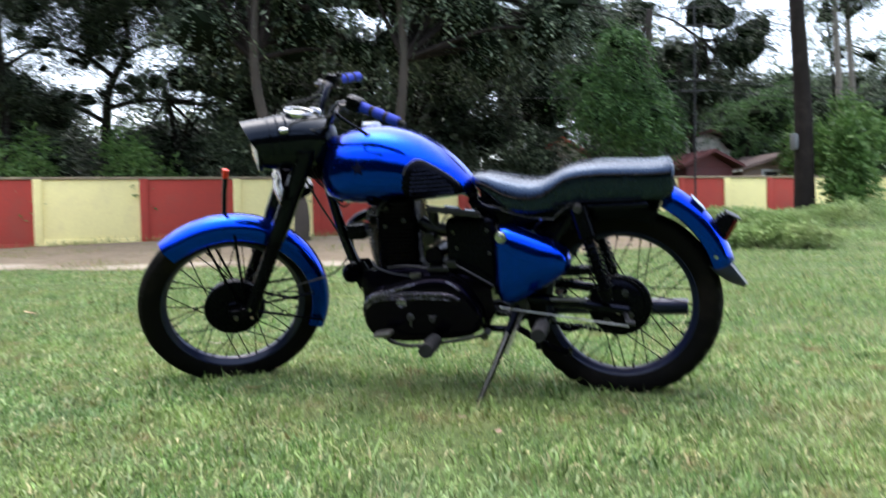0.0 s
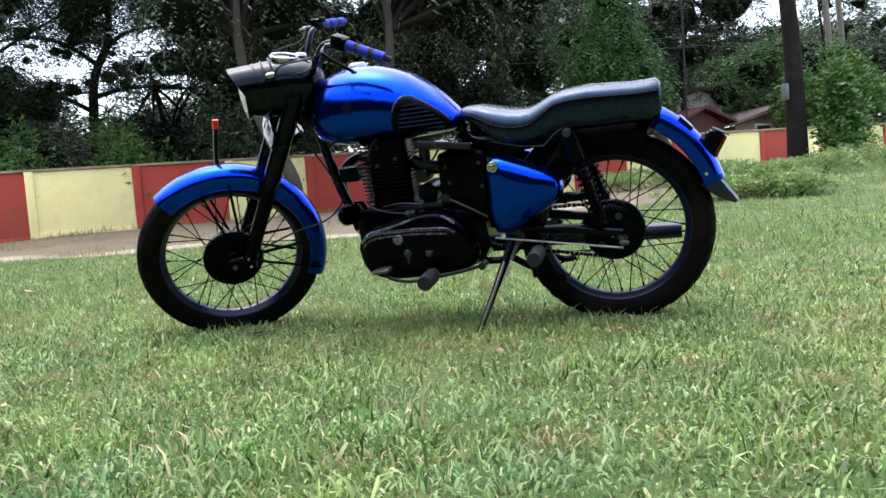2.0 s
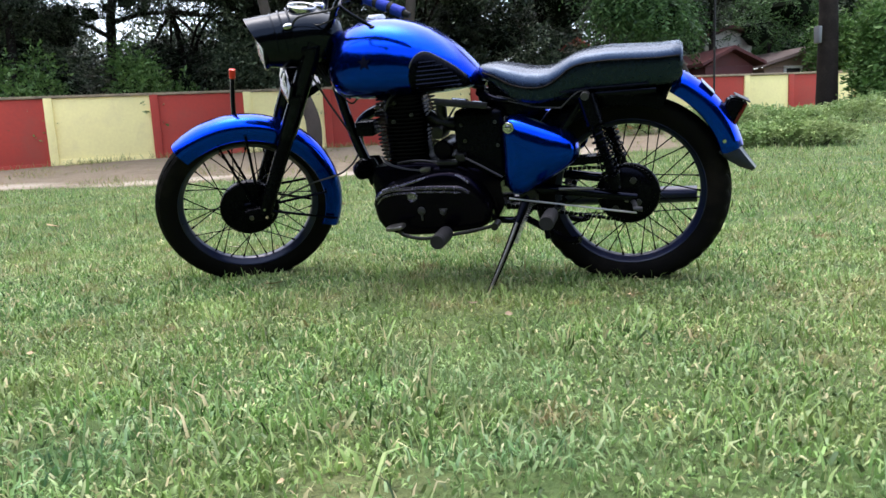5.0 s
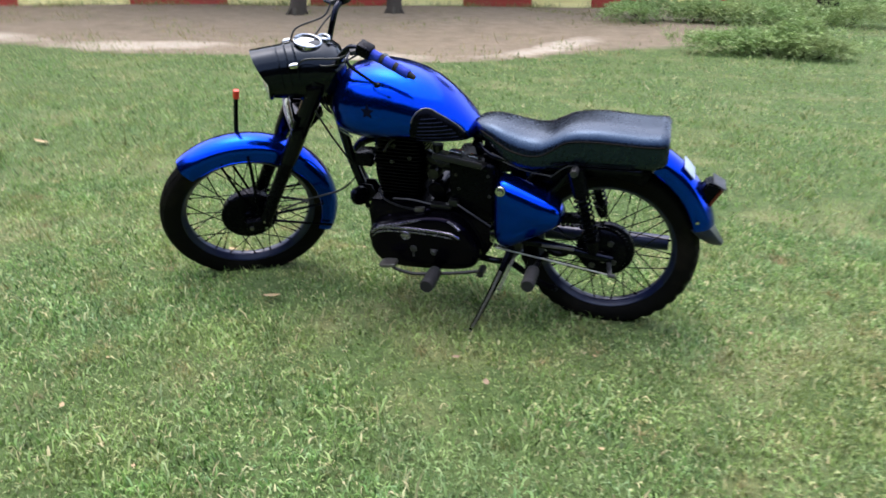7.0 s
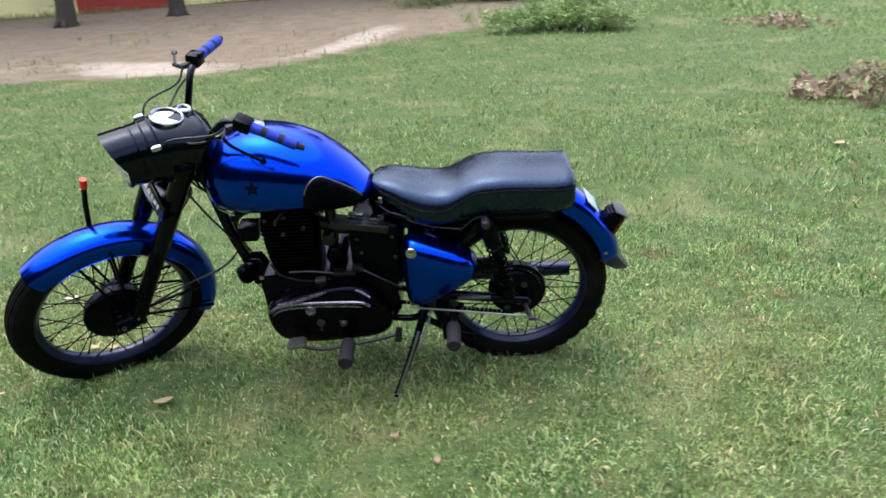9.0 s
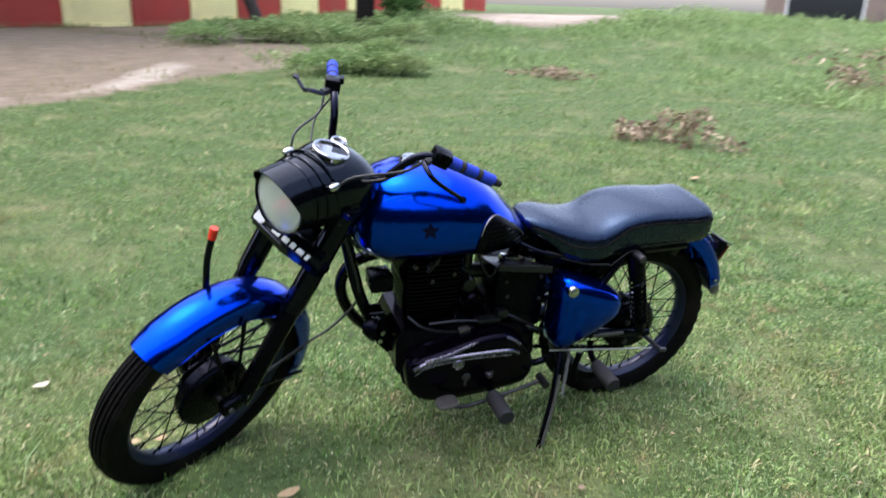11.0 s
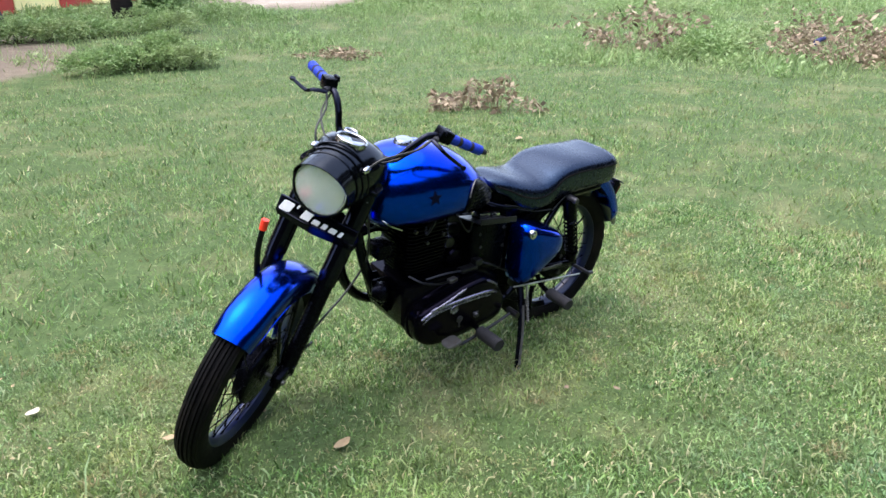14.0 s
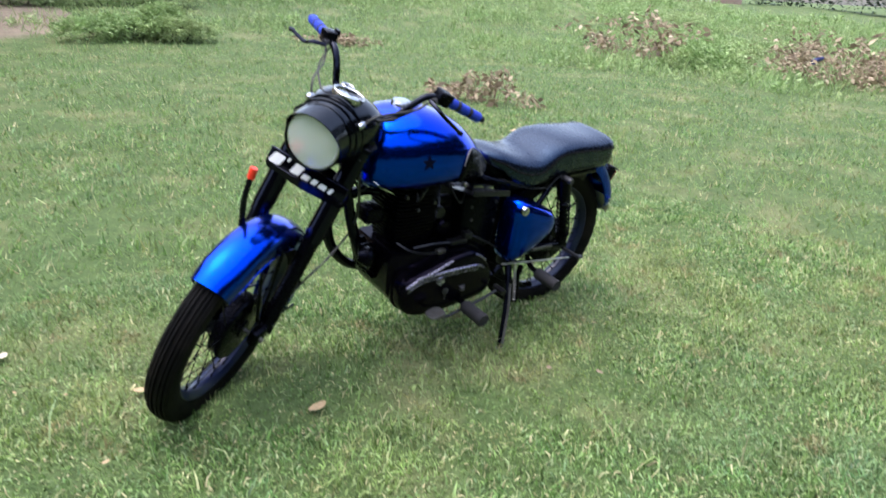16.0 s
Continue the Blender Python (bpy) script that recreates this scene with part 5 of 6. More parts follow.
bars = []
GRIP = (0.0, 0.26, 0.36, 0.62, 0.72, 1.0)
BAR_LEFT = [(-0.322, 0.0, 0.975), (-0.322, -0.07, 0.975), (-0.318, -0.125, 0.992), (-0.295, -0.165, 1.055), (-0.262, -0.195, 1.092), (-0.205, -0.245, 1.086), (-0.15, -0.295, 1.062), (-0.104, -0.340, 1.042)]
BAR_RIGHT = [(-0.322, 0.0, 0.975), (-0.318, 0.048, 0.975), (-0.304, 0.084, 0.992), (-0.280, 0.112, 1.040), (-0.255, 0.145, 1.074), (-0.205, 0.208, 1.080), (-0.15, 0.262, 1.070), (-0.104, 0.310, 1.056)]
for sgn in (-1, 1):
    for name, pts in (("handlebar", BAR_LEFT if sgn < 0 else BAR_RIGHT),):
        bm = bmesh.new()
        tube(bm, pts, 0.0115, 12, 8)
        bars.append(part(name, bm, black_gloss, bike, "black swept handlebar half", True))
    a, b = (Vector((-0.208, -0.243, 1.087)), Vector((-0.104, -0.340, 1.042))) if sgn < 0 else (Vector((-0.207, 0.205, 1.081)), Vector((-0.104, 0.310, 1.056)))
    for k in range(5):
        p, q = a.lerp(b, GRIP[k]), a.lerp(b, GRIP[k + 1] - 0.01)
        bm = bmesh.new()
        tube(bm, [p, p.lerp(q, 0.15), p.lerp(q, 0.85), q], 0.0175 if k % 2 == 0 else 0.0165, 12, 2)
        part("grip_band", bm, grip_blue if k % 2 == 0 else grip_black, bars[-1], "blue foam grip band" if k % 2 == 0 else "black foam grip band", True)
    bm = bmesh.new()
    tube(bm, [b, b.lerp(a, -0.16)], 0.0125, 10, 2, 0.009)
    part("bar_end", bm, grip_black, bars[-1], steer=True)
    # switch block and lever
    c = Vector((-0.222, -0.230, 1.092)) if sgn < 0 else Vector((-0.222, 0.190, 1.083))
    bm = bmesh.new()
    m = Matrix.Translation(c) @ (b - a).to_track_quat("X", "Z").to_matrix().to_4x4()
    box(bm, (-0.030, -0.022, -0.019), (0.024, 0.022, 0.024), 0.006, m)
    box(bm, (-0.020, -0.030, 0.012), (0.014, -0.018, 0.030), 0.003, m)
    part("switch_block", bm, black_satin, bars[-1], steer=True)
    bm = bmesh.new()
    perch = c + Vector((-0.030, -sgn * 0.012, -0.004))
    tube(bm, [c, perch, perch + Vector((-0.022, 0, 0))], 0.011, 8, 3)
    part("lever_perch", bm, alloy, bars[-1], "dull alloy lever perch", True)
    bm = bmesh.new()
    tip = Vector((-0.262, 0.298, 1.062)) if sgn > 0 else Vector((-0.212, -0.325, 1.013))
    tube(bm, [perch + Vector((-0.02, -sgn * 0.01, 0)), perch + Vector((-0.040, sgn * 0.030, -0.004)), perch + Vector((-0.030, sgn * 0.060, -0.022)), tip], 0.0075, 8, 5, 0.0055, 0.6)
    tube(bm, [tip + Vector((0, 0, -0.004)), tip + Vector((0, 0, 0.004))], 0.010, 10)
    part("lever", bm, black_gloss, bars[-1], steer=True)
    bm = bmesh.new()
    tube(bm, [perch + Vector((-0.02, -sgn * 0.008, 0)), perch + Vector((-0.06, -sgn * 0.035, -0.035)), Vector((-0.42, sgn * 0.115, 1.03)), Vector((-0.455, sgn * 0.085, 0.985))], 0.0036, 6, 8)
    part("control_cable", bm, wire_black, bars[-1], steer=True)
    bm = bmesh.new()
    tube(bm, [c + Vector((0, -sgn * 0.02, -0.01)), Vector((-0.30, sgn * 0.16, 1.02)), Vector((-0.36, sgn * 0.11, 0.99)), Vector((-0.39, sgn * 0.08, 1.00))], 0.0032, 6, 8)
    part("control_cable", bm, wire_black, bars[-1], steer=True)
bm = bmesh.new()
box(bm, (-0.345, -0.05, 0.925), (-0.300, 0.05, 0.992), 0.008)
part("bar_clamp", bm, chrome, bike, "worn chrome bar clamp", True)

# brake cable looping down the fork, and harness by the head
bm = bmesh.new()
tube(bm, [(-0.44, -0.115, 0.88), (-0.38, -0.14, 0.72), (-0.33, -0.145, 0.60), (-0.30, -0.13, 0.50), (-0.37, -0.115, 0.42), (-0.50, -0.105, 0.395), (-0.63, -0.098, 0.36)], 0.004, 6, 8)
part("brake_cable", bm, wire_black, bike, steer=True)
for k in range(4):
    bm = bmesh.new()
    o = 0.012 * k
    tube(bm, [(-0.42 + o, -0.05 + o, 0.84), (-0.37 + o, -0.045 + 0.5 * o, 0.76 - o), (-0.33 + o, -0.02, 0.74 - 2 * o), (-0.26, -0.02, 0.72 - o)], 0.0035, 6, 6)
    part("harness_wire", bm, wire_black, bike)


# ---- frame ----
FRAME = {
    "downtube": [[(-0.365, 0, 0.80), (-0.308, 0, 0.55), (-0.248, 0, 0.385)]],
    "top_tube": [[(-0.335, 0, 0.845), (-0.05, 0, 0.80), (0.22, 0, 0.69)]],
    "seat_tube": [[(0.20, 0, 0.70), (0.24, 0, 0.50), (0.28, 0, 0.33)]],
    "seat_rail": [[(0.20, s * 0.03, 0.675), (0.32, s * 0.10, 0.650), (0.56, s * 0.118, 0.652), (0.80, s * 0.118, 0.655)] for s in (-1, 1)],
    "subframe_tube": [[(0.575, s * 0.118, 0.648), (0.47, s * 0.12, 0.50), (0.36, s * 0.12, 0.345)] for s in (-1, 1)],
    "lower_rail": [[(0.24, s * 0.09, 0.23), (0.33, s * 0.10, 0.235), (0.40, s * 0.11, 0.30)] for s in (-1, 1)],
    "swingarm": [[(0.345, s * 0.118, 0.352), (0.52, s * 0.118, 0.335), (0.735, s * 0.112, 0.306)] for s in (-1, 1)],
}
RADII = {"downtube": 0.019, "top_tube": 0.019, "seat_tube": 0.017, "seat_rail": 0.0125, "subframe_tube": 0.0125, "lower_rail": 0.0125, "swingarm": 0.0175}
for name, tubes in FRAME.items():
    for pts in tubes:
        bm = bmesh.new()
        tube(bm, pts, RADII[name], 12, 6)
        part(name, bm, black_gloss, bike)
bm = bmesh.new()
tube(bm, [(-0.372, 0, 0.775), (-0.325, 0, 0.895)], 0.034, 16)
part("head_tube", bm, black_gloss, bike)
# lugs and plates where the engine hangs
for pts in (((-0.285, 0.46), (-0.225, 0.46), (-0.175, 0.36), (-0.205, 0.30), (-0.255, 0.36)),):
    for yy in (-0.028, 0.024):
        bm = bmesh.new()
        loft(bm, [[(x, yy, z) for x, z in pts], [(x, yy + 0.005, z) for x, z in pts]])
        part("engine_plate", bm, black_satin, bike)
for x, z in ((-0.262, 0.445), (-0.245, 0.43), (-0.255, 0.405), (-0.225, 0.385), (-0.235, 0.355)):
    bm = bmesh.new()
    lathe(bm, [(0.0, -0.008), (0.009, -0.008), (0.009, 0.0), (0.0, 0.0)], 6, Matrix.Translation((x, -0.029, z)))
    part("plate_bolt", bm, chrome, bike, "chrome bolt head on the engine plate")
# regulator and horn block before the engine
bm = bmesh.new()
lathe(bm, [(0.0, -0.03), (0.036, -0.028), (0.040, -0.015), (0.034, 0.0), (0.02, 0.02), (0.0, 0.022)], 20, Matrix.Translation((-0.275, -0.055, 0.425)) @ Matrix.Rotation(radians(60), 4, "Z"))
part("horn", bm, black_satin, bike)
bm = bmesh.new()
box(bm, (-0.275, -0.05, 0.545), (-0.205, 0.03, 0.60), 0.006)
part("coil_bracket", bm, black_satin, bike)


# ---- tank ----
TANK_LOW = 0.40


def tank():
    """A full teardrop: widest below the middle, rounded over the top and tucked in beneath."""
    rows = ((-0.342, 0.775, 0.806, 0.028), (-0.337, 0.742, 0.840, 0.066), (-0.324, 0.712, 0.876, 0.102), (-0.298, 0.693, 0.912, 0.134), (-0.258, 0.683, 0.938, 0.160), (-0.205, 0.679, 0.953, 0.178), (-0.140, 0.678, 0.957, 0.186), (-0.075, 0.679, 0.949, 0.186), (-0.012, 0.681, 0.931, 0.180), (0.045, 0.683, 0.904, 0.168), (0.095, 0.686, 0.869, 0.152), (0.142, 0.690, 0.827, 0.130), (0.183, 0.696, 0.783, 0.102), (0.210, 0.705, 0.750, 0.070), (0.221, 0.716, 0.734, 0.035))
    n = 48
    rings = []
    for x, z0, z1, w in rows:
        zc = z0 + (z1 - z0) * TANK_LOW
        ring = []
        for k in range(n):
            a = 2 * math.pi * k / n
            c, s = math.cos(a), math.sin(a)
            e = 0.98 if s > 0 else 0.74
            ring.append((x, w * math.copysign(abs(c) ** 0.88, c), zc + (z1 - zc if s > 0 else zc - z0) * math.copysign(abs(s) ** e, s)))
        rings.append(ring)
    bm = bmesh.new()
    loft(bm, rings)
    bmesh.ops.subdivide_edges(bm, edges=list(bm.edges), cuts=1, use_grid_fill=True, smooth=0.8)
    return part("fuel_tank", bm, blue_paint, bike, "glossy metallic blue teardrop fuel tank", angle=80), rows


def tank_width(x, z, rows):
    """Half width of the tank at x and z."""
    xs = [r[0] for r in rows]
    z0, z1, w = (np.interp(x, xs, [r[k] for r in rows]) for k in (1, 2, 3))
    zc = z0 + (z1 - z0) * TANK_LOW
    f = (z - zc) / (z1 - zc) if z > zc else (zc - z) / (zc - z0)
    s = min(abs(f), 0.999) ** (1 / (0.98 if z > zc else 0.74))
    return w * math.sqrt(max(1 - s * s, 0)) ** 0.88


fuel_tank, TANK = tank()
# knee pads with raised ribs and a bright beaded edge
PAD = [(0.000, 0.712), (0.004, 0.760), (0.018, 0.806), (0.040, 0.829), (0.066, 0.831), (0.100, 0.812), (0.145, 0.780), (0.178, 0.748), (0.192, 0.722), (0.180, 0.703), (0.090, 0.700), (0.020, 0.702)]
for sgn in (-1, 1):
    rim = curve_points([(x, 0, z) for x, z in PAD + PAD[:1]], 4)[:-1]
    cx, cz = 0.085, 0.755
    rings = []
    for f, lift in ((1.0, -0.004), (1.0, 0.0045), (0.95, 0.0075), (0.80, 0.0085), (0.5, 0.0085), (0.12, 0.0085)):
        ring = []
        for p in rim:
            x, z = cx + (p.x - cx) * f, cz + (p.z - cz) * f
            ring.append((x, sgn * (tank_width(x, z, TANK) + lift), z))
        rings.append(ring)
    bm = bmesh.new()
    loft(bm, rings)
    pad = part("knee_pad", bm, black_satin, fuel_tank, "black ribbed rubber knee pad")
    for k in range(7):
        z = 0.716 + 0.014 * k
        x0 = 0.012 + 0.0035 * k
        x1 = np.interp(z, [0.70, 0.722, 0.748, 0.78, 0.812], [0.175, 0.182, 0.168, 0.135, 0.09])
        bm = bmesh.new()
        tube(bm, [(x, sgn * (tank_width(x, z, TANK) + 0.0095), z) for x in np.linspace(x0 + 0.01, x1 - 0.012, 5)], 0.0032, 5, 2)
        part("pad_rib", bm, black_gloss, pad)
    bm = bmesh.new()
    tube(bm, [(p.x, sgn * (tank_width(p.x, p.z, TANK) + 0.004), p.z) for p in rim[6:30]], 0.0026, 5, 1)
    part("pad_edging", bm, steel, pad, "thin grey edging")
    # dark star sticker on the flank
    bm = bmesh.new()
    pts = []
    for k in range(10):
        a = radians(90 + 36 * k)
        r = 0.028 if k % 2 == 0 else 0.012
        x, z = -0.150 + r * math.cos(a), 0.815 + r * math.sin(a)
        pts.append((x, z))
    loft(bm, [[(x, sgn * (tank_width(x, z, TANK) + o), z) for x, z in pts] for o in (0.0, 0.0022)])
    part("star_sticker", bm, star_navy, fuel_tank, "dark star sticker")
bm = bmesh.new()
lathe(bm, [(0.0, 0.016), (0.028, 0.014), (0.034, 0.006), (0.036, -0.006), (0.0, -0.010)], 24, Matrix.Translation((-0.16, 0.0, 0.955)) @ Matrix.Rotation(radians(90), 4, "X"))
part("filler_cap", bm, chrome, fuel_tank, "chrome filler cap")
bm = bmesh.new()
tube(bm, [(-0.325, -0.05, 0.735), (-0.31, -0.105, 0.74), (-0.285, -0.128, 0.72), (-0.24, -0.13, 0.695)], 0.0035, 6, 6)
part("tank_piping", bm, chrome, fuel_tank, "bright seam edging")


# ---- seat ----
def seat():
    rows = ((0.214, 0.740, 0.752, 0.766, 0.055), (0.235, 0.722, 0.744, 0.772, 0.082), (0.28, 0.698, 0.730, 0.772, 0.108), (0.335, 0.652, 0.703, 0.760, 0.129), (0.385, 0.635, 0.690, 0.748, 0.140), (0.43, 0.632, 0.687, 0.744, 0.144), (0.465, 0.637, 0.694, 0.747, 0.145), (0.50, 0.645, 0.714, 0.764, 0.144), (0.54, 0.657, 0.742, 0.782, 0.143), (0.58, 0.659, 0.752, 0.792, 0.143), (0.65, 0.661, 0.756, 0.797, 0.143), (0.73, 0.663, 0.754, 0.793, 0.143), (0.80, 0.665, 0.752, 0.789, 0.142), (0.845, 0.668, 0.753, 0.791, 0.140), (0.868, 0.675, 0.754, 0.792, 0.136), (0.880, 0.690, 0.752, 0.780, 0.127))
    rings = []
    for x, z0, ze, z1, w in rows:
        d, h = z1 - ze, ze - z0
        half = [(0.0, z0), (0.6, z0), (0.93, z0 + 0.004), (0.985, z0 + 0.2 * h), (1.0, z0 + 0.45 * h), (0.998, z0 + 0.75 * h), (0.986, ze), (0.955, ze + 0.28 * d), (0.89, ze + 0.55 * d), (0.76, ze + 0.78 * d), (0.52, ze + 0.94 * d), (0.25, ze + 0.99 * d), (0.0, z1)]
        rings.append([(x, w * k, z) for k, z in half] + [(x, -w * k, z) for k, z in half[::-1][1:-1]])
    bm = bmesh.new()
    loft(bm, rings)
    s = part("seat", bm, vinyl, bike, "black vinyl dual seat with a stepped pillion part", angle=60)
    for sgn in (-1, 1):
        bm = bmesh.new()
        tube(bm, [(x, sgn * (w * 0.985 + 0.001), ze) for x, z0, ze, z1, w in rows[1:-1]], 0.0036, 6, 3)
        part("seat_piping", bm, rubber, s)
    bm = bmesh.new()
    tube(bm, [(0.50, -0.144, 0.668), (0.58, -0.146, 0.674), (0.68, -0.146, 0.676), (0.78, -0.145, 0.678)], 0.003, 5, 4)
    part("seat_trim", bm, black_satin, s)
    return s


seat()

# ---- tool boxes ----
BOX = [(0.306, 0.500), (0.306, 0.560), (0.318, 0.592), (0.345, 0.602), (0.42, 0.578), (0.495, 0.548), (0.528, 0.522), (0.538, 0.490), (0.522, 0.455), (0.45, 0.408), (0.385, 0.372), (0.345, 0.358), (0.318, 0.372), (0.306, 0.415)]
for sgn in (-1, 1):
    rim = curve_points([(0.306 + (x - 0.306) * 1.08, 0, 0.600 + (z - 0.600) * 1.10) for x, z in BOX + BOX[:1]], 3)[:-1]
    cx, cz = 0.41, 0.48
    rings = []
    for f, y in ((0.97, 0.105), (1.0, 0.112), (1.0, 0.140), (0.99, 0.158), (0.965, 0.173), (0.92, 0.186), (0.85, 0.196), (0.74, 0.204), (0.58, 0.210), (0.38, 0.2135), (0.18, 0.215), (0.05, 0.2153)):
        rings.append([(cx + (p.x - cx) * f, sgn * y, cz + (p.z - cz) * f) for p in rim])
    bm = bmesh.new()
    loft(bm, rings)
    tool = part("tool_box", bm, blue_paint, bike, "glossy blue triangular tool box", angle=70)
    bm = bmesh.new()
    m = Matrix.Translation((0.338, 0, 0.572)) @ (Matrix() if sgn > 0 else Matrix.Rotation(math.pi, 4, "Z"))
    lathe(bm, [(0.0, 0.214), (0.007, 0.214), (0.010, 0.212), (0.011, 0.196)], 16, m)
    part("lock", bm, chrome, tool, "round chrome lock")
    bm = bmesh.new()
    lathe(bm, [(0.012, 0.195), (0.012, 0.2085), (0.0175, 0.2085), (0.019, 0.206), (0.019, 0.195)], 20, m)
    part("lock_collar", bm, chrome, tool, "ringed lock collar")


# ---- engine ----
def slab(bm, x0, x1, y0, y1, z0, z1, r):
    """A block with rounded vertical edges."""
    ring = rounded(x0, x1, y0, y1, r, 0)
    return loft(bm, [[(p.x, p.z, z) for p in ring] for z in (z0, z1)])


bm = bmesh.new()
slab(bm, -0.160, -0.004, -0.070, 0.070, 0.40, 0.70, 0.05)
barrel = part("cylinder", bm, engine_black, bike, "black finned engine cylinder")
for k in range(17):
    z = 0.452 + 0.0140 * k
    g = 0.012 * math.sin(math.pi * k / 16) + (0.006 if k > 9 else 0)
    bm = bmesh.new()
    slab(bm, -0.168 - g, 0.004 + g * 0.6, -0.084 - g, 0.084 + g, z, z + 0.0042, 0.03)
    part("cooling_fin", bm, engine_black, barrel)
bm = bmesh.new()
slab(bm, -0.165, 0.0, -0.075, 0.075, 0.682, 0.705, 0.03)
for x, y in ((-0.12, -0.055), (-0.03, -0.055), (-0.12, 0.055), (-0.03, 0.055)):
    lathe(bm, [(0.0, -0.02), (0.022, -0.018), (0.024, 0.0), (0.0, 0.0)], 14, Matrix.Translation((x, y, 0.705)) @ Matrix.Rotation(radians(90), 4, "X"))
part("rocker_cover", bm, engine_black, bike)
for x, z in ((-0.155, 0.655), (-0.09, 0.665), (-0.03, 0.62), (-0.10, 0.60)):
    bm = bmesh.new()
    lathe(bm, [(0.0, -0.012), (0.007, -0.012), (0.008, 0.0), (0.0, 0.0)], 6, Matrix.Translation((x, -0.094, z)))
    part("head_nut", bm, alloy, barrel, "greyed head nut")
bm = bmesh.new()
tube(bm, [(-0.10, -0.085, 0.655), (-0.115, -0.105, 0.66), (-0.12, -0.118, 0.645), (-0.09, -0.12, 0.69), (-0.03, -0.06, 0.715)], 0.0045, 6, 5)
part("spark_lead", bm, wire_black, bike)

# crankcase and gearbox
bm = bmesh.new()
side = [(-0.205, 0.40), (-0.19, 0.44), (-0.02, 0.452), (0.08, 0.44), (0.20, 0.42), (0.275, 0.37), (0.285, 0.29), (0.255, 0.235), (0.12, 0.212), (-0.06, 0.205), (-0.15, 0.225), (-0.20, 0.29)]
loft(bm, [[(-0.01 + (x + 0.01) * f, y, 0.32 + (z - 0.32) * f) for x, z in side] for f, y in ((0.9, -0.118), (1.0, -0.108), (1.0, 0.118), (0.9, 0.13))])
part("crankcase", bm, engine_black, bike, "greasy black crankcase")
COVER = [(-0.186, 0.317), (-0.176, 0.350), (-0.15, 0.372), (-0.105, 0.388), (-0.04, 0.406), (0.03, 0.426), (0.09, 0.435), (0.14, 0.430), (0.185, 0.408), (0.215, 0.375), (0.245, 0.325), (0.255, 0.285), (0.242, 0.243), (0.20, 0.222), (0.10, 0.208), (-0.01, 0.200), (-0.09, 0.203), (-0.145, 0.220), (-0.175, 0.258)]
rim = curve_points([(x, 0, z) for x, z in COVER + COVER[:1]], 3)[:-1]
cx, cz = 0.02, 0.305
rings = [[(cx + (p.x - cx) * f, y, cz + (p.z - cz) * f) for p in rim] for f, y in ((1.03, -0.112), (1.03, -0.124), (1.0, -0.126), (1.0, -0.160), (0.985, -0.176), (0.94, -0.188), (0.87, -0.194), (0.6, -0.198), (0.25, -0.200), (0.05, -0.200))]
bm = bmesh.new()
loft(bm, rings)
cover = part("primary_cover", bm, engine_black, bike, "glossy black primary cover with pale highlight ridges", angle=60)
# raised ridges; their pale lavender metal paints the cover's highlight streaks
for pts, r in (([(-0.165, 0.340), (-0.14, 0.362), (-0.10, 0.374), (-0.02, 0.378), (0.08, 0.378), (0.15, 0.374), (0.182, 0.358)], 0.0065), ([(-0.135, 0.372), (-0.06, 0.390), (0.03, 0.412), (0.09, 0.421), (0.145, 0.415), (0.185, 0.392)], 0.0055), ([(-0.165, 0.318), (-0.14, 0.345), (-0.10, 0.358), (-0.02, 0.3635), (0.08, 0.3635), (0.155, 0.358)], 0.004)):
    bm = bmesh.new()
    path = []
    for x, z in pts:
        d = max(abs((x - cx) / 0.215), abs((z - cz) / 0.125))
        path.append((x, -0.198 + 0.022 * max(d - 0.72, 0) / 0.28, z))
    tube(bm, path, r, 8, 6)
    part("cover_ridge", bm, ridge_metal, cover, "raised ridge coloured pale as a highlight streak")
bm = bmesh.new()
lathe(bm, [(0.010, -0.200), (0.0165, -0.203), (0.0185, -0.201), (0.020, -0.198), (0.016, -0.190)], 24, Matrix.Translation((-0.025, 0, 0.348)))
part("filler_ring", bm, ridge_metal, cover, "polished inspection cap ring")
bm = bmesh.new()
lathe(bm, [(0.0, -0.206), (0.010, -0.206), (0.0145, -0.203), (0.0145, -0.196)], 12, Matrix.Translation((0.005, 0, 0.297)))
box(bm, (0.001, -0.204, 0.262), (0.009, -0.198, 0.292), 0.002)
part("level_plug", bm, alloy, cover, "grey level plug")
bm = bmesh.new()
lathe(bm, [(0.0, -0.212), (0.008, -0.212), (0.012, -0.204), (0.012, -0.19)], 10, Matrix.Translation((0.085, 0, 0.292)))
box(bm, (0.07, -0.203, 0.298), (0.10, -0.197, 0.304), 0.002)
part("drain_plug", bm, alloy, cover, "grey plug")
# dynamo, oil lines and carburettor
bm = bmesh.new()
lathe(bm, [(0.0, -0.075), (0.030, -0.075), (0.036, -0.068), (0.036, 0.06), (0.0, 0.065)], 20, Matrix.Translation((0.065, 0, 0.485)))
part("dynamo", bm, engine_black, bike)
bm = bmesh.new()
lathe(bm, [(0.0, -0.055), (0.022, -0.05), (0.026, -0.03), (0.026, 0.03), (0.0, 0.04)], 16, Matrix.Translation((0.045, -0.01, 0.545)))
tube(bm, [(0.0, 0, 0.60), (0.04, 0, 0.575), (0.10, 0, 0.565), (0.14, 0, 0.56)], 0.025, 12, 3)
tube(bm, [(0.05, 0, 0.53), (0.05, 0, 0.645)], 0.020, 12, 2)
part("carburettor", bm, line_steel, bike, "dirty alloy carburettor")
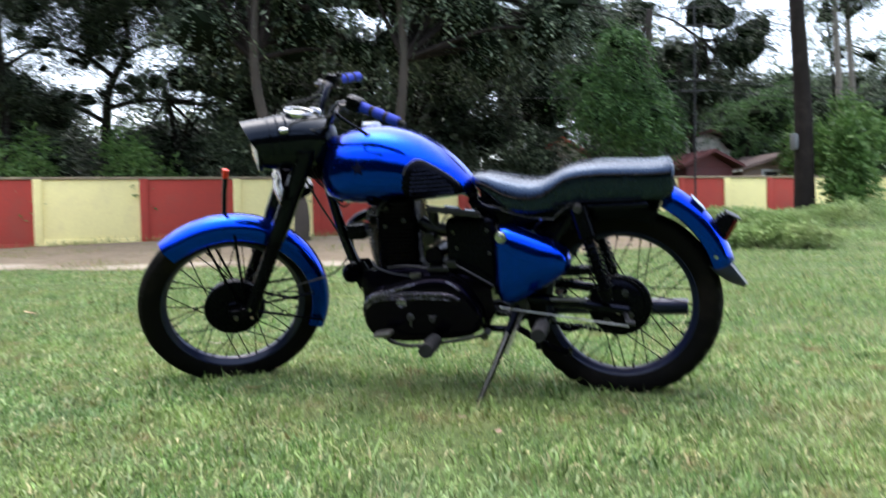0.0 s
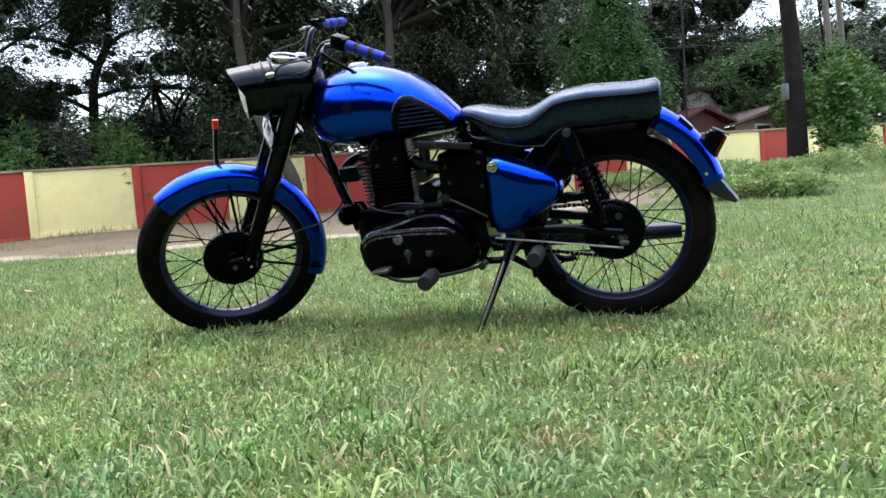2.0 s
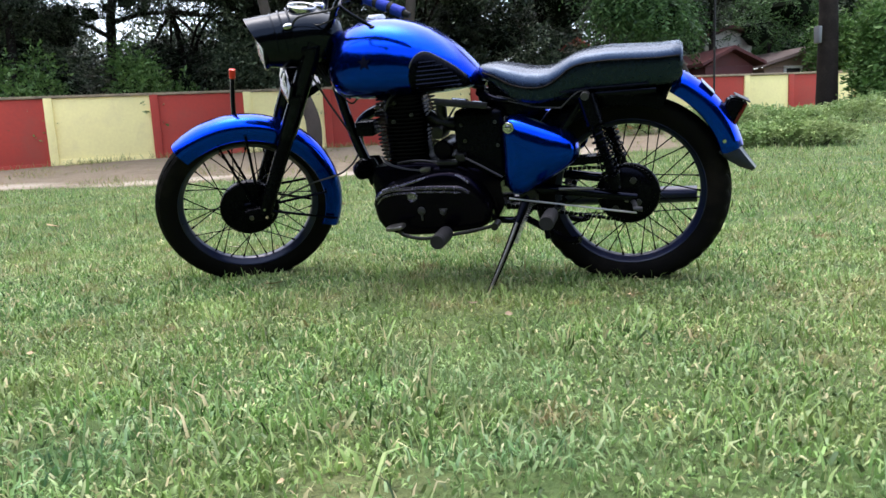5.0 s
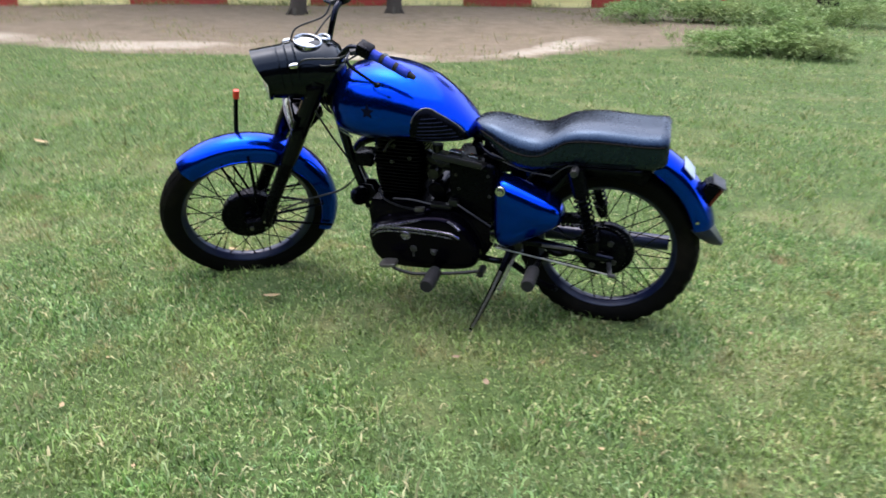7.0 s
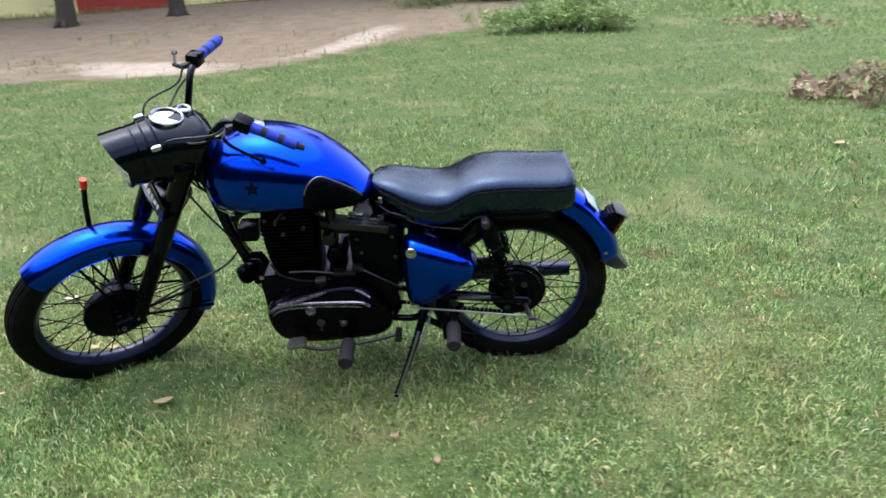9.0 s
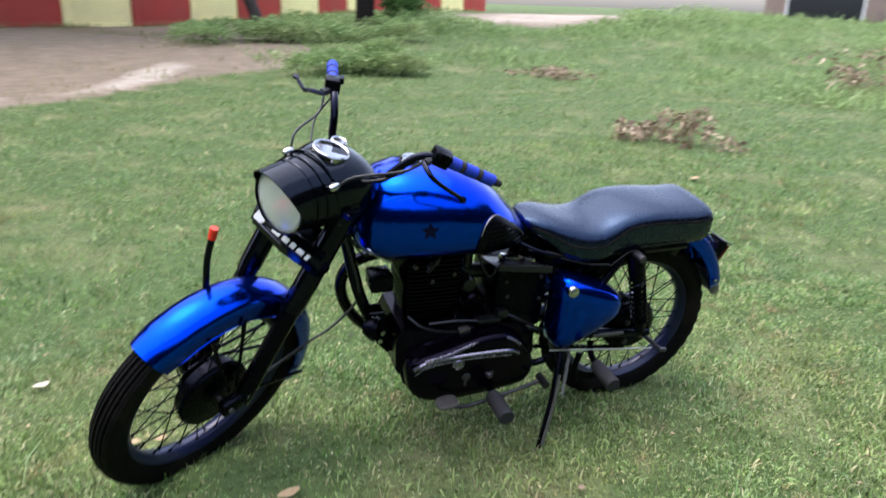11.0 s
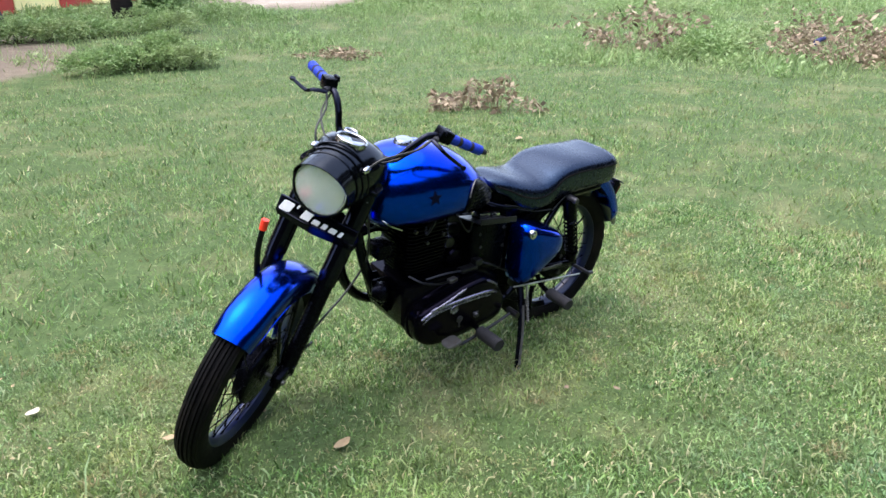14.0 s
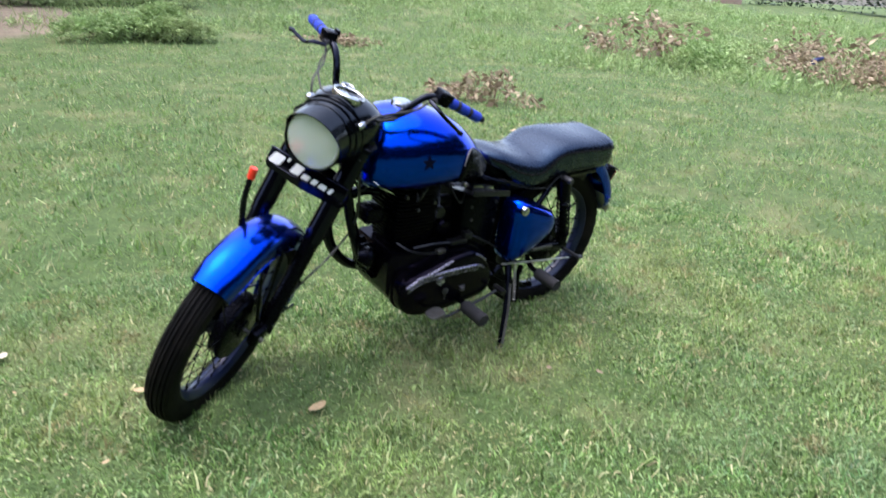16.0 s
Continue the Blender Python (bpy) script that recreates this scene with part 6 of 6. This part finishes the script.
for k, pts in enumerate(([(-0.165, -0.09, 0.475), (-0.13, -0.125, 0.455), (-0.07, -0.135, 0.437), (0.0, -0.13, 0.425)], [(-0.10, -0.11, 0.452), (-0.02, -0.125, 0.462), (0.06, -0.125, 0.452), (0.11, -0.12, 0.443)], [(0.13, -0.115, 0.475), (0.20, -0.135, 0.445), (0.29, -0.14, 0.395)], [(0.055, -0.07, 0.665), (0.075, -0.10, 0.615), (0.10, -0.10, 0.60), (0.13, -0.08, 0.64)])):
    bm = bmesh.new()
    tube(bm, pts, 0.0045 if k != 3 else 0.0035, 6, 6)
    part("oil_line" if k < 3 else "fuel_hose", bm, line_steel if k < 3 else wire_black, bike)
bm = bmesh.new()
for x, z in ((0.005, 0.428), (0.018, 0.430)):
    box(bm, (x - 0.012, -0.142, z - 0.008), (x + 0.012, -0.118, z + 0.008), 0.003)
part("line_union", bm, steel, bike, "bright pipe union")
bm = bmesh.new()
box(bm, (0.055, -0.135, 0.440), (0.135, -0.10, 0.458), 0.004)
box(bm, (0.125, -0.13, 0.452), (0.160, -0.09, 0.48), 0.004)
part("clutch_arm", bm, line_steel, bike, "dark clutch arm housing")

# air box, battery tray and electrics under the seat
bm = bmesh.new()
box(bm, (0.120, -0.105, 0.385), (0.300, 0.105, 0.625), 0.02, None, 3)
air = part("air_box", bm, black_satin, bike)
for x, z in ((0.15, 0.575), (0.27, 0.58), (0.275, 0.50), (0.16, 0.52)):
    bm = bmesh.new()
    lathe(bm, [(0.0, -0.110), (0.006, -0.110), (0.007, -0.104), (0.0, -0.104)], 8, Matrix.Translation((x, 0, z)))
    part("box_screw", bm, alloy, air)
# black block added for the shade between seat and rear wheel
bm = bmesh.new()
loft(bm, [[(x, -w, z0), (x, w, z0), (x, w, z1), (x, -w, z1)] for x, w, z0, z1 in ((0.24, 0.05, 0.60, 0.72), (0.32, 0.085, 0.592, 0.664), (0.46, 0.09, 0.610, 0.660), (0.64, 0.09, 0.640, 0.684))])
bmesh.ops.bevel(bm, geom=list(bm.edges), offset=0.008, segments=2, affect="EDGES")
part("under_seat_shade", bm, black_satin, bike)
tray = Matrix.Translation((0.185, -0.09, 0.648)) @ Matrix.Rotation(radians(8), 4, "Y") @ Matrix.Rotation(radians(-10), 4, "X")
bm = bmesh.new()
box(bm, (-0.105, -0.082, -0.018), (0.080, 0.05, -0.012), 0.002, tray)
box(bm, (-0.105, -0.086, -0.018), (0.080, -0.080, 0.004), 0.002, tray)
shelf = part("tray", bm, line_steel, bike, "dull dark steel tray under the seat nose")
bm = bmesh.new()
box(bm, (-0.06, -0.03, -0.0115), (-0.01, 0.02, 0.012), 0.004, tray)
box(bm, (0.01, -0.025, -0.0115), (0.05, 0.02, 0.008), 0.004, tray)
part("terminal", bm, chrome, shelf, "bright terminal block")
for pts in ([(0.30, -0.10, 0.652), (0.36, -0.125, 0.640), (0.42, -0.13, 0.625), (0.50, -0.135, 0.618)], [(0.28, -0.09, 0.665), (0.34, -0.12, 0.655), (0.40, -0.128, 0.632)], [(0.50, -0.14, 0.615), (0.55, -0.145, 0.66), (0.60, -0.145, 0.675)]):
    bm = bmesh.new()
    tube(bm, pts, 0.0026, 6, 6)
    part("harness_wire", bm, wire_black, bike)

# exhaust on the right
bm = bmesh.new()
tube(bm, [(-0.16, 0.035, 0.62), (-0.235, 0.06, 0.625), (-0.315, 0.085, 0.575), (-0.335, 0.105, 0.48), (-0.285, 0.125, 0.36), (-0.18, 0.140, 0.27), (0.0, 0.150, 0.235), (0.30, 0.160, 0.240), (0.46, 0.168, 0.242)], 0.0195, 14, 8)
pipe = part("exhaust_pipe", bm, black_gloss, bike, "black curved exhaust pipe")
bm = bmesh.new()
tube(bm, [(0.42, 0.165, 0.243), (0.47, 0.175, 0.240), (0.56, 0.185, 0.236), (0.80, 0.198, 0.233), (0.90, 0.200, 0.233), (0.93, 0.200, 0.233)], 0.033, 16, 5, 0.030)
part("silencer", bm, navy_rim, pipe, "dark blue-black silencer")

# left-hand side: chain, sprocket, brake plate and rod
bm = bmesh.new()
n = 46
ring0, ring1 = [], []
for k in range(n * 2):
    a = math.pi * k / n
    r = 0.098 if k % 2 else 0.0915
    ring0.append((REAR.x + r * math.cos(a), -0.066, REAR.z + r * math.sin(a)))
    ring1.append((REAR.x + r * math.cos(a), -0.060, REAR.z + r * math.sin(a)))
loft(bm, [ring0, ring1])
part("sprocket", bm, black_satin, bike)
for z0, z1 in ((0.395, 0.402), (0.285, 0.212)):
    bm = bmesh.new()
    a, b = Vector((0.235, -0.063, z0)), Vector((REAR.x, -0.063, z1))
    way = (b - a).normalized()
    count = int((b - a).length / 0.0159)
    rot = way.to_track_quat("X", "Y").to_matrix().to_4x4()
    for k in range(count):
        m = Matrix.Translation(a + way * (0.0159 * (k + 0.5))) @ rot
        box(bm, (-0.0068, -0.006 if k % 2 else -0.0045, -0.0052), (0.0068, 0.006 if k % 2 else 0.0045, 0.0052), 0.0, m)
    part("chain_run", bm, black_satin, bike, "greasy drive chain")
bm = bmesh.new()
loft(bm, [[(x, y, z) for y, z in ((-0.082, z1), (-0.048, z1 + 0.004), (-0.048, z1 + 0.007), (-0.084, z1 + 0.003), (-0.084, z1 - 0.022), (-0.082, z1 - 0.022))] for x, z1 in ((0.40, 0.425), (0.55, 0.437), (0.64, 0.443))])
part("chain_guard", bm, black_satin, bike)
bm = bmesh.new()
lathe(bm, [(0.0, -0.092), (0.060, -0.092), (0.078, -0.086), (0.086, -0.080), (0.082, -0.076), (0.086, -0.072), (0.082, -0.068), (0.086, -0.062)], 36, Matrix.Translation(REAR))
plate = part("brake_plate", bm, black_satin, bike)
for x, z in ((0.03, 0.045), (-0.035, 0.03), (0.045, -0.03), (-0.03, -0.05), (0.0, 0.0)):
    bm = bmesh.new()
    lathe(bm, [(0.0, -0.100), (0.011, -0.100), (0.012, -0.088), (0.0, -0.086)], 8, Matrix.Translation(REAR + Vector((x, 0, z))))
    part("plate_nut", bm, alloy, plate, "greyed nut")
bm = bmesh.new()
tube(bm, [(0.735, -0.155, 0.264), (0.50, -0.160, 0.298), (0.315, -0.165, 0.326)], 0.0034, 8, 2)
part("brake_rod", bm, bright_rod, bike, "bright steel brake rod")
bm = bmesh.new()
tube(bm, [(0.728, -0.205, 0.293), (0.756, -0.205, 0.290)], 0.008, 8)
tube(bm, [(0.735, -0.200, 0.292), (0.725, -0.13, 0.295), (0.705, -0.09, 0.30)], 0.008, 8, 4)
part("brake_arm", bm, alloy, bike, "grey brake arm and adjuster")
bm = bmesh.new()
tube(bm, [(0.485, -0.155, 0.352), (0.60, -0.155, 0.350)], 0.006, 8)
part("link_rod", bm, steel, bike)

# shock absorbers
for sgn in (-1, 1):
    a, b = Vector((0.585, sgn * 0.148, 0.655)), Vector((0.672, sgn * 0.148, 0.345))
    d = b - a
    bm = bmesh.new()
    tube(bm, [a, a + d * 0.05, a + d * 0.30], 0.030, 16, 3, 0.029)
    shock = part("shock_absorber", bm, black_satin, bike)
    bm = bmesh.new()
    side, up = d.normalized().orthogonal().normalized(), None
    up = d.normalized().cross(side)
    pts = [a + d * (0.28 + 0.58 * k / 108) + 0.026 * (math.cos(2 * math.pi * k / 12) * side + math.sin(2 * math.pi * k / 12) * up) for k in range(109)]
    tube(bm, pts, 0.0042, 5, 1)
    part("spring", bm, black_satin, shock)
    bm = bmesh.new()
    tube(bm, [a + d * 0.27, a + d], 0.016, 12, 2)
    tube(bm, [a + d * 0.84, a + d * 0.97], 0.027, 12, 2, 0.02)
    part("damper_body", bm, black_satin, shock)
    bm = bmesh.new()
    lathe(bm, [(0.0, -0.03), (0.012, -0.03), (0.014, -0.018), (0.014, 0.018), (0.0, 0.02)], 12, Matrix.Translation(a + Vector((0, sgn * 0.012, 0.0))))
    part("top_eye", bm, alloy, shock, "greyed top mounting")


# ---- pegs, levers and stands ----
def rubber_peg(name, x, z, y0, y1, r, label):
    bm = bmesh.new()
    rings = []
    n = 20
    for k in range(15):
        y = y0 + (y1 - y0) * k / 14
        rr = r * (0.93 if k % 2 and k < 13 else 1.0) * (0.9 if k in (0, 14) else 1)
        rings.append([(x + rr * math.cos(2 * math.pi * q / n), y, z + rr * math.sin(2 * math.pi * q / n)) for q in range(n)])
    loft(bm, rings)
    peg = part(name, bm, peg_rubber, bike, label)
    bm = bmesh.new()
    tube(bm, [(x, y0 + 0.002, z), (x + 0.01, y0 * 0.75, z + 0.005), (x + 0.03, y0 * 0.55, z + 0.02)], 0.011, 8, 4)
    part("peg_arm", bm, black_satin, peg)
    return peg


rubber_peg("foot_peg", 0.097, 0.223, -0.225, -0.337, 0.0265, "dusty grey ribbed rubber foot peg")
rubber_peg("foot_peg", 0.097, 0.223, 0.225, 0.337, 0.0265, "dusty grey ribbed rubber foot peg")
rubber_peg("pillion_peg", 0.468, 0.284, -0.225, -0.337, 0.0245, "dusty grey rubber pillion peg")
rubber_peg("pillion_peg", 0.468, 0.284, 0.225, 0.337, 0.0245, "dusty grey rubber pillion peg")
bm = bmesh.new()
tube(bm, [(-0.070, -0.245, 0.247), (-0.06, -0.238, 0.222), (0.0, -0.232, 0.205), (0.06, -0.225, 0.207), (0.12, -0.22, 0.215), (0.20, -0.215, 0.228), (0.275, -0.21, 0.245)], 0.0065, 8, 6)
lever = part("gear_lever", bm, line_steel, bike, "grey heel-and-toe gear lever")
bm = bmesh.new()
pad = Matrix.Translation((-0.076, -0.258, 0.255)) @ Matrix.Rotation(radians(-8), 4, "Y")
rings = []
for h, grow in ((-0.006, 0.92), (-0.003, 1.0), (0.003, 1.0), (0.006, 0.93)):
    ring = []
    for k in range(24):
        c, d = math.cos(2 * math.pi * k / 24), math.sin(2 * math.pi * k / 24)
        ring.append(pad @ Vector((0.034 * grow * math.copysign(abs(c) ** 0.6, c), 0.029 * grow * math.copysign(abs(d) ** 0.6, d), h)))
    rings.append(ring)
loft(bm, rings)
part("toe_pad", bm, steel, lever, "dusty toe pad")
bm = bmesh.new()
tube(bm, [(0.275, -0.245, 0.248), (0.275, -0.19, 0.248)], 0.013, 10)
part("heel_pad", bm, line_steel, lever)

bm = bmesh.new()
tube(bm, [(0.372, -0.135, 0.325), (0.352, -0.180, 0.265), (0.310, -0.240, 0.160), (0.254, -0.298, 0.034)], 0.017, 10, 5, 0.0085)
stand = part("side_stand", bm, black_satin, bike, "worn black side stand resting on the grass")
bm = bmesh.new()
tube(bm, [(0.345, -0.205, 0.250), (0.310, -0.255, 0.160), (0.262, -0.306, 0.050)], 0.0055, 6, 4)
part("stand_rail", bm, steel, stand, "thin bright rail along the edge of the stand")
bm = bmesh.new()
m = Matrix.Translation((0.250, -0.302, 0.030)) @ Matrix.Rotation(radians(-10), 4, "X")
box(bm, (-0.022, -0.014, -0.005), (0.018, 0.016, 0.005), 0.003, m)
part("stand_foot", bm, steel, stand, "scraped steel foot")
bm = bmesh.new()
a, b = Vector((0.392, -0.165, 0.310)), Vector((0.345, -0.242, 0.190))
d = b - a
s1 = d.normalized().orthogonal().normalized()
s2 = d.normalized().cross(s1)
tube(bm, [a + d * (k / 110) + 0.0065 * (math.cos(2 * math.pi * k / 5.5) * s1 + math.sin(2 * math.pi * k / 5.5) * s2) for k in range(111)], 0.0017, 4, 1)
part("stand_spring", bm, steel, stand, "bare return spring")
bm = bmesh.new()
box(bm, (0.345, -0.150, 0.295), (0.405, -0.095, 0.352), 0.008)
part("stand_bracket", bm, line_steel, stand)
for sgn in (-1, 1):
    bm = bmesh.new()
    tube(bm, [(0.335, sgn * 0.10, 0.250), (0.42, sgn * 0.115, 0.205), (0.50, sgn * 0.125, 0.165), (0.545, sgn * 0.14, 0.168)], 0.0125, 8, 5)
    part("centre_stand_leg", bm, black_satin, bike)
bm = bmesh.new()
tube(bm, [(0.445, -0.15, 0.285), (0.435, -0.155, 0.235), (0.44, -0.16, 0.180)], 0.010, 8, 4)
part("stand_tang", bm, black_satin, bike)

# tail lamp
lamp_pose = Matrix.Translation((1.036, 0.0, 0.560)) @ Matrix.Rotation(radians(28), 4, "Y")
bm = bmesh.new()
loft(bm, [[lamp_pose @ Vector((x, y, z)) for y, z in ((-w, -h), (w, -h), (w, h), (-w, h))] for x, w, h in ((-0.035, 0.034, 0.030), (-0.015, 0.042, 0.040), (0.012, 0.044, 0.043))])
bmesh.ops.bevel(bm, geom=list(bm.edges), offset=0.006, segments=2, affect="EDGES")
tail = part("tail_lamp", bm, black_satin, bike, "boxy black tail lamp")
bm = bmesh.new()
box(bm, (0.0125, -0.039, -0.038), (0.026, 0.039, 0.038), 0.006, lamp_pose)
part("tail_lens", bm, red_lens, tail, "dark red lens")
bm = bmesh.new()
box(bm, (-0.022, -0.045, 0.042), (0.028, 0.045, 0.047), 0.002, lamp_pose)
part("lamp_hood", bm, alloy, tail, "pale metal hood")
bm = bmesh.new()
box(bm, (-0.028, -0.055, -0.0015), (0.028, 0.055, 0.0015), 0.001, Matrix.Translation((0.957, 0, 0.640)) @ Matrix.Rotation(radians(47), 4, "Y"))
part("sticker", bm, sticker_pale, rear_fender, "pale sticker on the mudguard top")


# ---- fallen leaves and litter on the lawn ----
def fallen_leaf(x, y, size, turn, material, label, curl=0.35, z=0.022):
    ob_bm = bmesh.new()
    rows = []
    for k in range(7):
        f = k / 6
        w = size * 0.34 * math.sin(math.pi * min(max(f, 0.04), 0.97)) ** 0.7
        lift = size * curl * (f - 0.5) ** 2
        rows.append([(size * (f - 0.5), -w, lift + 0.35 * w * curl + 0.0), (size * (f - 0.5), 0, lift), (size * (f - 0.5), w, lift + 0.5 * w * curl), (size * (f - 0.5), 0, lift - 0.0012)])
    loft(ob_bm, rows)
    ob = link("fallen_leaf", ob_bm, material)
    ob.matrix_world = pose(x, y, float(height(x, y)) + z, random.uniform(-12, 12), random.uniform(-12, 12), turn)
    return tagged(ob, label, "leaf", "fallen leaves on the lawn")


random.seed(12)
for x, y, size, turn, material, label in (
    (0.22, -0.60, 0.030, 30, stalk_brown, "curled tan dry leaf lying on the lawn"),
    (0.345, -0.74, 0.032, 100, stalk_brown, "curled tan dry leaf lying on the lawn"),
    (-0.59, -0.28, 0.070, 10, dry_leaf, "flat brown dry leaf lying on the lawn"),
    (-1.26, 0.68, 0.065, 40, pale_leaf, "bleached dry leaf lying on the lawn"),
    (-0.98, 0.17, 0.050, 150, dry_leaf, "tan dry leaf beside the front tyre"),
    (-0.90, 0.16, 0.040, 20, dry_leaf, "tan dry leaf beside the front tyre"),
    (3.66, 2.5, 0.11, 30, dry_leaf, "large tan dry leaf lying on the lawn"),
    (-3.35, 1.88, 0.12, 5, dry_leaf, "dry grey leaf on the lawn"),
):
    fallen_leaf(x, y, size, turn, material, label)
for k in range(44):
    fallen_leaf(random.uniform(-2.4, 2.6), random.uniform(-1.9, 3.5), random.uniform(0.012, 0.024), random.uniform(0, 360), dry_leaf, "small dry leaf scrap in the grass", z=0.02)
bm = bmesh.new()
tube(bm, [(-0.22, 0, 0), (-0.05, 0.03, 0.02), (0.12, -0.01, 0.05), (0.25, 0.04, 0.03)], 0.05, 8, 4, 0.03)
rag = link("rag", bm, cloth_blue)
rag.matrix_world = pose(12.6, 2.9, float(height(12.6, 2.9)) + 0.35)
tagged(rag, "dark blue rag lying by the dry brush", "rag")
